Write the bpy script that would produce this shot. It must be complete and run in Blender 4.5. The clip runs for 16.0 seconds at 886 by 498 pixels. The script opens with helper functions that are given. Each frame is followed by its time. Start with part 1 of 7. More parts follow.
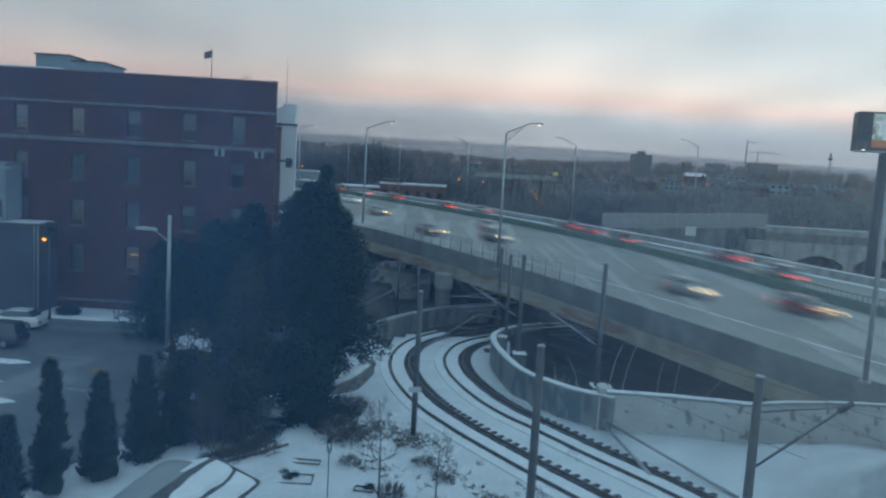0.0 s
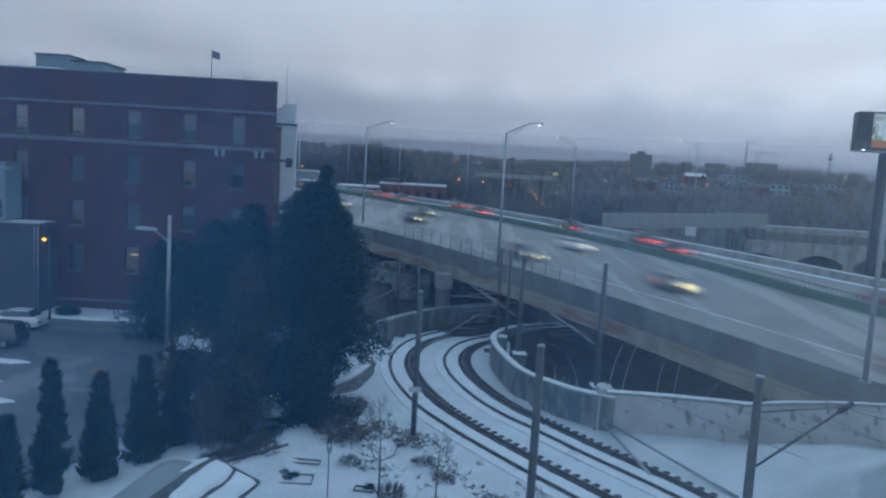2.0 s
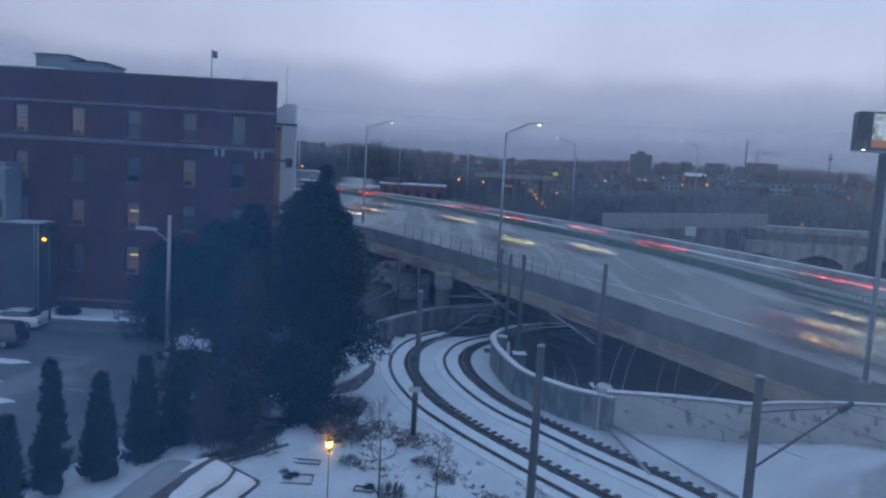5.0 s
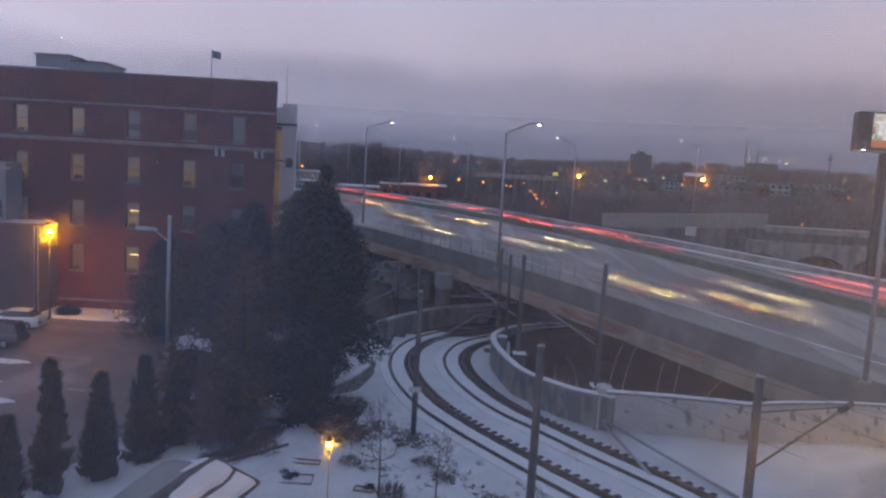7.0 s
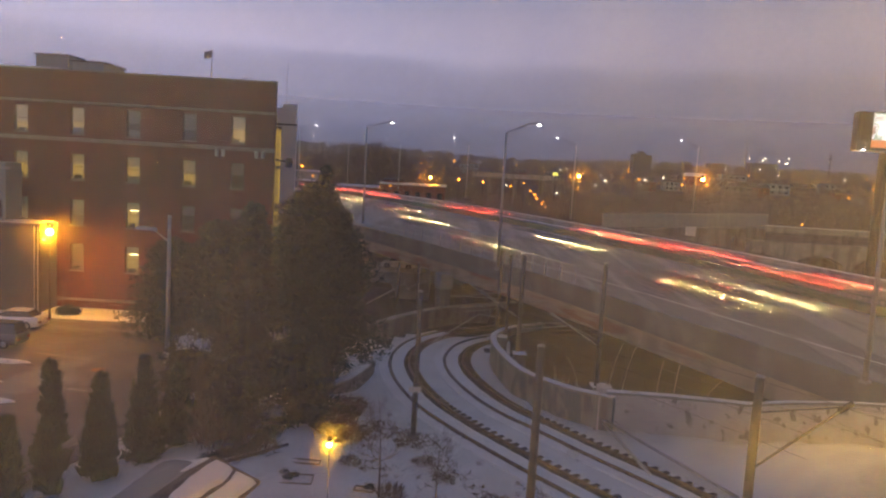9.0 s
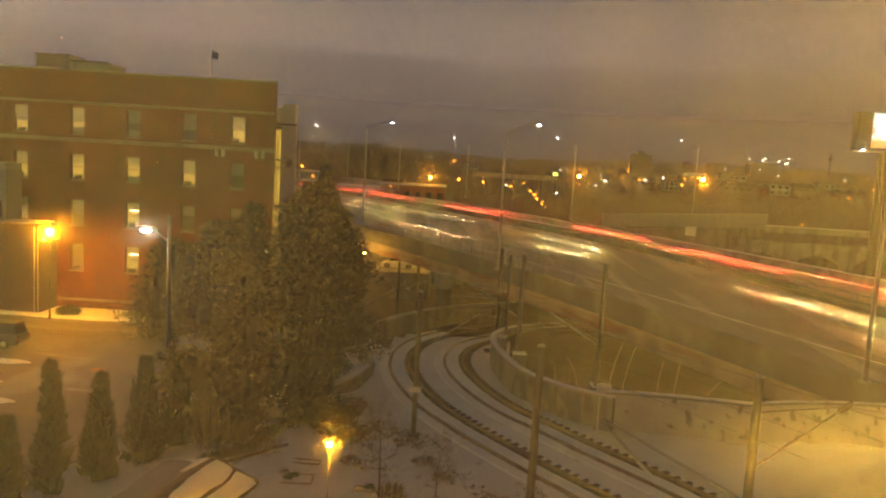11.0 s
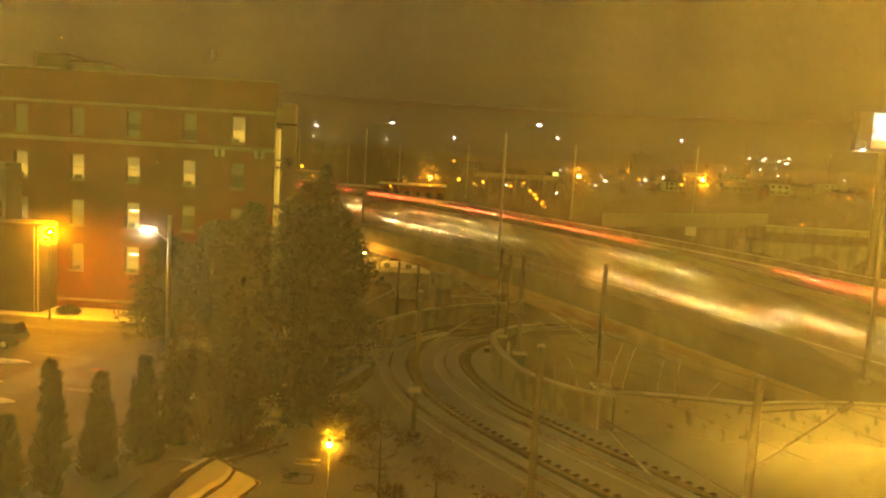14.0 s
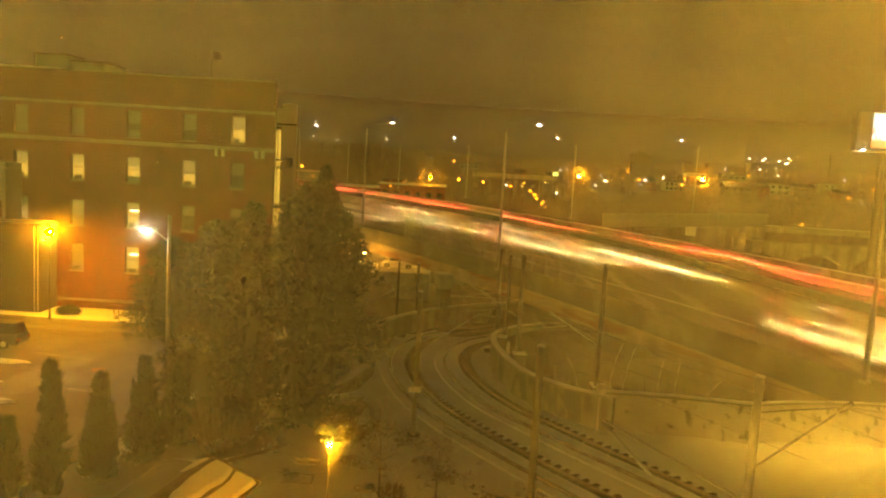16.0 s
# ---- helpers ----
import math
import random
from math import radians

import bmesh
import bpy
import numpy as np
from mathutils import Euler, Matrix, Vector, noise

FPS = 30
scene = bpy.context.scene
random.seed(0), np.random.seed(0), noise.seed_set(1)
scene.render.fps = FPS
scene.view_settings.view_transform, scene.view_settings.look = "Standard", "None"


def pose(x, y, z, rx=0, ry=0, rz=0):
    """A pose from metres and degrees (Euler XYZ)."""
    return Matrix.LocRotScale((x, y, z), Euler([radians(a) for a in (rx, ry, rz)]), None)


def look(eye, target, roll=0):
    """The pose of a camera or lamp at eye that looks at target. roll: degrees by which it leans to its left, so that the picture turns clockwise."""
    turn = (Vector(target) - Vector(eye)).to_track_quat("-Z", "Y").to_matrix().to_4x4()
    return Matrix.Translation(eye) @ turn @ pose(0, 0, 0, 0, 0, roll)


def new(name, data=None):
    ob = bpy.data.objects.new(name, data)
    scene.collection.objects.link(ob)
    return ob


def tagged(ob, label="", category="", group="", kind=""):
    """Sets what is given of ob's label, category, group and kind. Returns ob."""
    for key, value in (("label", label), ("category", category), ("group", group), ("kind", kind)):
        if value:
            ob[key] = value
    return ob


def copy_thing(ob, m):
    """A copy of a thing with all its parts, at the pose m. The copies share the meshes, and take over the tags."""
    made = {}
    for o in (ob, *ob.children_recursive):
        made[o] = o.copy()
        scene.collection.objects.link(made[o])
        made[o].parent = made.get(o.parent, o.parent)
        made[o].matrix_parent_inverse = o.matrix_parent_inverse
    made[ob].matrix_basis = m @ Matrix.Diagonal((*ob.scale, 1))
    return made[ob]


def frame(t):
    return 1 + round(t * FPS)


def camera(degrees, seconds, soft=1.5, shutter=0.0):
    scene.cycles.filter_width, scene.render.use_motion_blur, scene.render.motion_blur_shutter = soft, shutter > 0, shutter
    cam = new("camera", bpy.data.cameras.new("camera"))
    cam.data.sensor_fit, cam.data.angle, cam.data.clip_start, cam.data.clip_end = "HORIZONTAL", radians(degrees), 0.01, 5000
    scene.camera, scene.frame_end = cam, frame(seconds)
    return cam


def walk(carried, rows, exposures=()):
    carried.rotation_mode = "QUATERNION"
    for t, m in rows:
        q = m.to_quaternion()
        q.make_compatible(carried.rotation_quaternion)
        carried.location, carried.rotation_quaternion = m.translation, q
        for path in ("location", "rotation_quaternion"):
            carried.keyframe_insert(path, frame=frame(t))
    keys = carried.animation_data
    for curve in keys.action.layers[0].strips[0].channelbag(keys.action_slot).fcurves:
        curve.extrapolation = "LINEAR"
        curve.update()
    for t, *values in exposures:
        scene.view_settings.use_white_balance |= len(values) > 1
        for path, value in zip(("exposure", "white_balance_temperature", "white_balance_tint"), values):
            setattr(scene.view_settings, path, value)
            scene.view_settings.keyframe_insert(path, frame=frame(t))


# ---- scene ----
EYE = Vector((0.0, 0.0, 14.0))
TILT, ROLL = 6.157, 3.32
cam = camera(62.0, 16.0, soft=2.2, shutter=3.0)
AIM = EYE + Vector((0, math.cos(radians(TILT)), -math.sin(radians(TILT))))
STAND = look(EYE, AIM, ROLL)
walk(cam, [(0.0, STAND), (16.0, STAND)], exposures=[
    (0.0, 1.06, 8700, 12), (0.5, 1.12, 7200, 10), (1.0, 1.28, 6900, 9), (2.5, 1.76, 6700, 7), (4.0, 2.05, 6850, 8), (6.5, 3.0, 7500, 13), (9.0, 4.9, 6600, 12),
    (11.3, 5.75, 6900, 11), (13.0, 6.05, 7400, 9), (16.0, 6.1, 7550, 9)])

# ---- world ----
world = bpy.data.worlds.new("world")
scene.world = world
world.use_nodes = True
sky = world.node_tree.nodes.new("ShaderNodeTexSky")
sky.sky_type, sky.sun_disc = "NISHITA", False
sky.sun_elevation, sky.sun_rotation = radians(1.0), radians(20)
back = world.node_tree.nodes["Background"]
back.inputs["Strength"].default_value = 0.0015
world.node_tree.links.new(sky.outputs[0], back.inputs["Color"])


# ---- materials ----
def mat(name, color, rough=0.8, dark=0.75, scale=3.0, fine=40.0, bump=0.2, metal=0.0, color2=None, spec=0.4):
    """Two scales of variation of a base colour, and a fine relief."""
    m = bpy.data.materials.new(name)
    m.use_nodes = True
    nt = m.node_tree
    b = nt.nodes["Principled BSDF"]
    co = nt.nodes.new("ShaderNodeTexCoord")
    n1 = nt.nodes.new("ShaderNodeTexNoise")
    n1.inputs["Scale"].default_value, n1.inputs["Detail"].default_value = scale, 5
    n2 = nt.nodes.new("ShaderNodeTexNoise")
    n2.inputs["Scale"].default_value, n2.inputs["Detail"].default_value = fine, 4
    nt.links.new(co.outputs["Object"], n1.inputs["Vector"])
    nt.links.new(co.outputs["Object"], n2.inputs["Vector"])
    r = nt.nodes.new("ShaderNodeValToRGB")
    c2 = color2 or tuple(c * dark for c in color)
    r.color_ramp.elements[0].position, r.color_ramp.elements[0].color = 0.36, (*c2, 1)
    r.color_ramp.elements[1].position, r.color_ramp.elements[1].color = 0.62, (*color, 1)
    nt.links.new(n1.outputs["Fac"], r.inputs["Fac"])
    mx = nt.nodes.new("ShaderNodeMix")
    mx.data_type, mx.blend_type = "RGBA", "MULTIPLY"
    mx.inputs["Factor"].default_value = 0.45
    nt.links.new(r.outputs["Color"], mx.inputs["A"])
    g = nt.nodes.new("ShaderNodeMapRange")
    g.inputs["From Min"].default_value, g.inputs["From Max"].default_value = 0.3, 0.7
    g.inputs["To Min"].default_value, g.inputs["To Max"].default_value = 0.6, 1.15
    nt.links.new(n2.outputs["Fac"], g.inputs["Value"])
    nt.links.new(g.outputs["Result"], mx.inputs["B"])
    nt.links.new(mx.outputs["Result"], b.inputs["Base Color"])
    b.inputs["Roughness"].default_value, b.inputs["Metallic"].default_value = rough, metal
    b.inputs["Specular IOR Level"].default_value = spec
    if bump:
        bp = nt.nodes.new("ShaderNodeBump")
        bp.inputs["Strength"].default_value, bp.inputs["Distance"].default_value = bump, 0.05
        nt.links.new(n2.outputs["Fac"], bp.inputs["Height"])
        nt.links.new(bp.outputs["Normal"], b.inputs["Normal"])
    return m


def glow(name, color, strength, base=(0.12, 0.115, 0.11)):
    m = bpy.data.materials.new(name)
    m.use_nodes = True
    b = m.node_tree.nodes["Principled BSDF"]
    b.inputs["Base Color"].default_value = (*base, 1)
    b.inputs["Emission Color"].default_value = (*color, 1)
    b.inputs["Emission Strength"].default_value = strength
    return m


def stained(m, color, amount=0.6, scale=0.5, stretch=(1, 1, 0.15), low=0.5, high=0.62):
    """Adds streaks or stains of a second colour to a material of mat()."""
    nt = m.node_tree
    b = nt.nodes["Principled BSDF"]
    src = b.inputs["Base Color"].links[0].from_socket
    co = nt.nodes.new("ShaderNodeTexCoord")
    mp = nt.nodes.new("ShaderNodeMapping")
    mp.inputs["Scale"].default_value = stretch
    n = nt.nodes.new("ShaderNodeTexNoise")
    n.inputs["Scale"].default_value, n.inputs["Detail"].default_value = scale, 6
    nt.links.new(co.outputs["Object"], mp.inputs["Vector"])
    nt.links.new(mp.outputs["Vector"], n.inputs["Vector"])
    g = nt.nodes.new("ShaderNodeMapRange")
    g.inputs["From Min"].default_value, g.inputs["From Max"].default_value = low, high
    g.inputs["To Max"].default_value = amount
    nt.links.new(n.outputs["Fac"], g.inputs["Value"])
    mx = nt.nodes.new("ShaderNodeMix")
    mx.data_type = "RGBA"
    nt.links.new(g.outputs["Result"], mx.inputs["Factor"])
    nt.links.new(src, mx.inputs["A"])
    mx.inputs["B"].default_value = (*color, 1)
    nt.links.new(mx.outputs["Result"], b.inputs["Base Color"])
    return m


SNOW = stained(mat("snow", (0.52, 0.54, 0.57), 0.75, 0.86, 0.5, 6, 0.35), (0.45, 0.43, 0.4), 0.35, 0.35, (1, 1, 1), 0.56, 0.7)
SNOW_CLEAN = mat("snow_clean", (0.58, 0.6, 0.63), 0.7, 0.9, 1.0, 9, 0.3)
SOIL = mat("soil", (0.06, 0.052, 0.045), 0.95, 0.5, 0.3, 5, 0.6)
WOODFLOOR = mat("woodland_floor", (0.09, 0.078, 0.066), 0.95, 0.55, 0.04, 0.6, 0.2)
ASPHALT = stained(mat("asphalt", (0.11, 0.115, 0.12), 0.75, 0.7, 0.25, 12, 0.3), (0.22, 0.22, 0.23), 0.6, 0.18, (1, 0.45, 1), 0.56, 0.66)
ROADTOP = stained(mat("road_surface", (0.205, 0.194, 0.18), 0.85, 0.8, 0.12, 8, 0.2), (0.3, 0.29, 0.275), 0.6, 0.3, (1.4, 0.1, 1), 0.5, 0.58)
CONCRETE = stained(mat("concrete", (0.3, 0.295, 0.28), 0.85, 0.75, 0.7, 14, 0.25), (0.12, 0.115, 0.11), 0.55, 0.9, (1, 1, 0.12))
CONC_DARK = stained(mat("weathered_concrete", (0.2, 0.195, 0.185), 0.9, 0.65, 0.7, 10, 0.35), (0.08, 0.078, 0.075), 0.7, 0.8, (1, 1, 0.1))
PARAPET = stained(mat("parapet_concrete", (0.2, 0.205, 0.195), 0.88, 0.75, 0.7, 12, 0.3), (0.09, 0.095, 0.085), 0.6, 0.5, (0.5, 0.5, 0.2))
WORN = mat("worn_paint", (0.32, 0.32, 0.31), 0.8, 0.5, 2.0, 14, 0.1)
STEM = mat("pale_stem", (0.5, 0.47, 0.43), 0.9, 0.7, 3, 20, 0.2)
WHITEWALL = stained(mat("painted_concrete", (0.46, 0.45, 0.44), 0.85, 0.85, 0.6, 16, 0.25), (0.13, 0.12, 0.115), 0.7, 1.9, (1, 1, 0.8), 0.6, 0.63)
PEELING = stained(stained(mat("peeling_paint", (0.23, 0.245, 0.24), 0.85, 0.8, 0.8, 14, 0.3), (0.085, 0.125, 0.135), 0.85, 0.7, (1, 1, 0.6), 0.5, 0.56), (0.1, 0.1, 0.095), 0.6, 1.2, (1, 1, 0.15), 0.54, 0.64)
GIRDER = stained(mat("girder_paint", (0.36, 0.31, 0.25), 0.8, 0.7, 0.5, 9, 0.2), (0.22, 0.1, 0.05), 0.75, 0.5, (0.25, 0.25, 2.0), 0.52, 0.62)
BRICK = stained(mat("red_brick", (0.105, 0.042, 0.039), 0.9, 0.68, 0.8, 22, 0.4), (0.065, 0.033, 0.034), 0.6, 0.25, (1, 1, 0.5))
BRICK_OLD = stained(mat("brown_brick", (0.17, 0.075, 0.06), 0.9, 0.7, 0.8, 22, 0.4), (0.08, 0.04, 0.04), 0.5, 0.3, (1, 1, 0.5))
STONE = mat("limestone_band", (0.18, 0.165, 0.16), 0.85, 0.7, 1.0, 12, 0.3)
SILL = mat("stone_sill", (0.16, 0.145, 0.14), 0.85, 0.7, 1.0, 12, 0.3)
RUBBLE = mat("rubble_stone", (0.2, 0.19, 0.175), 0.9, 0.25, 4.0, 14, 0.8)
SLATE = stained(mat("slate_grey_render", (0.085, 0.085, 0.09), 0.9, 0.75, 0.6, 14, 0.3), (0.06, 0.05, 0.05), 0.5, 0.4, (1, 1, 0.4))
SIDING = mat("grey_siding", (0.2, 0.245, 0.265), 0.7, 0.85, 0.6, 12, 0.15)
WHITE = mat("white_cladding", (0.66, 0.67, 0.68), 0.6, 0.9, 0.5, 12, 0.1)
ROOFING = stained(mat("roofing", (0.07, 0.07, 0.072), 0.9, 0.7, 1.0, 16, 0.4), (0.6, 0.6, 0.62), 0.5, 0.4, (1, 1, 1), 0.6, 0.66)
SHINGLE = mat("shingle", (0.085, 0.08, 0.08), 0.9, 0.65, 1.5, 30, 0.6)
CANOPY = mat("weathered_canopy", (0.22, 0.23, 0.24), 0.8, 0.75, 1.2, 18, 0.3)
STEEL = mat("galvanised_steel", (0.34, 0.35, 0.36), 0.5, 0.8, 1.5, 30, 0.1, 0.6)
POLE = mat("weathered_pole_steel", (0.1, 0.1, 0.1), 0.65, 0.6, 1.5, 20, 0.2, 0.3)
DARKSTEEL = mat("dark_steel", (0.045, 0.045, 0.05), 0.6, 0.7, 2, 25, 0.1, 0.3)
WIRE = mat("copper_wire", (0.13, 0.12, 0.11), 0.55, 0.8, 2, 25, 0.0, 0.4)
RAIL = mat("rail_steel", (0.12, 0.09, 0.075), 0.5, 0.6, 2, 30, 0.15, 0.7)
TIE = mat("timber_tie", (0.055, 0.045, 0.038), 0.9, 0.6, 2, 20, 0.5)
TIMBER = mat("garden_timber", (0.17, 0.145, 0.12), 0.9, 0.6, 2, 20, 0.5)
BARK = mat("bark", (0.09, 0.07, 0.058), 0.95, 0.6, 3, 25, 0.6)
TWIG = mat("twigs", (0.12, 0.095, 0.08), 0.95, 0.6, 3, 25, 0.2)
# distance haze is put into the paler, greyer twig colour
HAZYWOOD = mat("hazy_bare_crowns", (0.19, 0.178, 0.175), 0.95, 0.55, 0.03, 0.4, 0.0)
NEEDLE = mat("needles", (0.02, 0.042, 0.036), 0.8, 0.5, 0.7, 12, 0.0, color2=(0.01, 0.023, 0.021))
NEEDLE2 = mat("needles_brown", (0.06, 0.055, 0.04), 0.85, 0.5, 0.7, 12, 0.0, color2=(0.028, 0.032, 0.024))
HEDGE = mat("arborvitae_scales", (0.034, 0.05, 0.03), 0.85, 0.5, 1.2, 14, 0.0)
GREENRAIL = mat("green_median_paint", (0.07, 0.12, 0.09), 0.7, 0.7, 1, 12, 0.1)
RUBBER = mat("rubber", (0.02, 0.02, 0.02), 0.8, 0.8, 4, 30, 0.1)
SIGNBACK = mat("sign_sheet", (0.5, 0.5, 0.5), 0.5, 0.85, 2, 20, 0.05, 0.3)
PAINT = mat("road_paint", (0.5, 0.5, 0.48), 0.7, 0.55, 0.6, 9, 0.1)
BLIND = mat("window_blind", (0.13, 0.135, 0.13), 0.8, 0.9, 1, 12, 0.1)
FRAMEP = mat("dark_window_frame", (0.07, 0.06, 0.06), 0.6, 0.8, 2, 20, 0.1)
CLOTH = mat("flag_cloth", (0.14, 0.13, 0.16), 0.9, 0.7, 2, 20, 0.1)
PLASTER = mat("room_plaster", (0.22, 0.2, 0.17), 0.9, 0.9, 1, 12, 0.1)
GLASS = mat("dark_glass", (0.03, 0.035, 0.04), 0.08, 0.8, 0.5, 2, 0.0, spec=0.8)

LED = glow("led_lamp", (0.95, 1.0, 0.98), 0.9)
LED_WHITE = glow("white_lamp", (1.0, 0.86, 0.6), 13.0)
SODIUM = glow("sodium_lamp", (1.0, 0.36, 0.02), 1.5)
SODIUM_BRIGHT = glow("sodium_bulb", (1.0, 0.33, 0.012), 60.0)
SODIUM_STRONG = glow("strong_sodium_bulb", (1.0, 0.34, 0.008), 120.0)
SODIUM_GARDEN = glow("garden_sodium_bulb", (1.0, 0.38, 0.014), 120.0)
LENS_OFF = mat("lamp_lens_unlit", (0.25, 0.08, 0.07), 0.2, 0.9, 3, 20, 0.0)
HEADLIGHT = glow("headlight", (1.0, 0.77, 0.32), 9.0)
TAILLIGHT = glow("taillight", (1.0, 0.06, 0.03), 3.4, (0.3, 0.02, 0.02))
FARLAMP_W = glow("far_white_lamp", (1.0, 0.88, 0.6), 0.16)
FARLAMP_O = glow("far_sodium_lamp", (1.0, 0.3, 0.012), 0.25)
ROOM_BULB = glow("room_bulb", (1.0, 0.54, 0.055), 42.0)
SOFFIT = glow("soffit_lamp", (1.0, 0.46, 0.05), 42.0)
FARLAMP_NEAR = glow("near_sodium_lamp", (1.0, 0.29, 0.012), 0.5)
TUBELAMP = glow("fluorescent_tube", (1.0, 0.8, 0.36), 0.21)
YELLOWSIGN = glow("yellow_sign", (0.9, 0.85, 0.15), 0.05, (0.5, 0.42, 0.08))
# lamp light or darkness of the rooms is put into these sheets
ROOMLIT = glow("glowing_room_back", (1.0, 0.62, 0.09), 0.012)
ROOMDIM = glow("dim_room", (1.0, 0.7, 0.25), 0.006)
ROOMDARK = mat("dark_room", (0.05, 0.048, 0.045), 0.9, 0.6, 1, 5, 0.0)


def sky_material():
    """Evening cloud deck: from a pale, pink-edged afterglow to a dim city night along its length."""
    m = bpy.data.materials.new("cloud")
    m.use_nodes = True
    nt = m.node_tree
    nt.nodes.remove(nt.nodes["Principled BSDF"])
    co = nt.nodes.new("ShaderNodeTexCoord")
    sep = nt.nodes.new("ShaderNodeSeparateXYZ")
    nt.links.new(co.outputs["Object"], sep.inputs[0])

    def noise_at(stretch, scale, detail, rough=0.55):
        mp = nt.nodes.new("ShaderNodeMapping")
        mp.inputs["Scale"].default_value = stretch
        n = nt.nodes.new("ShaderNodeTexNoise")
        n.inputs["Scale"].default_value, n.inputs["Detail"].default_value = scale, detail
        n.inputs["Roughness"].default_value = rough
        nt.links.new(co.outputs["Object"], mp.inputs["Vector"])
        nt.links.new(mp.outputs["Vector"], n.inputs["Vector"])
        return n.outputs["Fac"]

    def math_node(op, a, b):
        n = nt.nodes.new("ShaderNodeMath")
        n.operation = op
        for i, v in enumerate((a, b)):
            if isinstance(v, (int, float)):
                n.inputs[i].default_value = v
            else:
                nt.links.new(v, n.inputs[i])
        return n.outputs[0]

    big = noise_at((1, 0.3, 1), 0.0005, 4)
    small = noise_at((1, 0.3, 1), 0.0022, 6, 0.55)
    wob = math_node("MULTIPLY", math_node("SUBTRACT", big, 0.5), 2600.0)
    along = math_node("ADD", sep.outputs["Y"], wob)
    mr = nt.nodes.new("ShaderNodeMapRange")
    mr.inputs["From Min"].default_value, mr.inputs["From Max"].default_value = SKY_FROM, SKY_TO
    nt.links.new(along, mr.inputs["Value"])
    ramp = nt.nodes.new("ShaderNodeValToRGB")
    els = ramp.color_ramp.elements
    els[0].position, els[0].color = 0.0, (0.36, 0.54, 0.70, 1)
    els[1].position, els[1].color = 1.0, (0.40, 0.30, 0.16, 1)
    for p, c in SKY_COLOURS:
        e = els.new(p)
        e.color = (*c, 1)
    nt.links.new(mr.outputs["Result"], ramp.inputs["Fac"])
    dim = math_node("MULTIPLY", mr.outputs["Result"], -SKY_STOPS)
    puff = math_node("MULTIPLY", math_node("SUBTRACT", small, 0.5), 0.9)
    band = noise_at((0.22, 1, 1), 0.0011, 4)
    puff2 = math_node("MULTIPLY", math_node("SUBTRACT", math_node("ADD", big, band), 1.0), 1.5)
    # the afterglow stands at one side, later at the other
    tilt = math_node("MAXIMUM", math_node("SUBTRACT", 0.65, math_node("MULTIPLY", mr.outputs["Result"], 3.2)), -0.7)
    side = math_node("MULTIPLY", math_node("MINIMUM", math_node("MAXIMUM", sep.outputs["X"], -800.0), 800.0), 0.001)
    lean = math_node("MULTIPLY", tilt, side)
    # the sky overhead is bluer than the afterglow along the horizon, and darkens first
    where = nt.nodes.new("ShaderNodeNewGeometry")
    reach = nt.nodes.new("ShaderNodeVectorMath")
    reach.operation = "LENGTH"
    nt.links.new(where.outputs["Position"], reach.inputs[0])
    high = nt.nodes.new("ShaderNodeMapRange")
    high.interpolation_type = "SMOOTHSTEP"
    high.inputs["From Min"].default_value, high.inputs["From Max"].default_value = 350.0, 1100.0
    high.inputs["To Min"].default_value, high.inputs["To Max"].default_value = 1.0, 0.0
    nt.links.new(reach.outputs["Value"], high.inputs["Value"])
    late = math_node("MULTIPLY", high.outputs["Result"], math_node("MINIMUM", math_node("MULTIPLY", math_node("SUBTRACT", mr.outputs["Result"], 0.3), -4.0), 0.0))
    late = math_node("MAXIMUM", late, -1.0)
    power = math_node("POWER", 2.0, math_node("ADD", math_node("ADD", math_node("ADD", dim, late), lean), math_node("ADD", puff, puff2)))
    em = nt.nodes.new("ShaderNodeEmission")
    blue = nt.nodes.new("ShaderNodeMix")
    blue.data_type, blue.blend_type = "RGBA", "MULTIPLY"
    blue.inputs["B"].default_value = (*ZENITH, 1)
    nt.links.new(high.outputs["Result"], blue.inputs["Factor"])
    nt.links.new(ramp.outputs["Color"], blue.inputs["A"])
    nt.links.new(blue.outputs["Result"], em.inputs["Color"])
    nt.links.new(math_node("MULTIPLY", power, SKY_BASE), em.inputs["Strength"])
    nt.links.new(em.outputs[0], nt.nodes["Material Output"].inputs["Surface"])
    return m


ZENITH = (0.72, 1.0, 1.2)
SKY_FROM, SKY_TO, SKY_STOPS, SKY_BASE = 0.0, 88000.0, 9.5, 0.8
SKY_COLOURS = [(0.009, (0.33, 0.44, 0.56)), (0.015, (0.46, 0.51, 0.58)), (0.02, (0.56, 0.50, 0.55)), (0.027, (0.34, 0.44, 0.56)), (0.06, (0.40, 0.45, 0.54)), (0.13, (0.42, 0.46, 0.56)),
               (0.17, (0.46, 0.55, 0.78)), (0.3, (0.54, 0.55, 0.77)), (0.54, (0.53, 0.52, 0.76)), (0.68, (0.5, 0.43, 0.5)), (0.85, (0.45, 0.38, 0.3))]
CLOUD = sky_material()


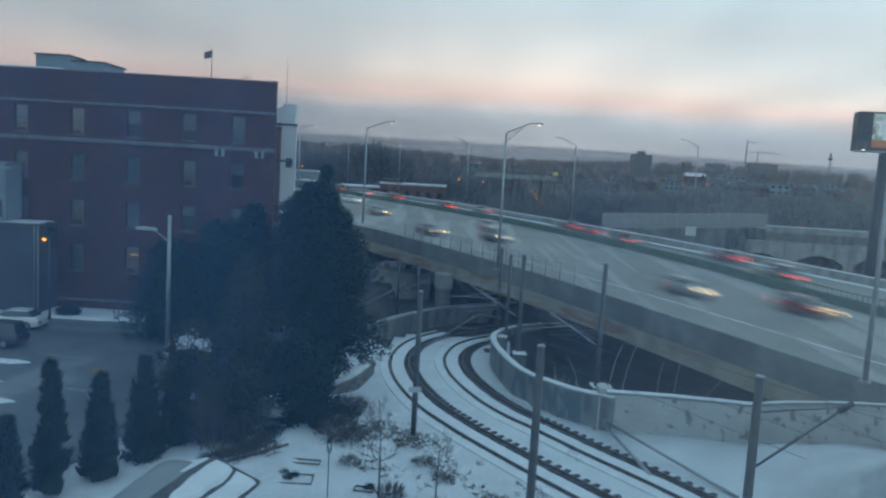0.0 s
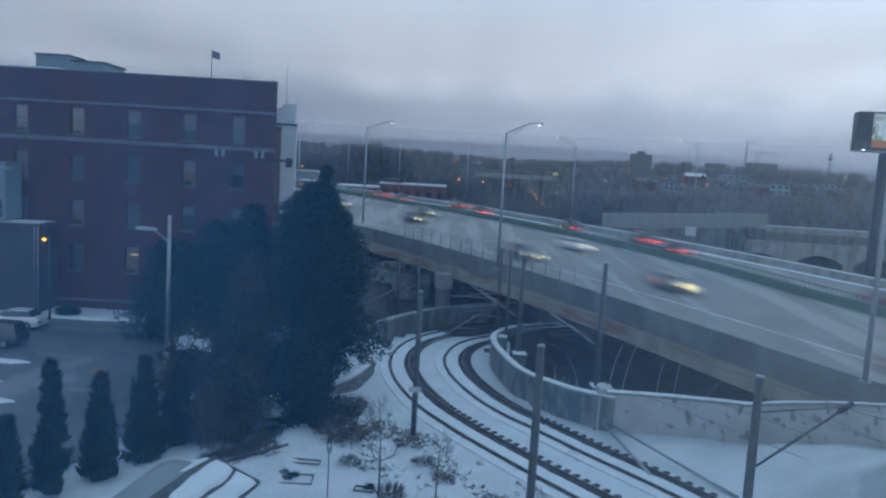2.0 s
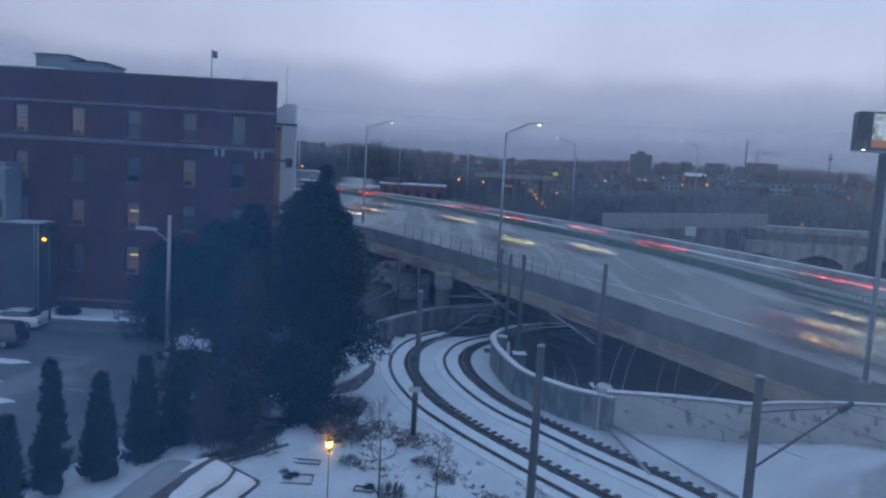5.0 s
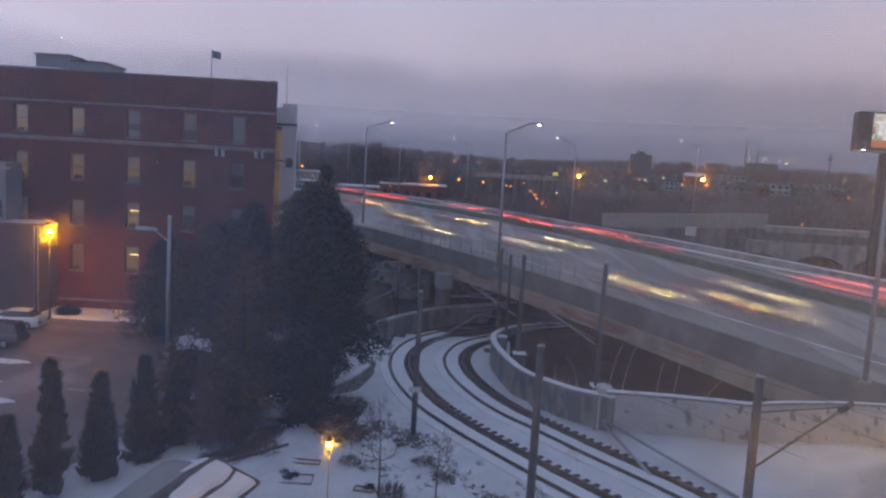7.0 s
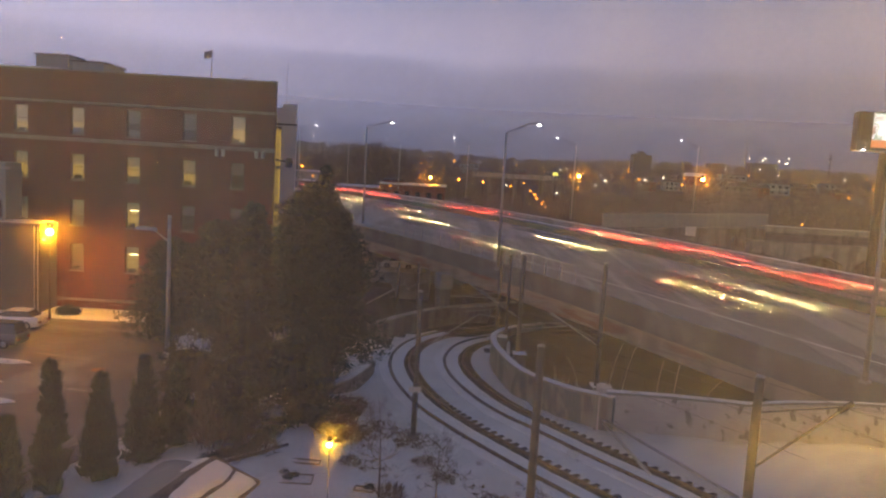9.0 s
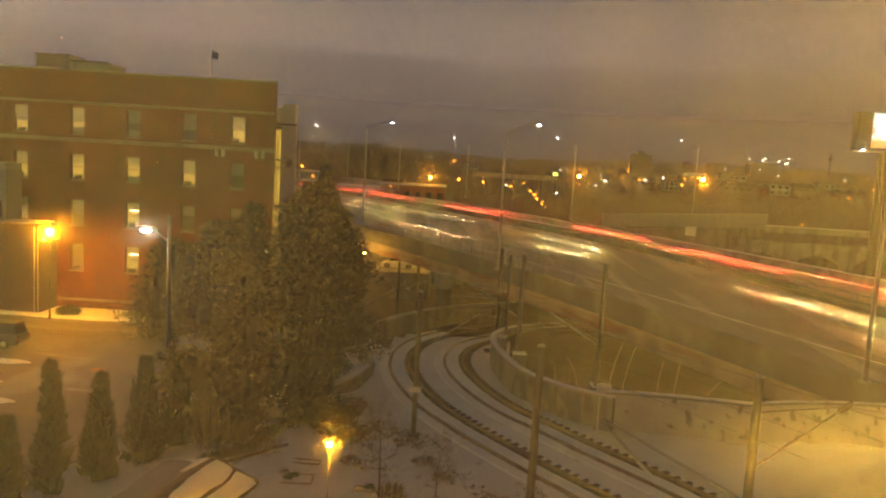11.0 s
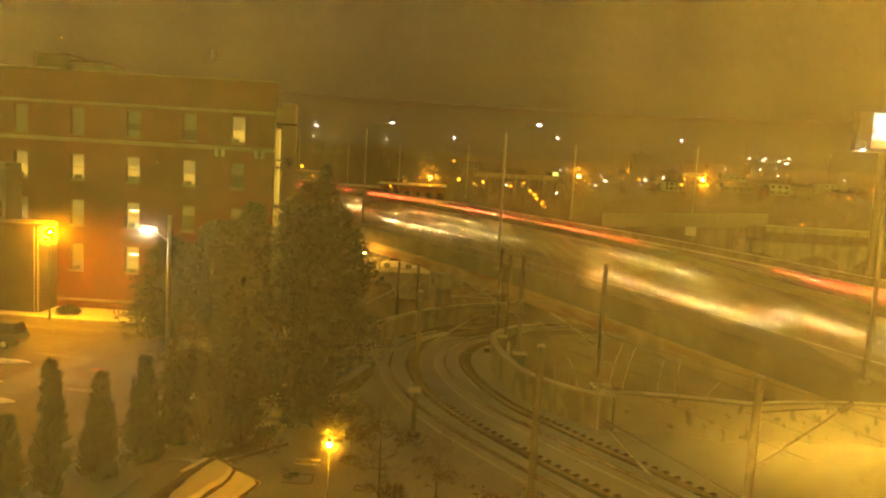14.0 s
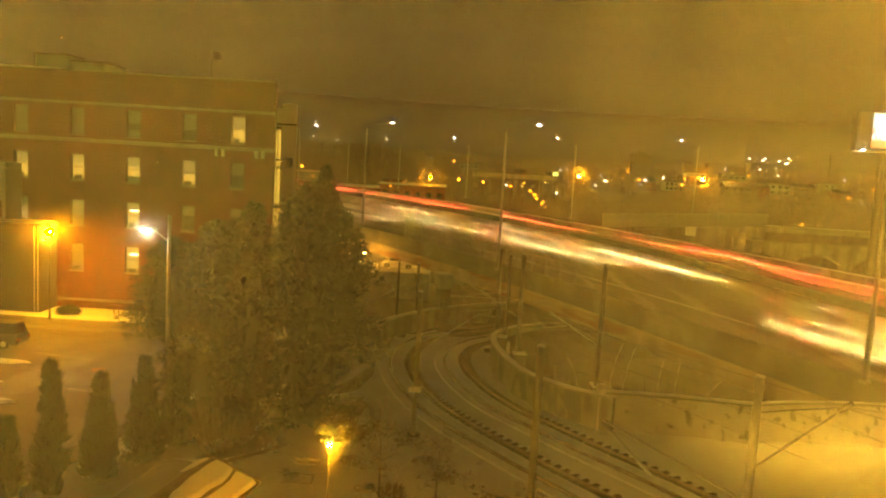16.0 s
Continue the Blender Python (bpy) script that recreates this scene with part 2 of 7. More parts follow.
def pane_material():
    """Window glass; haze is put into a film that takes sky and room light."""
    m = bpy.data.materials.new("hazy_glass")
    m.use_nodes = True
    nt = m.node_tree
    nt.nodes.remove(nt.nodes["Principled BSDF"])
    clear = nt.nodes.new("ShaderNodeBsdfTransparent")
    dif = nt.nodes.new("ShaderNodeBsdfDiffuse")
    tra = nt.nodes.new("ShaderNodeBsdfTranslucent")
    dif.inputs["Color"].default_value = (0.9, 0.9, 0.9, 1)
    both = nt.nodes.new("ShaderNodeMixShader")
    nt.links.new(dif.outputs[0], both.inputs[1])
    nt.links.new(tra.outputs[0], both.inputs[2])
    co = nt.nodes.new("ShaderNodeTexCoord")
    mp = nt.nodes.new("ShaderNodeMapping")
    mp.inputs["Scale"].default_value = (1, 1, 0.35)
    n = nt.nodes.new("ShaderNodeTexNoise")
    n.inputs["Scale"].default_value, n.inputs["Detail"].default_value = 5.0, 4
    nt.links.new(co.outputs["Object"], mp.inputs["Vector"])
    nt.links.new(mp.outputs["Vector"], n.inputs["Vector"])
    sep = nt.nodes.new("ShaderNodeSeparateXYZ")
    nt.links.new(co.outputs["Object"], sep.inputs[0])
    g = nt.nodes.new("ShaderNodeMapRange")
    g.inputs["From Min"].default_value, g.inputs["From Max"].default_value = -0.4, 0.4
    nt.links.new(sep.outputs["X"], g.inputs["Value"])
    # haze put into the film's colour: bluish on the left, paler to the right
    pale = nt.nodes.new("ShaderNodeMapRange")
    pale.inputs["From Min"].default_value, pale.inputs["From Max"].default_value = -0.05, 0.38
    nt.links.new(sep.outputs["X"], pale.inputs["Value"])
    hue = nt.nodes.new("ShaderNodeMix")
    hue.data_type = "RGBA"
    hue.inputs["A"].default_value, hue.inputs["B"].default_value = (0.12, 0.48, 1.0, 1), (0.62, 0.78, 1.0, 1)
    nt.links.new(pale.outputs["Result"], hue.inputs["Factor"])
    nt.links.new(hue.outputs["Result"], tra.inputs["Color"])
    # more of the room's veil is put in towards the left side
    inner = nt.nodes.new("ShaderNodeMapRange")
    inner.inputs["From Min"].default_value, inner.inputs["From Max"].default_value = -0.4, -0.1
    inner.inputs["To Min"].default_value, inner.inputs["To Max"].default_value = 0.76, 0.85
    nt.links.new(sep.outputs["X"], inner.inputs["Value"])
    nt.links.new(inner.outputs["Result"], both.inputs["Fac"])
    veil = nt.nodes.new("ShaderNodeValToRGB")
    veil.color_ramp.interpolation = "EASE"
    e = veil.color_ramp.elements
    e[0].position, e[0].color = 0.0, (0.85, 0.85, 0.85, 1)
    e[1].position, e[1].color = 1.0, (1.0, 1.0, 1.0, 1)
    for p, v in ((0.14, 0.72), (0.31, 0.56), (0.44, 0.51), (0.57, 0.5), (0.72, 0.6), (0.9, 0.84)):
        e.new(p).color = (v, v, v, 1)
    nt.links.new(g.outputs["Result"], veil.inputs["Fac"])
    # reflections down the pane, put in as vertical streaks of haze
    stripes = nt.nodes.new("ShaderNodeMapping")
    stripes.inputs["Scale"].default_value = (14, 1, 0.8)
    streak = nt.nodes.new("ShaderNodeTexNoise")
    streak.inputs["Scale"].default_value, streak.inputs["Detail"].default_value = 1.0, 3
    nt.links.new(co.outputs["Object"], stripes.inputs["Vector"])
    nt.links.new(stripes.outputs["Vector"], streak.inputs["Vector"])
    sr = nt.nodes.new("ShaderNodeMapRange")
    sr.inputs["From Min"].default_value, sr.inputs["From Max"].default_value = 0.3, 0.7
    sr.inputs["To Min"].default_value, sr.inputs["To Max"].default_value = 1.5, 2.05
    nt.links.new(streak.outputs["Fac"], sr.inputs["Value"])
    # haze painted thicker towards the top, with a reflection spot low at one side
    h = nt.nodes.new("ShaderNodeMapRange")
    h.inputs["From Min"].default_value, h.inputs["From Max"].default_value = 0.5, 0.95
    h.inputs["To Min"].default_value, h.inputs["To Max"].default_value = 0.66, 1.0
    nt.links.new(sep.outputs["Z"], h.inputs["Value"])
    up = nt.nodes.new("ShaderNodeMath")
    up.operation = "MULTIPLY"
    side = nt.nodes.new("ShaderNodeMath")
    side.operation = "MULTIPLY"
    nt.links.new(veil.outputs["Color"], side.inputs[0])
    nt.links.new(sr.outputs["Result"], side.inputs[1])
    nt.links.new(side.outputs[0], up.inputs[0])
    nt.links.new(h.outputs["Result"], up.inputs[1])
    sm = nt.nodes.new("ShaderNodeMapping")
    sm.inputs["Location"].default_value = (-REFLECTION[0] / 0.16, 0, -REFLECTION[1] / 0.05)
    sm.inputs["Scale"].default_value = (1 / 0.16, 0.0, 1 / 0.05)
    nt.links.new(co.outputs["Object"], sm.inputs["Vector"])
    blob = nt.nodes.new("ShaderNodeTexGradient")
    blob.gradient_type = "SPHERICAL"
    nt.links.new(sm.outputs["Vector"], blob.inputs["Vector"])
    f = nt.nodes.new("ShaderNodeMapRange")
    f.inputs["From Min"].default_value, f.inputs["From Max"].default_value = 0.3, 0.7
    f.inputs["To Min"].default_value, f.inputs["To Max"].default_value = 0.06, 0.10
    nt.links.new(n.outputs["Fac"], f.inputs["Value"])
    mul = nt.nodes.new("ShaderNodeMath")
    mul.operation = "MULTIPLY"
    nt.links.new(f.outputs["Result"], mul.inputs[0])
    nt.links.new(up.outputs[0], mul.inputs[1])
    film = nt.nodes.new("ShaderNodeMixShader")
    nt.links.new(mul.outputs[0], film.inputs["Fac"])
    nt.links.new(clear.outputs[0], film.inputs[1])
    nt.links.new(both.outputs[0], film.inputs[2])
    # a reflection of the room, painted as a soft spot low at one side
    reflected = nt.nodes.new("ShaderNodeMath")
    reflected.operation, reflected.use_clamp = "MULTIPLY", True
    reflected.inputs[1].default_value = 0.04
    nt.links.new(blob.outputs["Fac"], reflected.inputs[0])
    with_spot = nt.nodes.new("ShaderNodeMixShader")
    nt.links.new(reflected.outputs[0], with_spot.inputs["Fac"])
    nt.links.new(film.outputs[0], with_spot.inputs[1])
    nt.links.new(dif.outputs[0], with_spot.inputs[2])
    # lamp bloom put in: the light that comes through spreads a degree or two
    damp = nt.nodes.new("ShaderNodeBsdfRefraction")
    damp.inputs["IOR"].default_value, damp.inputs["Roughness"].default_value = 1.012, 0.9
    bloomed = nt.nodes.new("ShaderNodeMixShader")
    bloomed.inputs["Fac"].default_value = 0.022
    nt.links.new(with_spot.outputs[0], bloomed.inputs[1])
    nt.links.new(damp.outputs[0], bloomed.inputs[2])
    nt.links.new(bloomed.outputs[0], nt.nodes["Material Output"].inputs["Surface"])
    return m


def bank_material(thin, solid):
    """Grey-blue cloud, thin towards its ragged upper edge."""
    m = bpy.data.materials.new("cloud_bank")
    m.use_nodes = True
    nt = m.node_tree
    nt.nodes.remove(nt.nodes["Principled BSDF"])
    co = nt.nodes.new("ShaderNodeTexCoord")
    sep = nt.nodes.new("ShaderNodeSeparateXYZ")
    nt.links.new(co.outputs["Object"], sep.inputs[0])
    total = sep.outputs["Z"]
    for stretch, scale, detail, gain in (((1, 1, 0.5), 0.0016, 3, 120.0), ((1, 1, 3.0), 0.005, 4, 50.0)):
        mp = nt.nodes.new("ShaderNodeMapping")
        mp.inputs["Scale"].default_value = stretch
        n = nt.nodes.new("ShaderNodeTexNoise")
        n.inputs["Scale"].default_value, n.inputs["Detail"].default_value = scale, detail
        nt.links.new(co.outputs["Object"], mp.inputs["Vector"])
        nt.links.new(mp.outputs["Vector"], n.inputs["Vector"])
        ma = nt.nodes.new("ShaderNodeMath")
        ma.operation, ma.inputs[1].default_value = "MULTIPLY_ADD", gain
        nt.links.new(n.outputs["Fac"], ma.inputs[0])
        nt.links.new(total, ma.inputs[2])
        total = ma.outputs[0]
    mr = nt.nodes.new("ShaderNodeMapRange")
    mr.interpolation_type = "SMOOTHSTEP"
    mr.inputs["From Min"].default_value, mr.inputs["From Max"].default_value = 235.0, 292.0
    mr.inputs["To Min"].default_value, mr.inputs["To Max"].default_value = thin, 0.0
    nt.links.new(total, mr.inputs["Value"])
    foot = nt.nodes.new("ShaderNodeMapRange")
    foot.interpolation_type = "SMOOTHSTEP"
    foot.inputs["From Min"].default_value, foot.inputs["From Max"].default_value = 48.0, 165.0
    foot.inputs["To Min"].default_value, foot.inputs["To Max"].default_value = solid, 0.0
    nt.links.new(sep.outputs["Z"], foot.inputs["Value"])
    dense = nt.nodes.new("ShaderNodeMath")
    nt.links.new(mr.outputs["Result"], dense.inputs[0])
    nt.links.new(foot.outputs["Result"], dense.inputs[1])
    clear, dif = nt.nodes.new("ShaderNodeBsdfTransparent"), nt.nodes.new("ShaderNodeBsdfDiffuse")
    dif.inputs["Color"].default_value = (0.72, 0.81, 0.93, 1)
    mx = nt.nodes.new("ShaderNodeMixShader")
    nt.links.new(dense.outputs[0], mx.inputs["Fac"])
    nt.links.new(clear.outputs[0], mx.inputs[1])
    nt.links.new(dif.outputs[0], mx.inputs[2])
    nt.links.new(mx.outputs[0], nt.nodes["Material Output"].inputs["Surface"])
    return m


BANKS = [bank_material(0.27, 0.0), bank_material(0.0, 0.99)]
REFLECTION = (0.36, 0.575)
PANE = pane_material()


# ---- mesh helpers ----
def mesh_of(name, bm, material):
    me = bpy.data.meshes.new(name)
    bm.normal_update()
    bm.to_mesh(me)
    bm.free()
    for m in material if isinstance(material, (list, tuple)) else [material]:
        me.materials.append(m)
    return me


def part(name, bm, material, parent=None, label=""):
    ob = new(name, bm if isinstance(bm, bpy.types.Mesh) else mesh_of(name, bm, material))
    ob.parent = parent
    return tagged(ob, label)


def thing(name, m, label, category, group="", kind=""):
    ob = new(name)
    ob.matrix_basis = m
    ob.empty_display_size = 0.2
    return tagged(ob, label, category, group, kind)


def at(x, y, z, turn=0.0):
    return pose(x, y, z, 0, 0, turn)


def box(bm, a, b, bevel=0.0):
    """A box from corner a to corner b."""
    xs, ys, zs = zip(a, b)
    v = [bm.verts.new((xs[i], ys[j], zs[k])) for i in (0, 1) for j in (0, 1) for k in (0, 1)]
    fs = [bm.faces.new([v[i] for i in q]) for q in ((0, 1, 3, 2), (4, 6, 7, 5), (0, 4, 5, 1), (2, 3, 7, 6), (0, 2, 6, 4), (1, 5, 7, 3))]
    if bevel:
        bmesh.ops.bevel(bm, geom=list({e for f in fs for e in f.edges}), offset=bevel, segments=2, affect="EDGES", profile=0.5)
    return bm


def tube(bm, p, q, r0, r1=None, n=8, caps=True):
    p, q = Vector(p), Vector(q)
    r1 = r0 if r1 is None else r1
    w = (q - p).normalized()
    u = w.orthogonal().normalized()
    v = w.cross(u)
    rings = [[bm.verts.new(c + r * (math.cos(2 * math.pi * i / n) * u + math.sin(2 * math.pi * i / n) * v)) for i in range(n)] for c, r in ((p, r0), (q, r1))]
    for i in range(n):
        f = bm.faces.new((rings[0][i], rings[0][(i + 1) % n], rings[1][(i + 1) % n], rings[1][i]))
        f.smooth = n > 5
    if caps and n > 3:
        bm.faces.new(rings[0][::-1])
        bm.faces.new(rings[1])
    return bm


def bent(bm, pts, r0, r1=None, n=8):
    r1 = r0 if r1 is None else r1
    k = len(pts) - 1
    for i in range(k):
        tube(bm, pts[i], pts[i + 1], r0 + (r1 - r0) * i / k, r0 + (r1 - r0) * (i + 1) / k, n)
    return bm


def sweep(bm, sections, closed=True):
    """Joins equal rings of points into a skin; closes its ends."""
    rings = [[bm.verts.new(p) for p in s] for s in sections]
    n = len(rings[0])
    for a, b in zip(rings, rings[1:]):
        for i in range(n if closed else n - 1):
            bm.faces.new((a[i], a[(i + 1) % n], b[(i + 1) % n], b[i]))
    if closed:
        bm.faces.new(rings[0][::-1])
        bm.faces.new(rings[-1])
    return bm


def B():
    return bmesh.new()


def cubic(points, x):
    """A smooth curve through (x, y) points."""
    xs = [p[0] for p in points]
    i = max(0, min(len(xs) - 2, sum(1 for v in xs if v <= x) - 1))
    p0, p1, p2, p3 = (points[max(0, min(len(xs) - 1, i + k))] for k in (-1, 0, 1, 2))
    h = p2[0] - p1[0]
    t = (x - p1[0]) / h
    m1 = (p2[1] - p0[1]) / (p2[0] - p0[0]) * h
    m2 = (p3[1] - p1[1]) / (p3[0] - p1[0]) * h
    if t < 0:
        return p1[1] + m1 * t
    if t > 1:
        return p2[1] + m2 * (t - 1)
    return (2 * t**3 - 3 * t**2 + 1) * p1[1] + (t**3 - 2 * t**2 + t) * m1 + (-2 * t**3 + 3 * t**2) * p2[1] + (t**3 - t**2) * m2


# ---- the plan ----
# highway: stations s along it, offsets n across it
ORIGIN, ALONG, ACROSS = (20.65, 36.28), (-0.48, 0.877), (0.877, 0.48)
EDGE = [(-80, -2), (-20, -0.6), (0, 0.0), (12, 0.8), (27, 1.6), (45, 1.2), (63, 0.0), (100, -6), (150, -16), (240, -40)]
MEDIAN = [(-80, 17), (-20, 18.5), (11, 21.6), (21, 23.6), (33, 26.6), (50, 29), (69, 30), (96, 29.5), (117, 27), (139, 24.5), (240, 4)]
FARSIDE = [(-80, 32), (-20, 33.5), (20, 36.2), (34, 37.4), (49, 38.2), (64, 38.0), (87, 37.6), (107, 36.6), (124, 33.0), (150, 29), (240, 10)]


def deck_z(y):
    return 4.1 + 0.023 * (min(max(y, -20), 175) - 35)


def road(s, n, up=0.0):
    x = ORIGIN[0] + s * ALONG[0] + n * ACROSS[0]
    y = ORIGIN[1] + s * ALONG[1] + n * ACROSS[1]
    return Vector((x, y, deck_z(y) + up))


# light rail: the middle line between two tracks, from the near end to under the bridge
MID = [(13.9, 24.0), (10.0, 30.6), (6.0, 36.2), (2.6, 41.6), (0.6, 47.2), (-0.55, 53.0), (-0.7, 58.2), (0.25, 63.4), (2.3, 67.6), (5.6, 71.2), (10, 74.2), (16, 77), (24, 80)]


def track_z(y):
    return -0.055 * max(0.0, y - 40.0)


def rail_line(off, step=0.6):
    """Points along the track, off metres to the right of the middle line, each with its heading."""
    dense = []
    idx = [(i, p[0]) for i, p in enumerate(MID)]
    idy = [(i, p[1]) for i, p in enumerate(MID)]
    for k in range((len(MID) - 1) * 40 + 1):
        u = k / 40
        dense.append(Vector((cubic(idx, u), cubic(idy, u), 0)))
    out, left = [], 0.0
    for a, b in zip(dense, dense[1:]):
        d = (b - a).length
        while left <= d:
            p = a.lerp(b, left / d)
            h = (b - a).normalized()
            q = p + Vector((h.y, -h.x, 0)) * off
            q.z = track_z(q.y)
            out.append((q, h))
            left += step
        left -= d
    return out


MIDLINE = np.array([[p.x, p.y] for p, h in rail_line(0, 1.0)])
CURVED_WALL = [(9.9, 39.75), (7.65, 41.6), (5.45, 45.5), (4.5, 51.0), (4.15, 56.0), (4.6, 60.0), (6.3, 63.6), (9.2, 66.6)]


def wall_x(y):
    return cubic([(p[1], p[0]) for p in CURVED_WALL], y)


# the white wall climbs a snowy bank towards its near end
WHITE_WALL = [(9.6, 40.35), (13.8, 40.05), (17.6, 39.2), (19.5, 36.6), (20.3, 32.6), (20.8, 28.0), (21.1, 22.0)]


def front_y(x):
    return cubic([(9.6, 40.35), (13.8, 40.05), (17.6, 39.2), (19.5, 36.6), (20.3, 32.6), (20.8, 28.0), (21.1, 22.0)], min(x, 21.05)) if x < 21.1 else 18.0


def bank_z(x, y):
    k = min(1.0, max(0.0, (x - 13.5) / 4.5))
    return max(0.0, 0.18 * (min(x, 22) - 17.7) - 0.31 * (max(y, 20) - 39.6)) * k * k * (3 - 2 * k)


def in_pit(x, y):
    if y > 140 or x > 110:
        return False
    if x > 11.0 and y < 42:
        return y > front_y(x) + 1.0
    return y > 39.7 and x > (wall_x(y) + 1.5 if y < 66 else 10.5)


def ground_z(x, y):
    d = float(np.min(np.hypot(MIDLINE[:, 0] - x, MIDLINE[:, 1] - y)))
    if d < 4.2:
        return track_z(y)
    if y > 300:
        k = min(1.0, (y - 300) / 900)
        rise = (37 - 8 * math.exp(-((x / y - 0.1) / 0.13) ** 2)) * k * k * (3 - 2 * k)
        return -2 + rise + 3.0 * noise.noise(Vector((x * 0.004, y * 0.004, 3))) * min(1, (y - 300) / 200)
    if in_pit(x, y):
        return -4.0
    if y > 100 or x > 24:
        return -2.5
    if x < -6 and y > 30:
        return 0.25
    if x < 6 and y > 40:
        return max(track_z(y), -1.6) if x > -6 else 0.2
    return bank_z(x, y) + 0.08 * noise.noise(Vector((x * 0.4, y * 0.4, 0)))


# ---- sky and ground ----
def make_sky():
    bm = B()
    arc = [(-5000 * math.cos(math.pi * i / 24), 264 * math.sin(math.pi * i / 24) ** 0.6) for i in range(25)]
    sweep(bm, [[(x, y, z - 60) for x, z in arc] for y in (-7000, 4000, 12000, 24000, 40000, 70000, 100000)], closed=False)
    for f in bm.faces:
        f.smooth = True
    ob = part("cloud_deck", bm, CLOUD)
    bm = B()
    for k, far in enumerate((1290, 1315, 1340, 1365)):
        ring = [(far * math.sin(radians(a)), far * math.cos(radians(a))) for a in range(-66, 67, 6)]
        done = len(bm.faces)
        sweep(bm, [[(x, y, z) for z in (-20, 300)] for x, y in ring], closed=False)
        bm.faces.ensure_lookup_table()
        for f in bm.faces[done:]:
            f.smooth, f.material_index = True, int(k == 3)
    tagged(part("cloud_bank", bm, BANKS), "ragged grey-blue bank of cloud low over the hills", "clouds", kind="structure")
    return tagged(ob, "grey-blue evening cloud deck with a pink edge, darkening to night", "clouds", kind="structure")


def make_ground():
    xs = [-2600, -1500, -800, -400, -220, -130, -90, -70] + [x * 1.0 for x in range(-60, 61)] + [70, 90, 120, 170, 260, 400, 800, 1500, 2600]
    ys = [-900, -300, -120, -50, -20] + list(range(-8, 110)) + [114, 120, 130, 141, 160, 190, 230, 280, 320, 370, 430, 500, 580, 680, 800, 950, 1150, 1300, 2500, 4800]
    verts = [(x, y, ground_z(x, y)) for y in ys for x in xs]
    n = len(xs)
    faces, slots = [], []
    for j in range(len(ys) - 1):
        for i in range(n - 1):
            faces.append((j * n + i, j * n + i + 1, j * n + n + i + 1, j * n + n + i))
            cx, cy = (xs[i] + xs[i + 1]) / 2, (ys[j] + ys[j + 1]) / 2
            near = float(np.min(np.hypot(MIDLINE[:, 0] - cx, MIDLINE[:, 1] - cy))) < 4.3
            s = 0
            if cy > 110 or abs(cx) > 70:
                s = 2
            elif cy > 61 and cx > -14 and not (near and cy < 68):
                s = 1
            elif in_pit(cx, cy) and not (near and cy < 68):
                s = 1
            slots.append(s)
    me = bpy.data.meshes.new("ground")
    me.from_pydata(verts, [], faces)
    for m in (SNOW, SOIL, WOODFLOOR):
        me.materials.append(m)
    me.polygons.foreach_set("material_index", slots)
    me.polygons.foreach_set("use_smooth", [True] * len(faces))
    tagged(new("ground", me), "snow-covered ground, bare soil under the bridge and in the woods", "ground", kind="structure")


def make_car_park():
    bm = B()
    v = [bm.verts.new(p) for p in ((-60, 20, 0.30), (-20.0, 20.0, 0.30), (-16.75, 28.0, 0.30), (-15.0, 32.6, 0.30), (-14.9, 36, 0.30), (-15.2, 47, 0.30), (-19.5, 58.0, 0.30), (-60, 59.6, 0.30))]
    bm.faces.new(v)
    bmesh.ops.subdivide_edges(bm, edges=bm.edges[:], cuts=2)
    part("car_park", bm, ASPHALT)
    tagged(bpy.data.objects["car_park"], "damp grey asphalt car park with thin snow", "car park", kind="structure")
    for i, (x, y, w, d) in enumerate(((-27.8, 45.6, 4.2, 1.1), (-23.6, 38.3, 2.4, 0.9), (-26.5, 41.5, 3.0, 0.35), (-29, 58.9, 21, 1.5))):
        bm = B()
        prof = []
        for k in range(13):
            a = math.pi * k / 12
            r = d * (0.45 + 0.4 * noise.noise(Vector((k * 1.3, i * 5.1, 0))))
            prof.append((-w / 2 + w * k / 12, r * math.sin(a) ** 0.8 + 0.03, 0.03 + 0.09 * math.sin(a) ** 0.5))
        sweep(bm, [[(px, -ry, 0), (px, -ry * 0.5, rz), (px, ry * 0.5, rz), (px, ry, 0)] for px, ry, rz in prof])
        ob = part("snow_heap", bm, SNOW_CLEAN)
        ob.matrix_basis = at(x, y, 0.3)
        tagged(ob, "low heap of ploughed snow on the asphalt", "snow heap", "ploughed snow")
    for x, y in ((-24, 55.2), (-27.6, 55.2), (-31.2, 55.2), (-24.6, 47.5), (-21, 41)):
        bm = B()
        box(bm, (-0.06, -2.2, 0), (0.06, 2.2, 0.004))
        ob = part("bay_line", bm, WORN)
        ob.matrix_basis = at(x, y, 0.304, 78)
        tagged(ob, "worn white painted parking line", "road marking", "parking lines", "structure")
    bm = B()
    tube(bm, (0, 0, 0), (0, 0, 0.02), 0.42, 0.4, 16)
    ob = part("manhole_cover", bm, mat("rusty_iron", (0.3, 0.16, 0.09), 0.9))
    ob.matrix_basis = at(-21.1, 44.9, 0.304)
    tagged(ob, "rusty orange iron manhole cover in the asphalt", "manhole")


# ---- highway ----
def barrier(name, line, s0, s1, prof, material, label, category, parent=None, step=4.0, side=0.0):
    bm = B()
    secs, s = [], s0
    while s <= s1 + 0.01:
        n = cubic(line, s) + side
        secs.append([road(s, n + dn, dz) for dn, dz in prof])
        s += step
    sweep(bm, secs)
    ob = part(name, bm, material, parent)
    if not parent:
        tagged(ob, label, category, kind="structure")
    return ob


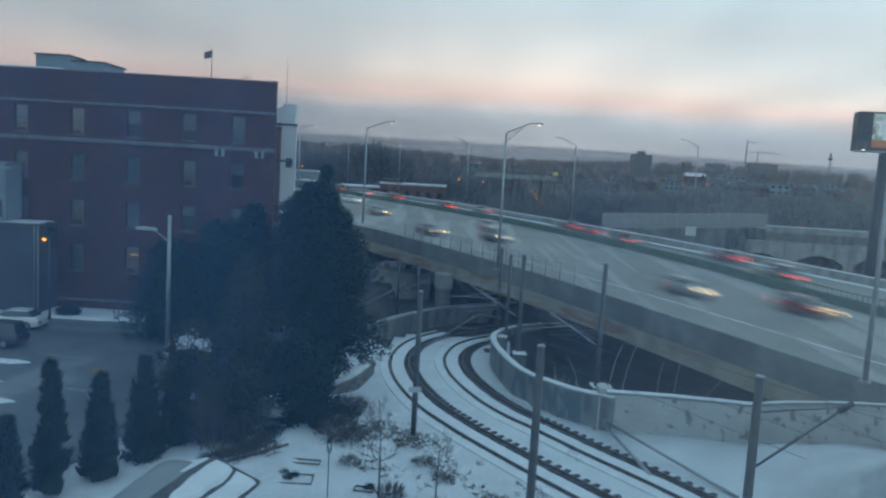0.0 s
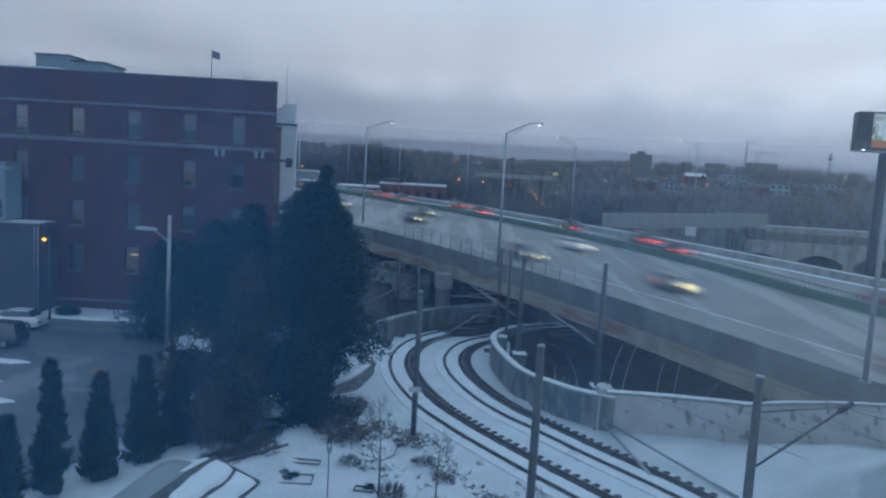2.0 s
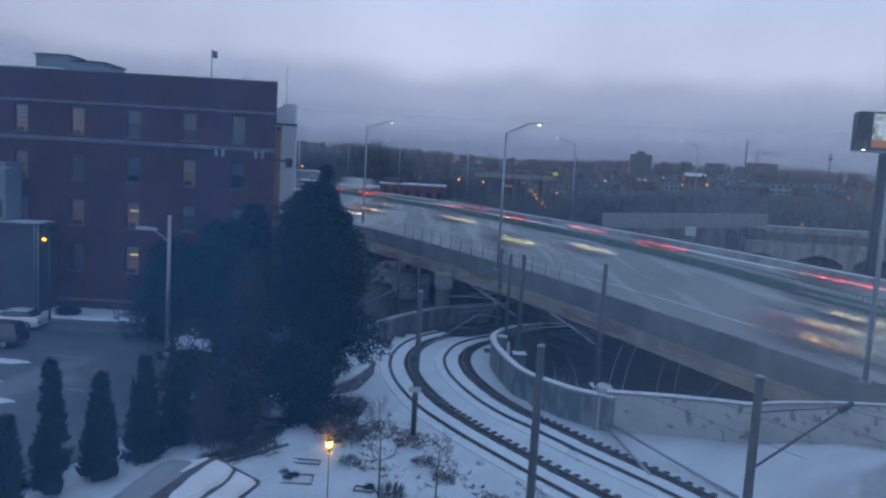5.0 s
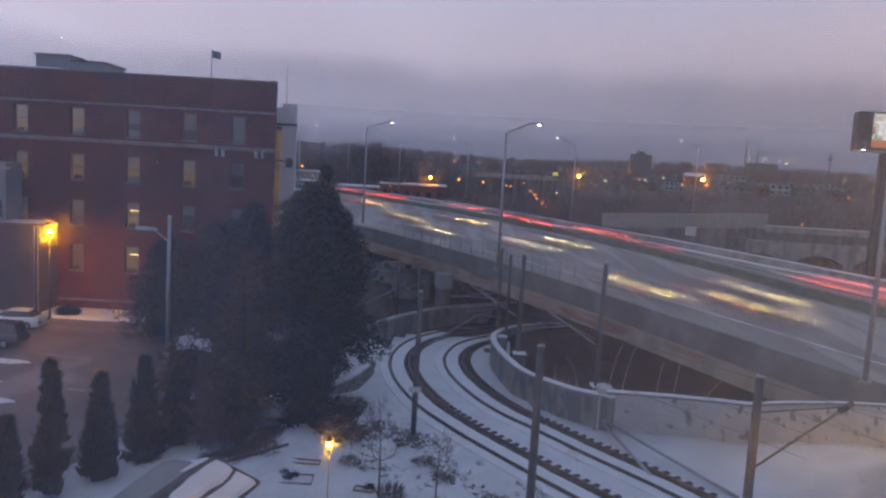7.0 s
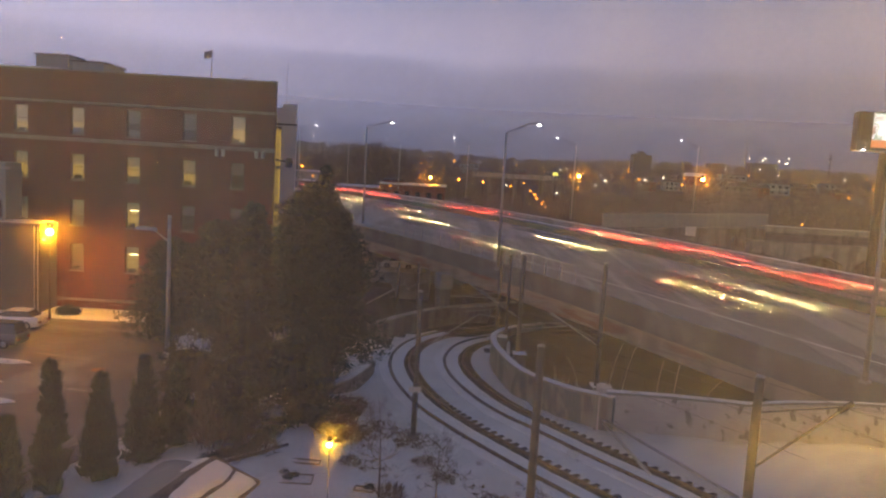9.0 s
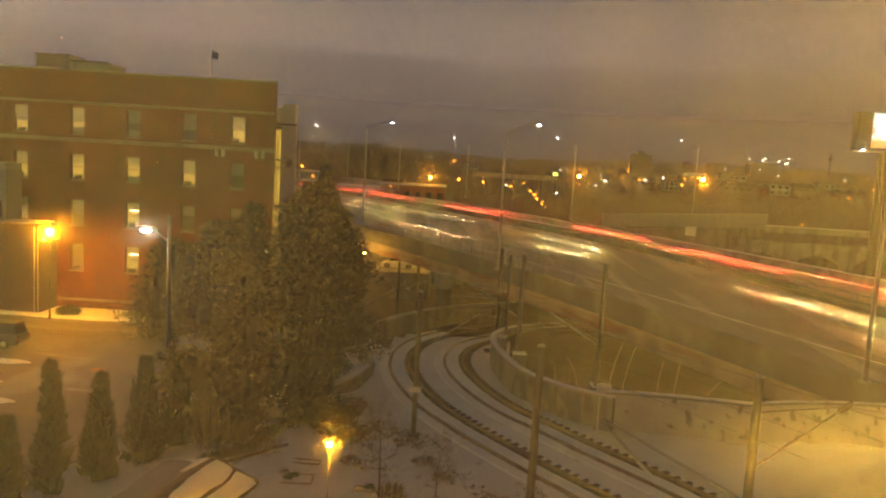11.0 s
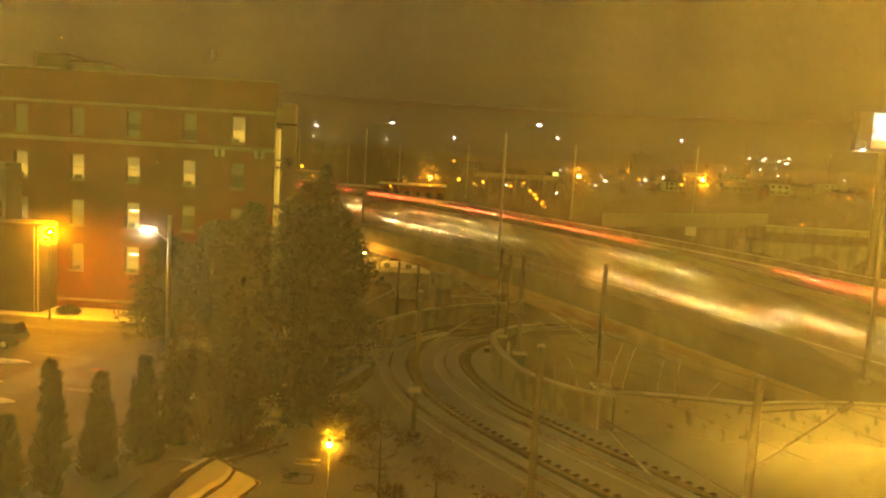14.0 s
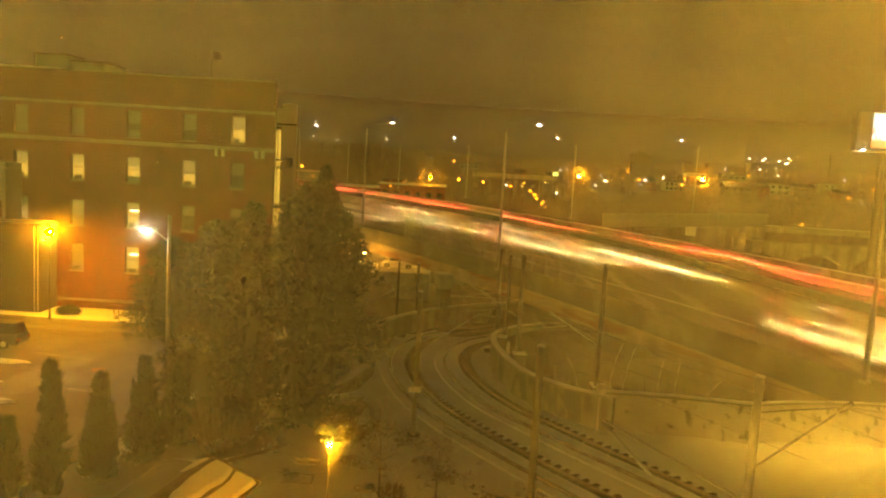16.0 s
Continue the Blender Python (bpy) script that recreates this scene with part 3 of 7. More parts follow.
def make_highway():
    bridge = thing("highway_bridge", Matrix(), "concrete highway bridge with rusty steel girders and snowy shoulders", "bridge", kind="structure")
    bm = B()
    secs = []
    for i in range(-26, 69):
        s = i * 4.0
        a, b = cubic(EDGE, s), cubic(FARSIDE, s)
        secs.append([road(s, a, -0.4), road(s, a, 0), road(s, (a + b) / 2, 0.05), road(s, b, 0), road(s, b, -0.4)])
    sweep(bm, secs)
    part("deck", bm, ROADTOP, bridge, "worn pale grey road surface")
    barrier("parapet", EDGE, -104, 270, [(-0.02, -0.75), (-0.02, 0.88), (0.26, 0.88), (0.40, 0.0), (0.40, -0.1)], PARAPET, "", "", bridge)
    barrier("girder", EDGE, -80, 100, [(0.03, -2.0), (0.03, -0.752), (0.25, -0.752), (0.25, -1.85), (0.8, -1.85), (0.8, -2.0)], GIRDER, "", "", bridge)
    for k in range(1, 9):
        barrier("girder", EDGE, -80, 100, [(0, -1.95), (0, -0.4), (0.3, -0.4), (0.3, -1.95)], GIRDER, "", "", bridge, 8.0, 0.6 + k * 3.6)
    barrier("shoulder_snow", EDGE, -104, 270, [(0.42, 0.01), (0.42, 0.12), (1.6, 0.07), (2.3, 0.015), (2.3, 0.01)], SNOW_CLEAN, "", "", bridge)
    barrier("far_parapet", FARSIDE, -104, 270, [(-0.4, 0.0), (-0.22, 0.85), (0.1, 0.85), (0.1, -0.8)], CONCRETE, "", "", bridge)
    barrier("parapet_snow", FARSIDE, -104, 270, [(-0.22, 0.854), (-0.15, 0.95), (0.05, 0.95), (0.1, 0.854)], SNOW_CLEAN, "", "", bridge)
    barrier("shoulder_snow", FARSIDE, -104, 270, [(-1.1, 0.01), (-0.9, 0.03), (-0.45, 0.1), (-0.45, 0.01)], SNOW_CLEAN, "", "", bridge)
    med = thing("median_barrier", Matrix(), "green metal median barrier with pickets between the carriageways", "barrier", kind="structure")
    barrier("base", MEDIAN, -72, 236, [(-0.38, 0.02), (-0.2, 0.82), (0.2, 0.82), (0.38, 0.02)], GREENRAIL, "", "", med)
    barrier("rail", MEDIAN, -72, 236, [(-0.05, 1.25), (-0.05, 1.32), (0.05, 1.32), (0.05, 1.25)], GREENRAIL, "", "", med)
    bm = B()
    box(bm, (-0.022, -0.022, 0.28), (0.022, 0.022, 0.75))
    me = mesh_of("picket", bm, GREENRAIL)
    s = -30.0
    while s < 60:
        ob = part("picket", me, None, med)
        ob.matrix_basis = Matrix.Translation(road(s, cubic(MEDIAN, s), 0.52))
        s += 0.5
    bm = B()
    while s < 225:
        p = road(s, cubic(MEDIAN, s), 0.52)
        box(bm, p + Vector((-0.025, -0.025, 0.28)), p + Vector((0.025, 0.025, 0.75)))
        s += 0.8
    tagged(part("far_pickets", bm, GREENRAIL, med), kind="stuff")
    for frac in (0.36, 0.58, 0.8):
        s = -76.0
        while s < 200:
            bm = B()
            a, b = (cubic(EDGE, q) * (1 - frac) + cubic(MEDIAN, q) * frac for q in (s, s + 3))
            v = [bm.verts.new(road(q, n + d, 0.034)) for q, n, d in ((s, a, -0.08), (s, a, 0.08), (s + 3, b, 0.08), (s + 3, b, -0.08))]
            bm.faces.new(v)
            part("lane_dash", bm, WORN, bridge)
            s += 12
    bm = B()
    secs = []
    for i in range(-19, 50):
        s = i * 4.0
        a = cubic(EDGE, s) + 6.85
        secs.append([road(s, a, 0.03), road(s, a, 0.036), road(s, a + 0.24, 0.036), road(s, a + 0.24, 0.03)])
    sweep(bm, secs)
    part("edge_line", bm, PAINT, bridge)
    # piers with crossbeams
    for s in (-16, 84):
        for n in (2.2, 15, 28, 36):
            p = road(s, n + cubic(EDGE, s), -2.0)
            bm = B()
            tube(bm, (p.x, p.y, -4.2), (p.x, p.y, p.z - 0.9), 0.6, 0.6, 16)
            part("pier", bm, CONC_DARK, bridge)
        a, b = road(s, cubic(EDGE, s) + 0.9, -2.0), road(s, cubic(FARSIDE, s) - 0.9, -2.0)
        d = (b - a).normalized()
        w = Vector((-d.y, d.x, 0)) * 0.6
        bm = B()
        sweep(bm, [[p - w - Vector((0, 0, 1.3)), p + w - Vector((0, 0, 1.3)), p + w, p - w] for p in (a, b)])
        part("crossbeam", bm, CONC_DARK, bridge)


def make_front_pier():
    p = road(43.5, cubic(EDGE, 43.5) - 0.7, -1.5)
    b = thing("bridge_pier", at(p.x, p.y, -4.2, 28), "square concrete bridge pier with a pale stained cap", "pier", kind="structure")
    bm = B()
    box(bm, (-0.6, -0.6, 0), (0.6, 0.6, p.z + 2.6), 0.05)
    part("column", bm, CONC_DARK, b)
    bm = B()
    box(bm, (-0.72, -0.72, p.z + 2.6), (0.72, 0.72, p.z + 4.15), 0.05)
    part("cap", bm, CONCRETE, b)


def make_bridge_fence():
    fence = thing("bridge_fence", Matrix(), "galvanised mesh fence on the bridge parapet", "fence")
    prev = None
    for i in range(16):
        s = 24.0 + i * 2.0
        p = road(s, cubic(EDGE, s) + 0.12, 0.86)
        bm = B()
        tube(bm, p, p + Vector((0, 0, 1.55)), 0.05, n=6)
        part("post", bm, STEEL, fence)
        if prev:
            for h in (0.06, 1.5):
                bm = B()
                tube(bm, prev + Vector((0, 0, h)), p + Vector((0, 0, h)), 0.025, n=6)
                part("rail", bm, STEEL, fence)
            bm = B()
            for k in range(14):
                a, c = prev.lerp(p, k / 14), prev.lerp(p, min(1, (k + 5) / 14))
                tube(bm, a + Vector((0, 0, 0.06)), c + Vector((0, 0, 1.5)), 0.004, n=3)
                tube(bm, c + Vector((0, 0, 0.06)), a + Vector((0, 0, 1.5)), 0.004, n=3)
            part("mesh", bm, STEEL, fence)
        prev = p


def highway_lamp():
    lamp = thing("street_lamp", Matrix(), "tall galvanised highway lamp with a curved truss arm, lit white", "street lamp", "highway lamps")
    bm = B()
    tube(bm, (0, 0, 0), (0, 0, 11.6), 0.14, 0.085, 12)
    part("pole", bm, STEEL, lamp)
    bm = B()
    box(bm, (-0.22, -0.22, -0.02), (0.22, 0.22, 0.12), 0.02)
    part("base_plate", bm, STEEL, lamp)
    bm = B()
    bent(bm, [(0, 0, 11.6), (1.9, 0, 12.4), (2.4, 0, 12.56), (3.0, 0, 12.64)], 0.045, 0.035, 8)
    part("arm", bm, POLE, lamp)
    bm = B()
    bent(bm, [(0, 0, 10.8), (1.0, 0, 11.6), (1.9, 0, 12.34)], 0.028, 0.024, 8)
    for x, z0, z1 in ((0.5, 11.2, 11.81), (1.0, 11.6, 12.02), (1.5, 12.02, 12.23)):
        tube(bm, (x, 0, z0), (x, 0, z1), 0.018, n=6)
    part("brace", bm, POLE, lamp)
    bm = B()
    sweep(bm, [[(x, -w, z), (x, w, z), (x, w * 0.7, z + h), (x, -w * 0.7, z + h)] for x, w, z, h in ((2.95, 0.05, 12.56, 0.08), (3.1, 0.15, 12.54, 0.14), (3.5, 0.17, 12.53, 0.15), (3.7, 0.09, 12.54, 0.08))])
    head = part("head", bm, POLE, lamp)
    bm = B()
    sweep(bm, [[(x, -w, 12.54), (x, w, 12.54), (x, w * 0.6, 12.54 - d), (x, -w * 0.6, 12.54 - d)] for x, w, d in ((3.16, 0.05, 0.02), (3.22, 0.12, 0.07), (3.46, 0.12, 0.07), (3.54, 0.05, 0.02))])
    part("lens", bm, LED, head, "bright white lens")
    return lamp


def make_highway_lamps():
    first = highway_lamp()
    away = math.degrees(math.atan2(ACROSS[1], ACROSS[0]))
    # place, and whether the arm reaches across from the near side
    spots = [(20.8, 35.0, 4.9, 1), (4.75, 62.6, 5.75, 1), (-10.1, 91.0, 6.85, 1), (-29.2, 145.0, 8.65, 1), (4.2, 158.0, 8.2, 0), (20.2, 118.5, 7.4, 0),
             (42.8, 128.0, 8.8, 0), (-12.4, 190.0, 8.3, 0), (-28.8, 214.0, 8.3, 0), (-41.0, 205.0, 8.6, 1)]
    for i, (x, y, z, near) in enumerate(spots):
        m = at(x, y, z, away if near else away + 180 - 14)
        ob = first if i == 0 else copy_thing(first, m)
        ob.matrix_basis = m


# ---- cars ----
def car_paint(name, color):
    m = mat(name, color, 0.3, 0.85, 1.5, 20, 0.0, 0.2, spec=0.6)
    m.node_tree.nodes["Principled BSDF"].inputs["Coat Weight"].default_value = 0.5
    return m


PAINTS = [car_paint("paint_" + n, c) for n, c in (("silver", (0.26, 0.265, 0.27)), ("black", (0.02, 0.02, 0.022)), ("white", (0.65, 0.65, 0.65)), ("red", (0.22, 0.02, 0.025)),
                                                  ("blue", (0.012, 0.018, 0.035)), ("grey", (0.13, 0.135, 0.14)))]
PAINT_WORDS = ("silver", "black", "white", "dark red", "dark blue", "grey")


def car(k, tall=0.0, label="", group="cars on the highway"):
    """A car that faces +x, its wheels on z = 0."""
    paint = PAINTS[k]
    c = thing("car", Matrix(), label or PAINT_WORDS[k] + (" tall passenger car" if tall else " saloon car") + " with its lights on, on the highway", "car", group)
    L, W = (4.5, 0.88)
    top = 1.42 + tall
    def ring(x, zb, zt, w, wt):
        return [(x, -w, zb), (x, -w, (zb + zt) / 2), (x, -wt, zt), (x, wt, zt), (x, w, (zb + zt) / 2), (x, w, zb)]
    bm = B()
    sweep(bm, [ring(-2.25, 0.45, 0.78, 0.7, 0.62), ring(-2.15, 0.28, 0.98, 0.84, 0.76), ring(-1.3, 0.22, 1.0, W, 0.8), ring(0.6, 0.22, 0.98, W, 0.8), ring(1.3, 0.22, 0.9, W, 0.78), ring(2.05, 0.26, 0.76, 0.82, 0.7), ring(2.25, 0.4, 0.62, 0.66, 0.58)])
    bmesh.ops.bevel(bm, geom=bm.edges[:], offset=0.03, segments=1, affect="EDGES")
    body = part("body", bm, paint, c)
    bm = B()
    back0, slope = (-2.12, 0.22) if tall else (-1.75, 0.5)
    sweep(bm, [[(x, -w, z), (x, w, z), (x, w2, z2), (x, -w2, z2)] for x, w, z, w2, z2 in ((back0, 0.74, 0.97, 0.7, 1.0), (back0 + slope, 0.78, 0.97, 0.6, top - 0.05), (-0.4, 0.79, 0.97, 0.62, top - 0.02), (0.3, 0.79, 0.96, 0.6, top - 0.06), (1.15, 0.74, 0.92, 0.68, 0.94))])
    part("windows", bm, GLASS, c, "dark tinted windows")
    bm = B()
    sweep(bm, [[(x, -w, z), (x, w, z), (x, w * 0.9, z + 0.05), (x, -w * 0.9, z + 0.05)] for x, w, z in ((back0 + slope - 0.03, 0.58, top - 0.06), (-0.4, 0.62, top - 0.02), (0.32, 0.58, top - 0.07))])
    part("roof", bm, paint, c)
    for x in (-1.35, 1.35):
        for y in (-0.8, 0.8):
            w = new("wheel")
            w.parent, w.location = c, (x, y, 0.33)
            bm = B()
            tube(bm, (0, -0.1, 0), (0, 0.1, 0), 0.33, 0.33, 18)
            part("tyre", bm, RUBBER, w)
            bm = B()
            tube(bm, (0, -0.108, 0), (0, 0.108, 0), 0.19, 0.19, 10)
            part("rim", bm, STEEL, w)
    for y in (-0.6, 0.6):
        bm = B()
        sweep(bm, [[(1.5, y - 0.04, 0.77), (1.5, y + 0.04, 0.77), (1.5, y + 0.04, 0.82), (1.5, y - 0.04, 0.82)], [(2.285, y - 0.04, 0.63), (2.285, y + 0.04, 0.63), (2.27, y + 0.04, 0.68), (2.27, y - 0.04, 0.68)]])
        part("headlight", bm, HEADLIGHT, c, "glowing headlight")
        bm = B()
        box(bm, (-2.28, y - 0.17, 0.58), (-2.17, y + 0.17, 0.71))
        part("tail_light", bm, TAILLIGHT, c, "glowing red tail light")
    return c


def truck():
    c = thing("box_truck", Matrix(), "white box truck with its lights on, on the highway", "truck", "cars on the highway")
    bm = B()
    box(bm, (-4.6, -1.2, 0.95), (1.4, 1.2, 3.6), 0.04)
    part("cargo_box", bm, PAINTS[2], c, "plain white cargo box")
    bm = B()
    sweep(bm, [[(x, -1.05, 0.5), (x, 1.05, 0.5), (x, 1.0, z), (x, -1.0, z)] for x, z in ((1.5, 2.5), (2.4, 2.5), (2.9, 1.6), (3.7, 1.4), (3.8, 0.9))])
    part("cab", bm, PAINTS[2], c)
    bm = B()
    sweep(bm, [[(x, -0.9, z0), (x, 0.9, z0), (x, 0.85, z1), (x, -0.85, z1)] for x, z0, z1 in ((2.45, 2.3, 2.46), (2.95, 1.62, 1.66))])
    part("windscreen", bm, GLASS, c)
    bm = B()
    box(bm, (-4.4, -0.5, 0.6), (3.4, 0.5, 0.95))
    part("chassis", bm, DARKSTEEL, c)
    for x in (-3.0, 2.8):
        for y in (-0.95, 0.95):
            w = new("wheel")
            w.parent, w.location = c, (x, y, 0.45)
            bm = B()
            tube(bm, (0, -0.14, 0), (0, 0.14, 0), 0.45, 0.45, 18)
            part("tyre", bm, RUBBER, w)
    for y in (-0.8, 0.8):
        bm = B()
        box(bm, (3.7, y - 0.15, 0.85), (3.84, y + 0.15, 1.02))
        part("headlight", bm, HEADLIGHT, c, "glowing headlight")
        bm = B()
        box(bm, (-4.64, y - 0.12, 0.8), (-4.5, y + 0.12, 0.95))
        part("tail_light", bm, TAILLIGHT, c, "glowing red tail light")
    return c


def loop_path(near_frac, far_frac):
    """A closed circuit: down the near carriageway, round, up the far one, round."""
    pts = []
    near = lambda s: cubic(EDGE, s) * (1 - near_frac) + cubic(MEDIAN, s) * near_frac
    far = lambda s: cubic(MEDIAN, s) * (1 - far_frac) + cubic(FARSIDE, s) * far_frac
    for i in range(162):
        s = 246 - 2.0 * i
        pts.append(road(s, near(s), 0.04))
    s = -76
    one = len(pts)
    a, b = near(s), far(s)
    for i in range(1, 16):
        w = math.pi * i / 16
        pts.append(road(s - (b - a) / 2 * math.sin(w), (a + b) / 2 - (b - a) / 2 * math.cos(w), 0.04))
    two = len(pts)
    for i in range(162):
        s = -76 + 2.0 * i
        pts.append(road(s, far(s), 0.04))
    s = 246
    three = len(pts)
    a, b = near(s), far(s)
    for i in range(1, 16):
        w = math.pi * i / 16
        pts.append(road(s + (b - a) / 2 * math.sin(w), (a + b) / 2 + (b - a) / 2 * math.cos(w), 0.04))
    P = np.array([tuple(p) for p in pts])
    seg = np.linalg.norm(np.roll(P, -1, 0) - P, axis=1)
    # traffic slows down in the turns
    seg[one - 1:two] *= 3.0
    seg[three - 1:] *= 3.0
    return P, np.concatenate([[0], np.cumsum(seg)])


def on_loop(path, d):
    P, cum = path
    d = d % cum[-1]
    i = min(len(P) - 1, int(np.searchsorted(cum, d, side="right")) - 1)
    a, b = P[i], P[(i + 1) % len(P)]
    t = (d - cum[i]) / (cum[i + 1] - cum[i])
    p, h = a + (b - a) * t, b - a
    return p, math.degrees(math.atan2(h[1], h[0]))


LOOPS = [loop_path(0.47, 0.30), loop_path(0.69, 0.62), loop_path(0.28, 0.45)]
# way driven by the traffic since the start, in metres
PACE = [(-1.0, -28.0), (0.0, 0.0), (2.0, 64.0), (4.0, 160.0), (6.5, 380.0), (9.0, 700.0), (11.3, 1090.0), (13.0, 1430.0), (16.0, 2060.0), (17.0, 2270.0)]
TRAFFIC = []


def make_traffic():
    kinds = [car(5), car(1, 0.28), car(0), car(3), car(4, 0.25), car(5, 0.25), car(1), car(2)]
    rnd = random.Random(4)
    used = set()
    for li, (gap, path) in enumerate(zip((40, 36, 60), LOOPS)):
        total = path[1][-1]
        d = rnd.uniform(0, 20)
        while d < total - gap * 0.5:
            k = rnd.randrange(len(kinds))
            if k in used:
                ob = copy_thing(kinds[k], Matrix())
            else:
                ob = kinds[k]
                used.add(k)
            TRAFFIC.append((ob, path, d))
            d += gap * rnd.uniform(0.6, 1.5)
    TRAFFIC.append((truck(), LOOPS[1], 377.0))


def drive(ob, path, start):
    rows = []
    for i in range(0, 481):
        t = i / 30
        if t < 6 and i % 3:
            continue
        p, turn = on_loop(path, start + cubic(PACE, t))
        rows.append((t, at(p[0], p[1], p[2], turn)))
    walk(ob, rows)


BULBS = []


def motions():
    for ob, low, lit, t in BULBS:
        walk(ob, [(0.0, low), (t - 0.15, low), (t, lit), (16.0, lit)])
    for ob, before, after, t in BLOCKERS:
        walk(ob, [(0.0, before), (t - 0.2, before), (t, after), (16.0, after)])
    for ob, path, start in TRAFFIC:
        drive(ob, path, start)
    # the white car leaves the car park after dark
    white = bpy.data.objects["parked_saloon"]
    here, gone = at(-32.0, 54.5, 0.304, 182), at(-57.5, 53.6, 0.304, 182)
    walk(white, [(0.0, here), (9.6, here), (9.9, at(-35.0, 54.4, 0.304, 182)), (10.6, at(-50.0, 53.9, 0.304, 182)), (11.1, gone), (16.0, gone)])
    # the flag swings with the wind
    flag = bpy.data.objects["flag"]
    swings = ((0, 170), (0.6, 130), (1.2, 60), (1.5, 30), (2.5, 55), (3.5, 8), (5, -40), (7, 0), (7.8, 60), (8.4, 120), (9, 172), (10, 120), (11, 60), (12.5, 15), (14, -30), (16, 20))
    walk(flag, [(t, at(-20.86, 65.0, 22.75, a)) for t, a in swings])
    bank = bpy.data.objects["cloud_bank"]
    walk(bank, [(t, at(x, 0, z)) for t, x, z in ((0, -150, -70), (1, -120, -52), (2, -90, -38), (4, -40, -18), (7, 20, -8), (9, 60, 4), (16, 160, 8))])
    deck = bpy.data.objects["cloud_deck"]
    walk(deck, [(t, at(0, -y, 0)) for t, y in ((0, 0), (1, 2400), (2, 5200), (4, 11000), (6.5, 24300), (9, 46000), (11.3, 66500), (13, 81000), (16, 87500))])


# ---- brick building ----
def wall_with_openings(bm, x0, x1, z0, z1, thick, openings):
    """A wall in the plane y = 0 with real openings (x0, z0, x1, z1), from y = 0 back to y = thick."""
    xs = sorted({x0, x1, *(o[0] for o in openings), *(o[2] for o in openings)})
    zs = sorted({z0, z1, *(o[1] for o in openings), *(o[3] for o in openings)})
    for a, b in zip(xs, xs[1:]):
        for c, d in zip(zs, zs[1:]):
            if any(o[0] <= (a + b) / 2 <= o[2] and o[1] <= (c + d) / 2 <= o[3] for o in openings):
                continue
            bm.faces.new([bm.verts.new(p) for p in ((a, 0, c), (b, 0, c), (b, 0, d), (a, 0, d))])
            bm.faces.new([bm.verts.new(p) for p in ((a, thick, c), (a, thick, d), (b, thick, d), (b, thick, c))])
    for a, c, b, d in openings:
        for q in (((a, 0, c), (a, 0, d), (a, thick, d), (a, thick, c)), ((b, 0, c), (b, thick, c), (b, thick, d), (b, 0, d)),
                  ((a, 0, c), (a, thick, c), (b, thick, c), (b, 0, c)), ((a, 0, d), (b, 0, d), (b, thick, d), (a, thick, d))):
            bm.faces.new([bm.verts.new(p) for p in q])
    for q in (((x0, 0, z1), (x1, 0, z1), (x1, thick, z1), (x0, thick, z1)), ((x0, 0, z0), (x0, thick, z0), (x0, thick, z1), (x0, 0, z1)), ((x1, 0, z0), (x1, 0, z1), (x1, thick, z1), (x1, thick, z0))):
        bm.faces.new([bm.verts.new(p) for p in q])
    return bm


# added sheets, let down (1) or drawn up (-1) to switch room light
ROOM_SWITCHES = {(0, 4): (13.2, 1), (0, 5): (13.2, 1), (0, 8): (8.75, -1), (2, 6): (3.2, -1), (3, 5): (6.4, -1), (1, 6): (5.6, -1), (1, 5): (6.0, -1), (0, 3): (4.0, 1)}
BLOCKERS = []


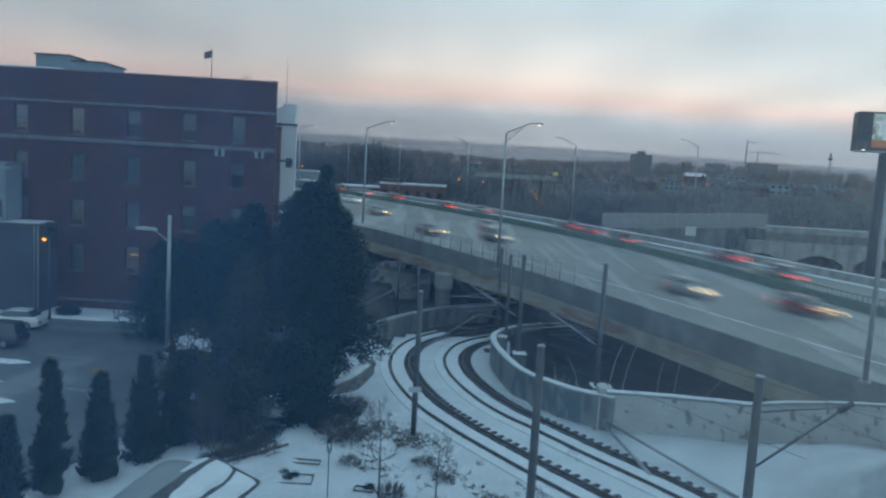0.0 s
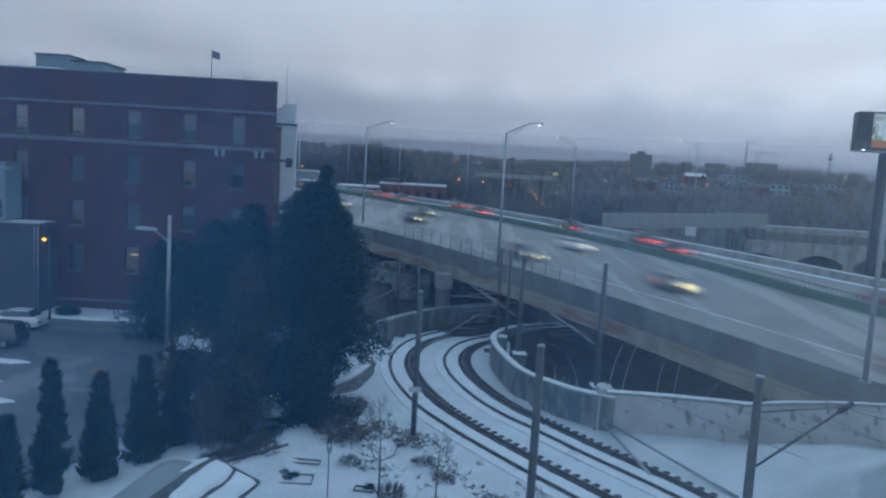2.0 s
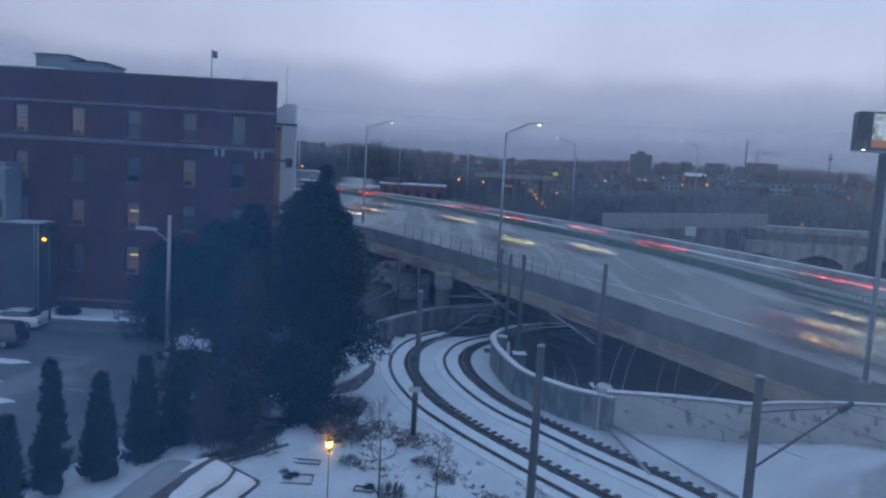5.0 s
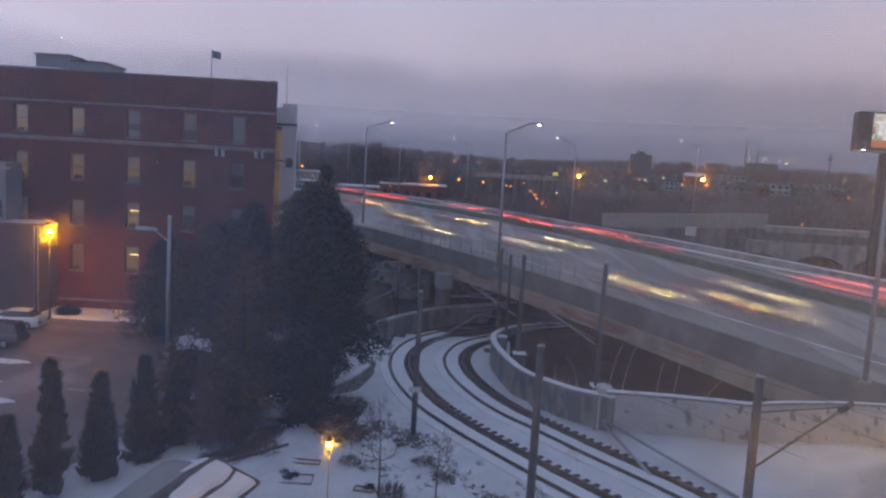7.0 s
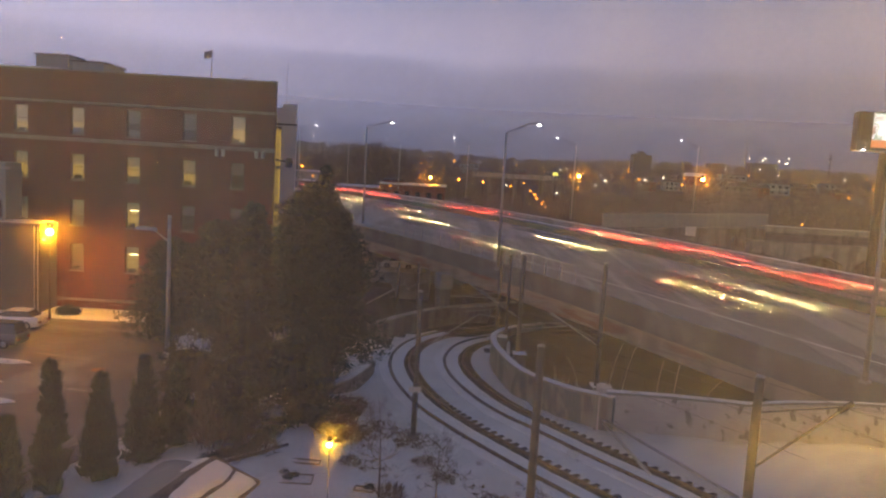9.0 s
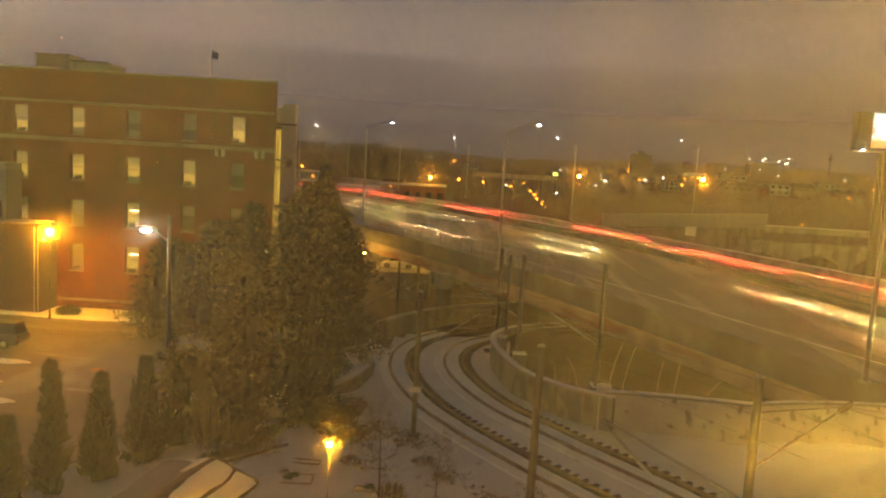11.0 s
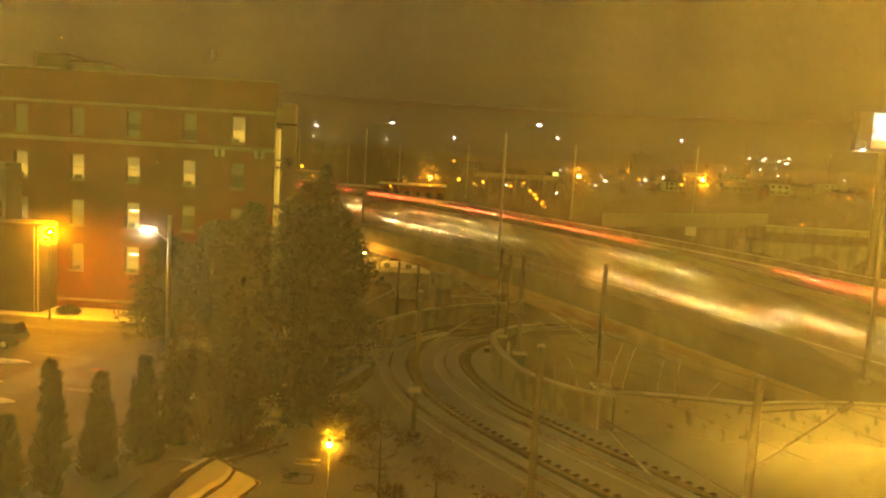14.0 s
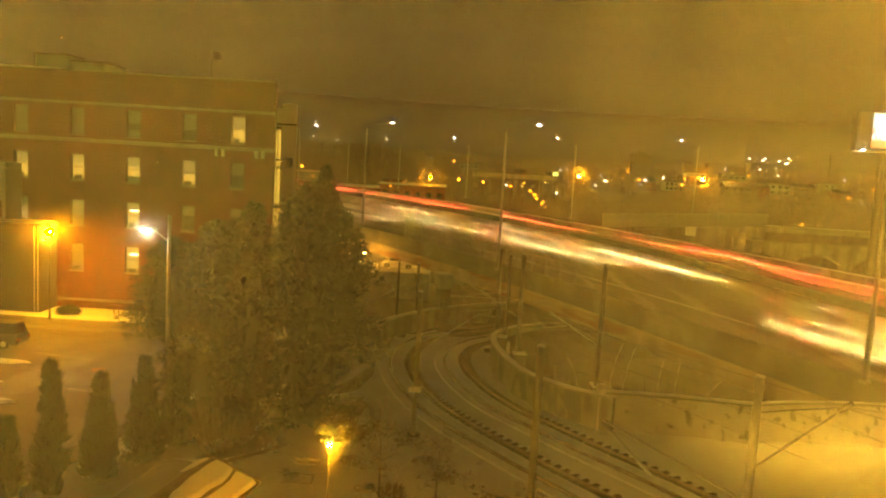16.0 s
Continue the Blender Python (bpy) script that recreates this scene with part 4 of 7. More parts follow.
def sash_window(parent, x, z, w, h, lit, blind, shade=None):
    """A sash window round (x, z), its sill at the bottom; lit: 0 dark, 1 dim, 2 bright; blind: the share that the blind covers."""
    win = new("window")
    win.parent, win.location = parent, (x, 0.14, z)
    bm = B()
    for a, b in (((-w / 2, 0, 0), (-w / 2 + 0.07, 0.1, h)), ((w / 2 - 0.07, 0, 0), (w / 2, 0.1, h)), ((-w / 2, 0, h - 0.08), (w / 2, 0.1, h)), ((-w / 2, 0, 0), (w / 2, 0.1, 0.08)), ((-w / 2, -0.01, h / 2 - 0.035), (w / 2, 0.08, h / 2 + 0.035))):
        box(bm, a, b)
    part("frame", bm, FRAMEP, win)
    for z0, z1, y in ((0.08, h / 2 - 0.03, 0.05), (h / 2 + 0.03, h - 0.08, 0.03)):
        bm = B()
        box(bm, (-w / 2 + 0.07, y, z0), (w / 2 - 0.07, y + 0.01, z1))
        pane = part("pane", bm, CLEAR, win)
        pane.visible_shadow = False
    bm = B()
    box(bm, (-w / 2 + 0.06, 0.14, h * (1 - blind)), (w / 2 - 0.06, 0.16, h - 0.05))
    part("blind", bm, BLINDLIT if lit == 2 else BLIND, win)
    bm = B()
    box(bm, (-w / 2 - 0.1, -0.2, -0.11), (w / 2 + 0.1, 0.02, 0.0))
    part("sill", bm, SILL, win)
    if shade:
        bm = B()
        box(bm, (-w / 2 + 0.02, 0, -h - 0.02), (w / 2 - 0.02, 0.012, 0.0))
        blocker = part("light_blocker", bm, BLIND, win, "plain dark sheet added to shut off the room's light")
        up, down = at(0, 0.122, h * 2 + 0.03), at(0, 0.122, h - 0.01)
        BLOCKERS.append((blocker, *((up, down) if shade[1] > 0 else (down, up)), shade[0]))
    bm = B()
    box(bm, (-w / 2 - 0.25, 0.75, -0.3), (w / 2 + 0.25, 0.8, h + 0.3))
    part("room", bm, (ROOMDARK, ROOMDIM, ROOMLIT)[lit], win, ("dark room", "dim room", "lit yellow room")[lit])
    if lit:
        bm = B()
        box(bm, (-w / 2, 0.5, 0.0), (-w / 2 + 0.3 + 0.3 * abs(math.sin(x + z)), 0.7, h * (0.08 + 0.1 * abs(math.sin(x * 2 + z)))))
        box(bm, (w / 2 - 0.2, 0.5, 0.0), (w / 2, 0.7, h * (0.1 + 0.2 * abs(math.cos(x * 3 + z)))))
        part("furniture", bm, ROOMDARK, win)
    if lit == 2:
        bm = B()
        tube(bm, (-w * 0.42, 0.6, h * 0.66), (w * 0.42, 0.6, h * 0.66), 0.035, n=8)
        part("lamp_tube", bm, TUBELAMP, win, "glowing fluorescent tube")


def thin_glass():
    m = bpy.data.materials.new("window_glass")
    m.use_nodes = True
    nt = m.node_tree
    nt.nodes.remove(nt.nodes["Principled BSDF"])
    t, g = nt.nodes.new("ShaderNodeBsdfTransparent"), nt.nodes.new("ShaderNodeBsdfGlossy")
    g.inputs["Roughness"].default_value = 0.03
    fr = nt.nodes.new("ShaderNodeFresnel")
    fr.inputs["IOR"].default_value = 1.45
    mx = nt.nodes.new("ShaderNodeMixShader")
    nt.links.new(fr.outputs[0], mx.inputs[0])
    nt.links.new(t.outputs[0], mx.inputs[1])
    nt.links.new(g.outputs[0], mx.inputs[2])
    nt.links.new(mx.outputs[0], nt.nodes["Material Output"].inputs["Surface"])
    return m


CLEAR = thin_glass()
# light through the blind is put in as a glow of its own
BLINDLIT = glow("glowing_blind", (1.0, 0.62, 0.14), 0.0042, (0.14, 0.165, 0.16))
BX0, BX1, BY = -62.0, -14.75, 63.0


def make_brick_building():
    b = thing("brick_building", at(0, BY, 0), "five-storey dark red brick building with stone bands, some windows lit", "building")
    cols = (-55.4, -50.6, -45.8, -41.1, -36.3, -31.5, -26.75, -22.0, -17.85)
    rows = ((15.2, 2.25), (11.35, 2.2), (7.45, 2.2), (3.55, 2.3))
    # how each window of the four columns nearest to the corner looks, floor by floor
    lit = {(0, 4): 2, (0, 5): 2, (0, 6): 0, (0, 7): 0, (0, 8): 2, (1, 4): 2, (1, 5): 2, (1, 6): 2, (1, 7): 2, (1, 8): 0, (2, 4): 1, (2, 5): 2, (2, 6): 2, (2, 7): 0, (3, 5): 1, (3, 6): 2}
    blind = {(0, 4): 0.62, (0, 5): 0.55, (0, 6): 0.5, (0, 7): 0.62, (0, 8): 0.48, (1, 4): 0.45, (1, 5): 0.4, (1, 6): 0.4, (1, 7): 0.55, (1, 8): 0.5, (2, 5): 0.62, (2, 6): 0.3, (3, 5): 0.8, (3, 6): 0.25}
    ops = [(x - 0.58, z, x + 0.58, z + h) for z, h in rows for x in cols]
    bm = wall_with_openings(B(), BX0, BX1, -0.5, 20.4, 0.4, ops)
    part("wall", bm, BRICK, b, "dark red brick front wall")
    for x0, x1, y0, y1 in ((BX0, BX0 + 0.4, 0.4, 24), (BX0 + 0.4, -22.6, 23.6, 24)):
        bm = B()
        box(bm, (x0, y0, -0.5), (x1, y1, 20.4))
        part("wall", bm, BRICK, b)
    # the end wall runs back at an acute corner
    bm = B()
    sweep(bm, [[(x - 0.45, y, -0.5), (x, y, -0.5), (x, y, 20.4), (x - 0.45, y, 20.4)] for x, y in ((BX1, 0.4), (-22.2, 24))])
    part("wall", bm, BRICK, b)
    bm = B()
    sweep(bm, [[(BX0 + 0.4, y, 19.4), (x, y, 19.4), (x, y, 19.7), (BX0 + 0.4, y, 19.7)] for x, y in ((BX1 - 0.5, 0.4), (-22.7, 23.6))])
    part("roof", bm, ROOFING, b, "dark flat roof with snow")
    bm = B()
    box(bm, (BX0 - 0.05, -0.08, 20.4), (BX1 + 0.05, 0.5, 20.52), 0.02)
    part("coping", bm, SILL, b)
    for z, h, d in ((17.72, 0.22, 0.1), (14.55, 0.34, 0.16), (0.9, 0.2, 0.06)):
        bm = B()
        box(bm, (BX0, -d, z), (BX1 + 0.03, 0.0, z + h), 0.02)
        part("stone_band", bm, STONE, b, "pale stone band")
    for ri, (z, h) in enumerate(rows):
        for ci, x in enumerate(cols):
            sash_window(b, x, z, 1.16, h, lit.get((ri, ci), 0), blind.get((ri, ci), 0.4), ROOM_SWITCHES.get((ri, ci)))
    for x in (-19.6, -19.05, -16.25, -15.7):
        bm = B()
        box(bm, (x - 0.12, -0.36, 14.0), (x + 0.12, -0.05, 14.6), 0.03)
        part("floodlight", bm, STEEL, b, "small grey wall floodlight")
    bm = B()
    bent(bm, [(BX1 + 0.0, 0.3, 14.0), (BX1 + 1.0, 0.0, 13.9), (BX1 + 1.6, 0.0, 13.8)], 0.09)
    box(bm, (BX1 + 1.0, -0.2, 13.4), (BX1 + 1.5, 0.3, 14.2), 0.05)
    part("camera_bracket", bm, DARKSTEEL, b, "dark bracket with a box at the corner")
    # roof houses
    for x0, x1, y0, y1, z in ((-40.6, -37.4, 10, 13.1, 22.85), (-35.5, -32.6, 7, 11.5, 22.0)):
        bm = B()
        box(bm, (x0, y0, 19.7), (x1, y1, z), 0.05)
        h = part("roof_house", bm, SIDING, b, "grey metal plant room on the roof")
        bm = B()
        box(bm, (x0 - 0.15, y0 - 0.15, z), (x1 + 0.15, y1 + 0.15, z + 0.12))
        part("cap", bm, ROOFING, h)
    bm = B()
    box(bm, (-60, 3, 19.7), (-34.5, 6.5, 20.95), 0.1)
    part("roof_snow", bm, SNOW, b, "snow-covered raised roof edge")
    # masts
    for x, y, h in ((-20.9, 2.0, 23.2), (-18.1, 3.0, 21.3)):
        bm = B()
        tube(bm, (x, y, 19.7), (x, y, h), 0.04, 0.03, 8)
        if h < 22:
            for k in (-0.35, 0.35):
                tube(bm, (x + k, y, 20.95), (x + k, y, 21.5), 0.02, n=5)
            tube(bm, (x - 0.4, y, 21.0), (x + 0.4, y, 21.0), 0.025, n=5)
        part("mast", bm, POLE, b)
    flag = part("flag", flag_mesh(), None)
    flag.matrix_basis = at(-20.86, 65.0, 22.75)
    tagged(flag, "small dark flag on the roof mast", "flag")
    # glazed stair tower behind the corner
    t = thing("stair_tower", at(0, 72, 0), "white stair tower with a tall lit window strip", "building")
    bm = wall_with_openings(B(), -22, -14.8, -0.5, 17.4, 0.3, [(-16.95, 2, -16.25, 17.2)])
    part("wall", bm, WHITE, t, "white clad wall")
    bm = B()
    sweep(bm, [[(x - 0.3, y, -0.5), (x, y, -0.5), (x, y, 17.4), (x - 0.3, y, 17.4)] for x, y in ((-14.8, 0.3), (-17.2, 9))])
    part("wall", bm, WHITE, t)
    bm = B()
    box(bm, (-16.2, 0.05, 17.5), (-14.95, 0.9, 19.4))
    box(bm, (-22, 0.05, 17.5), (-16.2, 5, 19.0))
    part("roof_house", bm, WHITE, t)
    bm = B()
    box(bm, (-22, -0.1, 17.35), (-14.7, 0.2, 17.5))
    part("coping", bm, DARKSTEEL, t)
    for k in range(4):
        z = 2 + k * 3.8
        bm = B()
        box(bm, (-17.2, 0.9, z), (-16.1, 0.95, z + 3.5))
        part("glowing_landing", bm, ROOMLIT, t, "lit yellow stair landing")
        bm = B()
        box(bm, (-16.95, 0.1, z + 3.5), (-16.25, 0.2, z + 3.8))
        box(bm, (-16.64, 0.1, z), (-16.57, 0.18, z + 3.5))
        box(bm, (-16.95, 0.1, z + 1.1), (-16.25, 0.16, z + 1.17))
        part("mullion", bm, FRAMEP, t)
    bm = B()
    tube(bm, (-16.3, 2, 19.0), (-16.3, 2, 24.2), 0.03, 0.015, 6)
    part("aerial", bm, POLE, t)


def flag_mesh():
    bm = B()
    secs = []
    for i in range(9):
        x = 0.09 * i
        y = 0.06 * math.sin(i * 0.9)
        z = -0.03 * i * 0.6
        secs.append([(x, y - 0.004, z - 0.3), (x, y + 0.004, z - 0.3), (x, y + 0.004, z + 0.3), (x, y - 0.004, z + 0.3)])
    sweep(bm, secs)
    return mesh_of("flag", bm, CLOTH)


def make_low_wing():
    b = thing("low_wing", at(0, 60.2, 0), "low slate-grey annex with a snowy flat roof", "building")
    bm = B()
    box(bm, (-60, 0, -0.5), (-33.2, 2.75, 7.5))
    part("wall", bm, SLATE, b)
    bm = B()
    box(bm, (-60, -0.1, 7.5), (-33.1, 2.75, 7.62))
    part("coping", bm, SILL, b)
    bm = B()
    box(bm, (-60, 0.15, 7.624), (-33.4, 2.7, 7.7), 0.03)
    part("roof_snow", bm, SNOW_CLEAN, b)
    bm = B()
    for x in (-33.6, -33.3):
        tube(bm, (x, -0.06, 0.3), (x, -0.06, 7.4), 0.045, n=8)
    part("downpipe", bm, STEEL, b)
    g = thing("grey_annex", at(0, 60.6, 7.8), "grey sided rooftop annex with a lamp", "building")
    bm = B()
    box(bm, (-60, 0, 0), (-36.2, 2.3, 4.6))
    part("wall", bm, SIDING, g)
    bm = B()
    box(bm, (-60, -0.15, 4.6), (-36.05, 2.3, 4.7))
    part("coping", bm, SIDING, g)
    bm = B()
    box(bm, (-37.3, -0.05, 0.2), (-36.5, 0.0, 1.6))
    part("door", bm, FRAMEP, g)
    bm = B()
    box(bm, (-36.3, -0.9, 4.2), (-35.3, -0.5, 4.35), 0.03)
    part("lamp_head", bm, STEEL, g, "pale unlit lamp head")


# ---- lamps of the yard ----
def globe(bm, c, r, n=12):
    bmesh.ops.create_uvsphere(bm, u_segments=n, v_segments=n // 2, radius=r, matrix=Matrix.Translation(c))
    return bm


def post_lamp(x, y, z0, h, label, power, lens=0.2):
    p = thing("post_lamp", at(x, y, z0), label, "lamp post", "sodium post lamps")
    bm = B()
    tube(bm, (0, 0, 0), (0, 0, h - 0.25), 0.26 * lens, 0.2 * lens, 10)
    tube(bm, (0, 0, 0), (0, 0, 0.5), 0.48 * lens, 0.36 * lens, 10)
    part("post", bm, POLE, p)
    bm = B()
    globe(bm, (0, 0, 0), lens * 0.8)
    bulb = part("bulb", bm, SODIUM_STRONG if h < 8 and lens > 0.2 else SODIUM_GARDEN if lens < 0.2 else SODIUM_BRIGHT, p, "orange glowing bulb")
    # an added opaque hood hides the bulb until it is let down to switch on
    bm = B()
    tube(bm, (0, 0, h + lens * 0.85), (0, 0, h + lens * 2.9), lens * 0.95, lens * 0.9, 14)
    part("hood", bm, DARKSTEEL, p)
    bm = B()
    for k in range(4):
        a = math.pi / 4 + math.pi / 2 * k
        tube(bm, (lens * math.cos(a), lens * math.sin(a), h - 0.25), (lens * 0.92 * math.cos(a), lens * 0.92 * math.sin(a), h + lens * 1.2), 0.012, n=5)
    tube(bm, (0, 0, h - 0.3), (0, 0, h - lens * 0.85), lens * 0.3, lens * 0.2, 12)
    part("cage", bm, DARKSTEEL, p)
    if lens == 0.27:
        # added shield that keeps the bulb's light off the walls
        bm = B()
        ring = [(0.36 * math.cos(a), 0.36 * math.sin(a)) for a in [radians(-5 + 245 * k / 14) for k in range(15)]]
        # it hangs lower towards the annex
        hems = [h - 0.06 - 0.5 * min(1, max(0, (k - 6) / 4)) for k in range(15)]
        sweep(bm, [[(x, y, hem), (x * 1.04, y * 1.04, hem), (x * 1.04, y * 1.04, h + 0.3), (x, y, h + 0.3)] for (x, y), hem in zip(ring, hems)])
        part("shield", bm, POLE, p, "dark curved shield added behind the bulb to block its light")
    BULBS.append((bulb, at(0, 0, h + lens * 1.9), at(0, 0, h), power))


def make_yard_lamps():
    post_lamp(-31.06, 57.80, 0.25, 7.05, "dark post lamp with an orange globe by the brick wall", 6.8, 0.27)
    post_lamp(-3.3, 23.0, 0.0, 4.95, "thin dark post lamp with an orange globe in the garden", 3.9, 0.09)
    for x, y, z, lens in ((-5.4, 240, 11.2, 0.34), (38.4, 216, 14.2, 0.36), (61.3, 178, 15.2, 0.36), (-14.2, 236, 8.3, 0.26)):
        post_lamp(x, y, -3.0, z + 3.0, "tall street lamp beyond the highway with an orange bulb", 6.2 + 0.01 * abs(x), lens)
    w = thing("wall_lamp", at(-33.05, 60.9, 6.35), "small orange wall lamp on the brick annex", "wall lamp")
    bm = B()
    box(bm, (-0.1, -0.2, -0.12), (0.1, 0.14, 0.2), 0.02)
    part("housing", bm, DARKSTEEL, w)
    bm = B()
    globe(bm, (0, -0.24, 0), 0.15)
    part("globe", bm, SODIUM, w, "orange glowing globe")
    # tall steel pole with one arm
    p = thing("car_park_lamp", at(-17.2, 46.0, 0.25), "tall pale steel car park pole with one lamp arm", "street lamp")
    bm = B()
    tube(bm, (0, 0, 0), (0, 0, 9.92), 0.14, 0.11, 12)
    part("pole", bm, STEEL, p)
    bm = B()
    bent(bm, [(0, 0, 8.2), (-0.5, 0, 8.6), (-0.85, 0, 8.86), (-1.2, 0, 8.98)], 0.045)
    part("arm", bm, STEEL, p)
    bm = B()
    sweep(bm, [[(x, -w, z), (x, w, z), (x, w * 0.6, z + h), (x, -w * 0.6, z + h)] for x, w, z, h in ((-0.75, 0.07, 8.92, 0.1), (-1.05, 0.2, 8.92, 0.18), (-1.75, 0.22, 8.92, 0.2), (-2.1, 0.12, 8.95, 0.1))])
    head = part("head", bm, STEEL, p)
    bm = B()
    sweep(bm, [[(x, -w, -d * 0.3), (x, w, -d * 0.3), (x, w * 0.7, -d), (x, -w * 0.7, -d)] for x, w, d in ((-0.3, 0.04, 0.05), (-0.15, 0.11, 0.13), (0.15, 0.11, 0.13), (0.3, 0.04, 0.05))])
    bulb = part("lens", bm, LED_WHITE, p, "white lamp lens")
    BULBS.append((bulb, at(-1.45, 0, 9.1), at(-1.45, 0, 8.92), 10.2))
    bm = B()
    box(bm, (-0.16, -0.2, 0.5), (0.16, -0.1, 1.2))
    part("meter_box", bm, SIGNBACK, p)


def make_under_bridge():
    """Wall and lamps of the street under the bridge."""
    w = thing("bridge_abutment", at(-9, 100, -3, 0), "stained concrete abutment wall under the bridge", "wall", kind="structure")
    bm = B()
    box(bm, (-9, 0, 0), (12, 1, 8.2))
    part("face", bm, CONCRETE, w)
    for k in range(6):
        bm = B()
        box(bm, (-8 + k * 3.4, -0.25, 0), (-7.4 + k * 3.4, 0, 8.0), 0.03)
        part("rib", bm, CONC_DARK, w)
    for x, y, z in ((-8.2, 95.5, 4.0), (-3.0, 91.0, 4.0), (-9.4, 88.0, 3.4)):
        p = thing("soffit_lamp", at(x, y, z), "orange lamp on a hanger under the bridge deck", "lamp", "lamps under the bridge")
        bm = B()
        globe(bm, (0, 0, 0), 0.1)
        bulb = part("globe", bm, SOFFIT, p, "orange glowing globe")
        # opaque hood added to hide the globe until it comes on
        bm = B()
        tube(bm, (0, 0, 0.24), (0, 0, 0.7), 0.21, 0.19, 14)
        part("hood", bm, DARKSTEEL, p)
        bm = B()
        tube(bm, (0, 0, 0.7), (0, 0, 4.4 - z + 0.6), 0.04, n=6)
        part("hanger", bm, DARKSTEEL, p)
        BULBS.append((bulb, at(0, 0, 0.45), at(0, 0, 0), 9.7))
    st = thing("raised_street", Matrix(), "raised concrete street edge under the bridge", "street", kind="structure")
    bm = B()
    box(bm, (-11, 86.8, -4), (-1.4, 99.9, 1.55), 0.05)
    part("bank", bm, CONCRETE, st)
    bm = B()
    for k in range(9):
        tube(bm, (-10.6 + k * 1.1, 87.0, 1.55), (-10.6 + k * 1.1, 87.0, 2.5), 0.03, n=6)
    for z in (2.0, 2.5):
        tube(bm, (-10.6, 87.0, z), (-1.8, 87.0, z), 0.03, n=6)
    part("railing", bm, STEEL, st)
    van = car(2, 0.28, "white tall car parked under the bridge", "parked cars")
    van.matrix_basis = at(-5.3, 90.5, 1.554, 172)
    for ch in van.children:
        if ch.name.startswith(("headlight", "tail_light")):
            ch.data.materials[0] = LENS_OFF
    for x, y, z in ((-7.6, 80.0, -0.9), (-6.2, 78.0, -1.8), (-5.2, 88.0, 3.0)):
        p = thing("bollard_lamp", at(x, y, -3.2), "small orange street lamp under the bridge", "lamp", "lamps under the bridge")
        bm = B()
        tube(bm, (0, 0, 0), (0, 0, z + 3.2), 0.06, n=8)
        part("post", bm, DARKSTEEL, p)
        bm = B()
        globe(bm, (0, 0, z + 3.3), 0.16)
        part("globe", bm, FARLAMP_NEAR, p)


# ---- light rail ----
def make_tracks():
    prof = [(-0.07, 0.0), (-0.07, 0.02), (-0.015, 0.04), (-0.015, 0.11), (-0.037, 0.12), (-0.037, 0.155), (0.037, 0.155), (0.037, 0.12), (0.015, 0.11), (0.015, 0.04), (0.07, 0.02), (0.07, 0.0)]
    bm = B()
    box(bm, (-1.25, -0.12, -0.12), (1.36, 0.12, 0.06), 0.0)
    tie = mesh_of("tie", bm, TIE)
    bm = B()
    r = random.Random(3)
    for side, off in (("a", -2.1), ("b", 2.1)):
        tr = thing("railway_track", Matrix(), "curving light rail track with rusty rails half buried in snow", "track", "light rail tracks", "structure")
        line = rail_line(off, 0.62)
        for q in (-0.7175, 0.7175):
            bm = B()
            secs = []
            for p, h in rail_line(off, 0.9):
                nrm = Vector((h.y, -h.x, 0))
                secs.append([p + nrm * (q + dx) + Vector((0, 0, dz + 0.06)) for dx, dz in prof])
            sweep(bm, secs)
            part("rail", bm, RAIL, tr)
        for i, (p, h) in enumerate(line):
            ob = part("tie", tie, None, tr)
            ob.matrix_basis = at(p.x, p.y, p.z + 0.015, math.degrees(math.atan2(h.y, h.x)) - 90 + r.uniform(-1.5, 1.5))
        # snow lies between the rails and hides the left ends of the ties
        for lo, hi, z in ((-0.62, 0.38, 0.105), (-1.5, -0.80, 0.10)):
            bm = B()
            secs = []
            for p, h in rail_line(off, 0.5):
                if p.y > 69.5:
                    break
                nrm = Vector((h.y, -h.x, 0))
                k = 0.07 * noise.noise(p * 1.7)
                secs.append([p + nrm * a + Vector((0, 0, b)) for a, b in ((lo, 0.0), (lo + 0.04, z - 0.02), ((lo + hi) / 2, z), (hi - 0.05 + k, z - 0.02), (hi + k, 0.0))])
            sweep(bm, secs)
            part("snow_strip", bm, SNOW_CLEAN, tr)
        # bare ballast along the right rail
        bm = B()
        secs = []
        for p, h in rail_line(off, 0.5):
            nrm = Vector((h.y, -h.x, 0))
            k = 0.1 * noise.noise(p * 2.1)
            secs.append([p + nrm * a + Vector((0, 0, b)) for a, b in ((0.45, 0.0), (0.5, 0.035), (0.76, 0.035), (0.8, 0.0))])
        sweep(bm, secs)
        part("ballast", bm, SOIL, tr, "dark bare ballast")


def catenary_pole(x, y, z, h, r=0.15, label="round weathered steel catenary pole in the snow"):
    p = thing("catenary_pole", at(x, y, z), label, "pole", "catenary poles")
    bm = B()
    tube(bm, (0, 0, 0), (0, 0, h), r, r * 0.86, 14)
    part("mast", bm, POLE, p)
    bm = B()
    tube(bm, (0, 0, h), (0, 0, h + 0.06), r * 0.95, r * 0.8, 14)
    part("cap", bm, STEEL, p)
    bm = B()
    box(bm, (-0.34, -0.34, -0.3), (0.34, 0.34, 0.14), 0.03)
    part("footing", bm, CONC_DARK, p)
    return p


STAY_A, STAY_B = (13.9, 31.9, 0.1), (10.5, 33.9, 0.1)


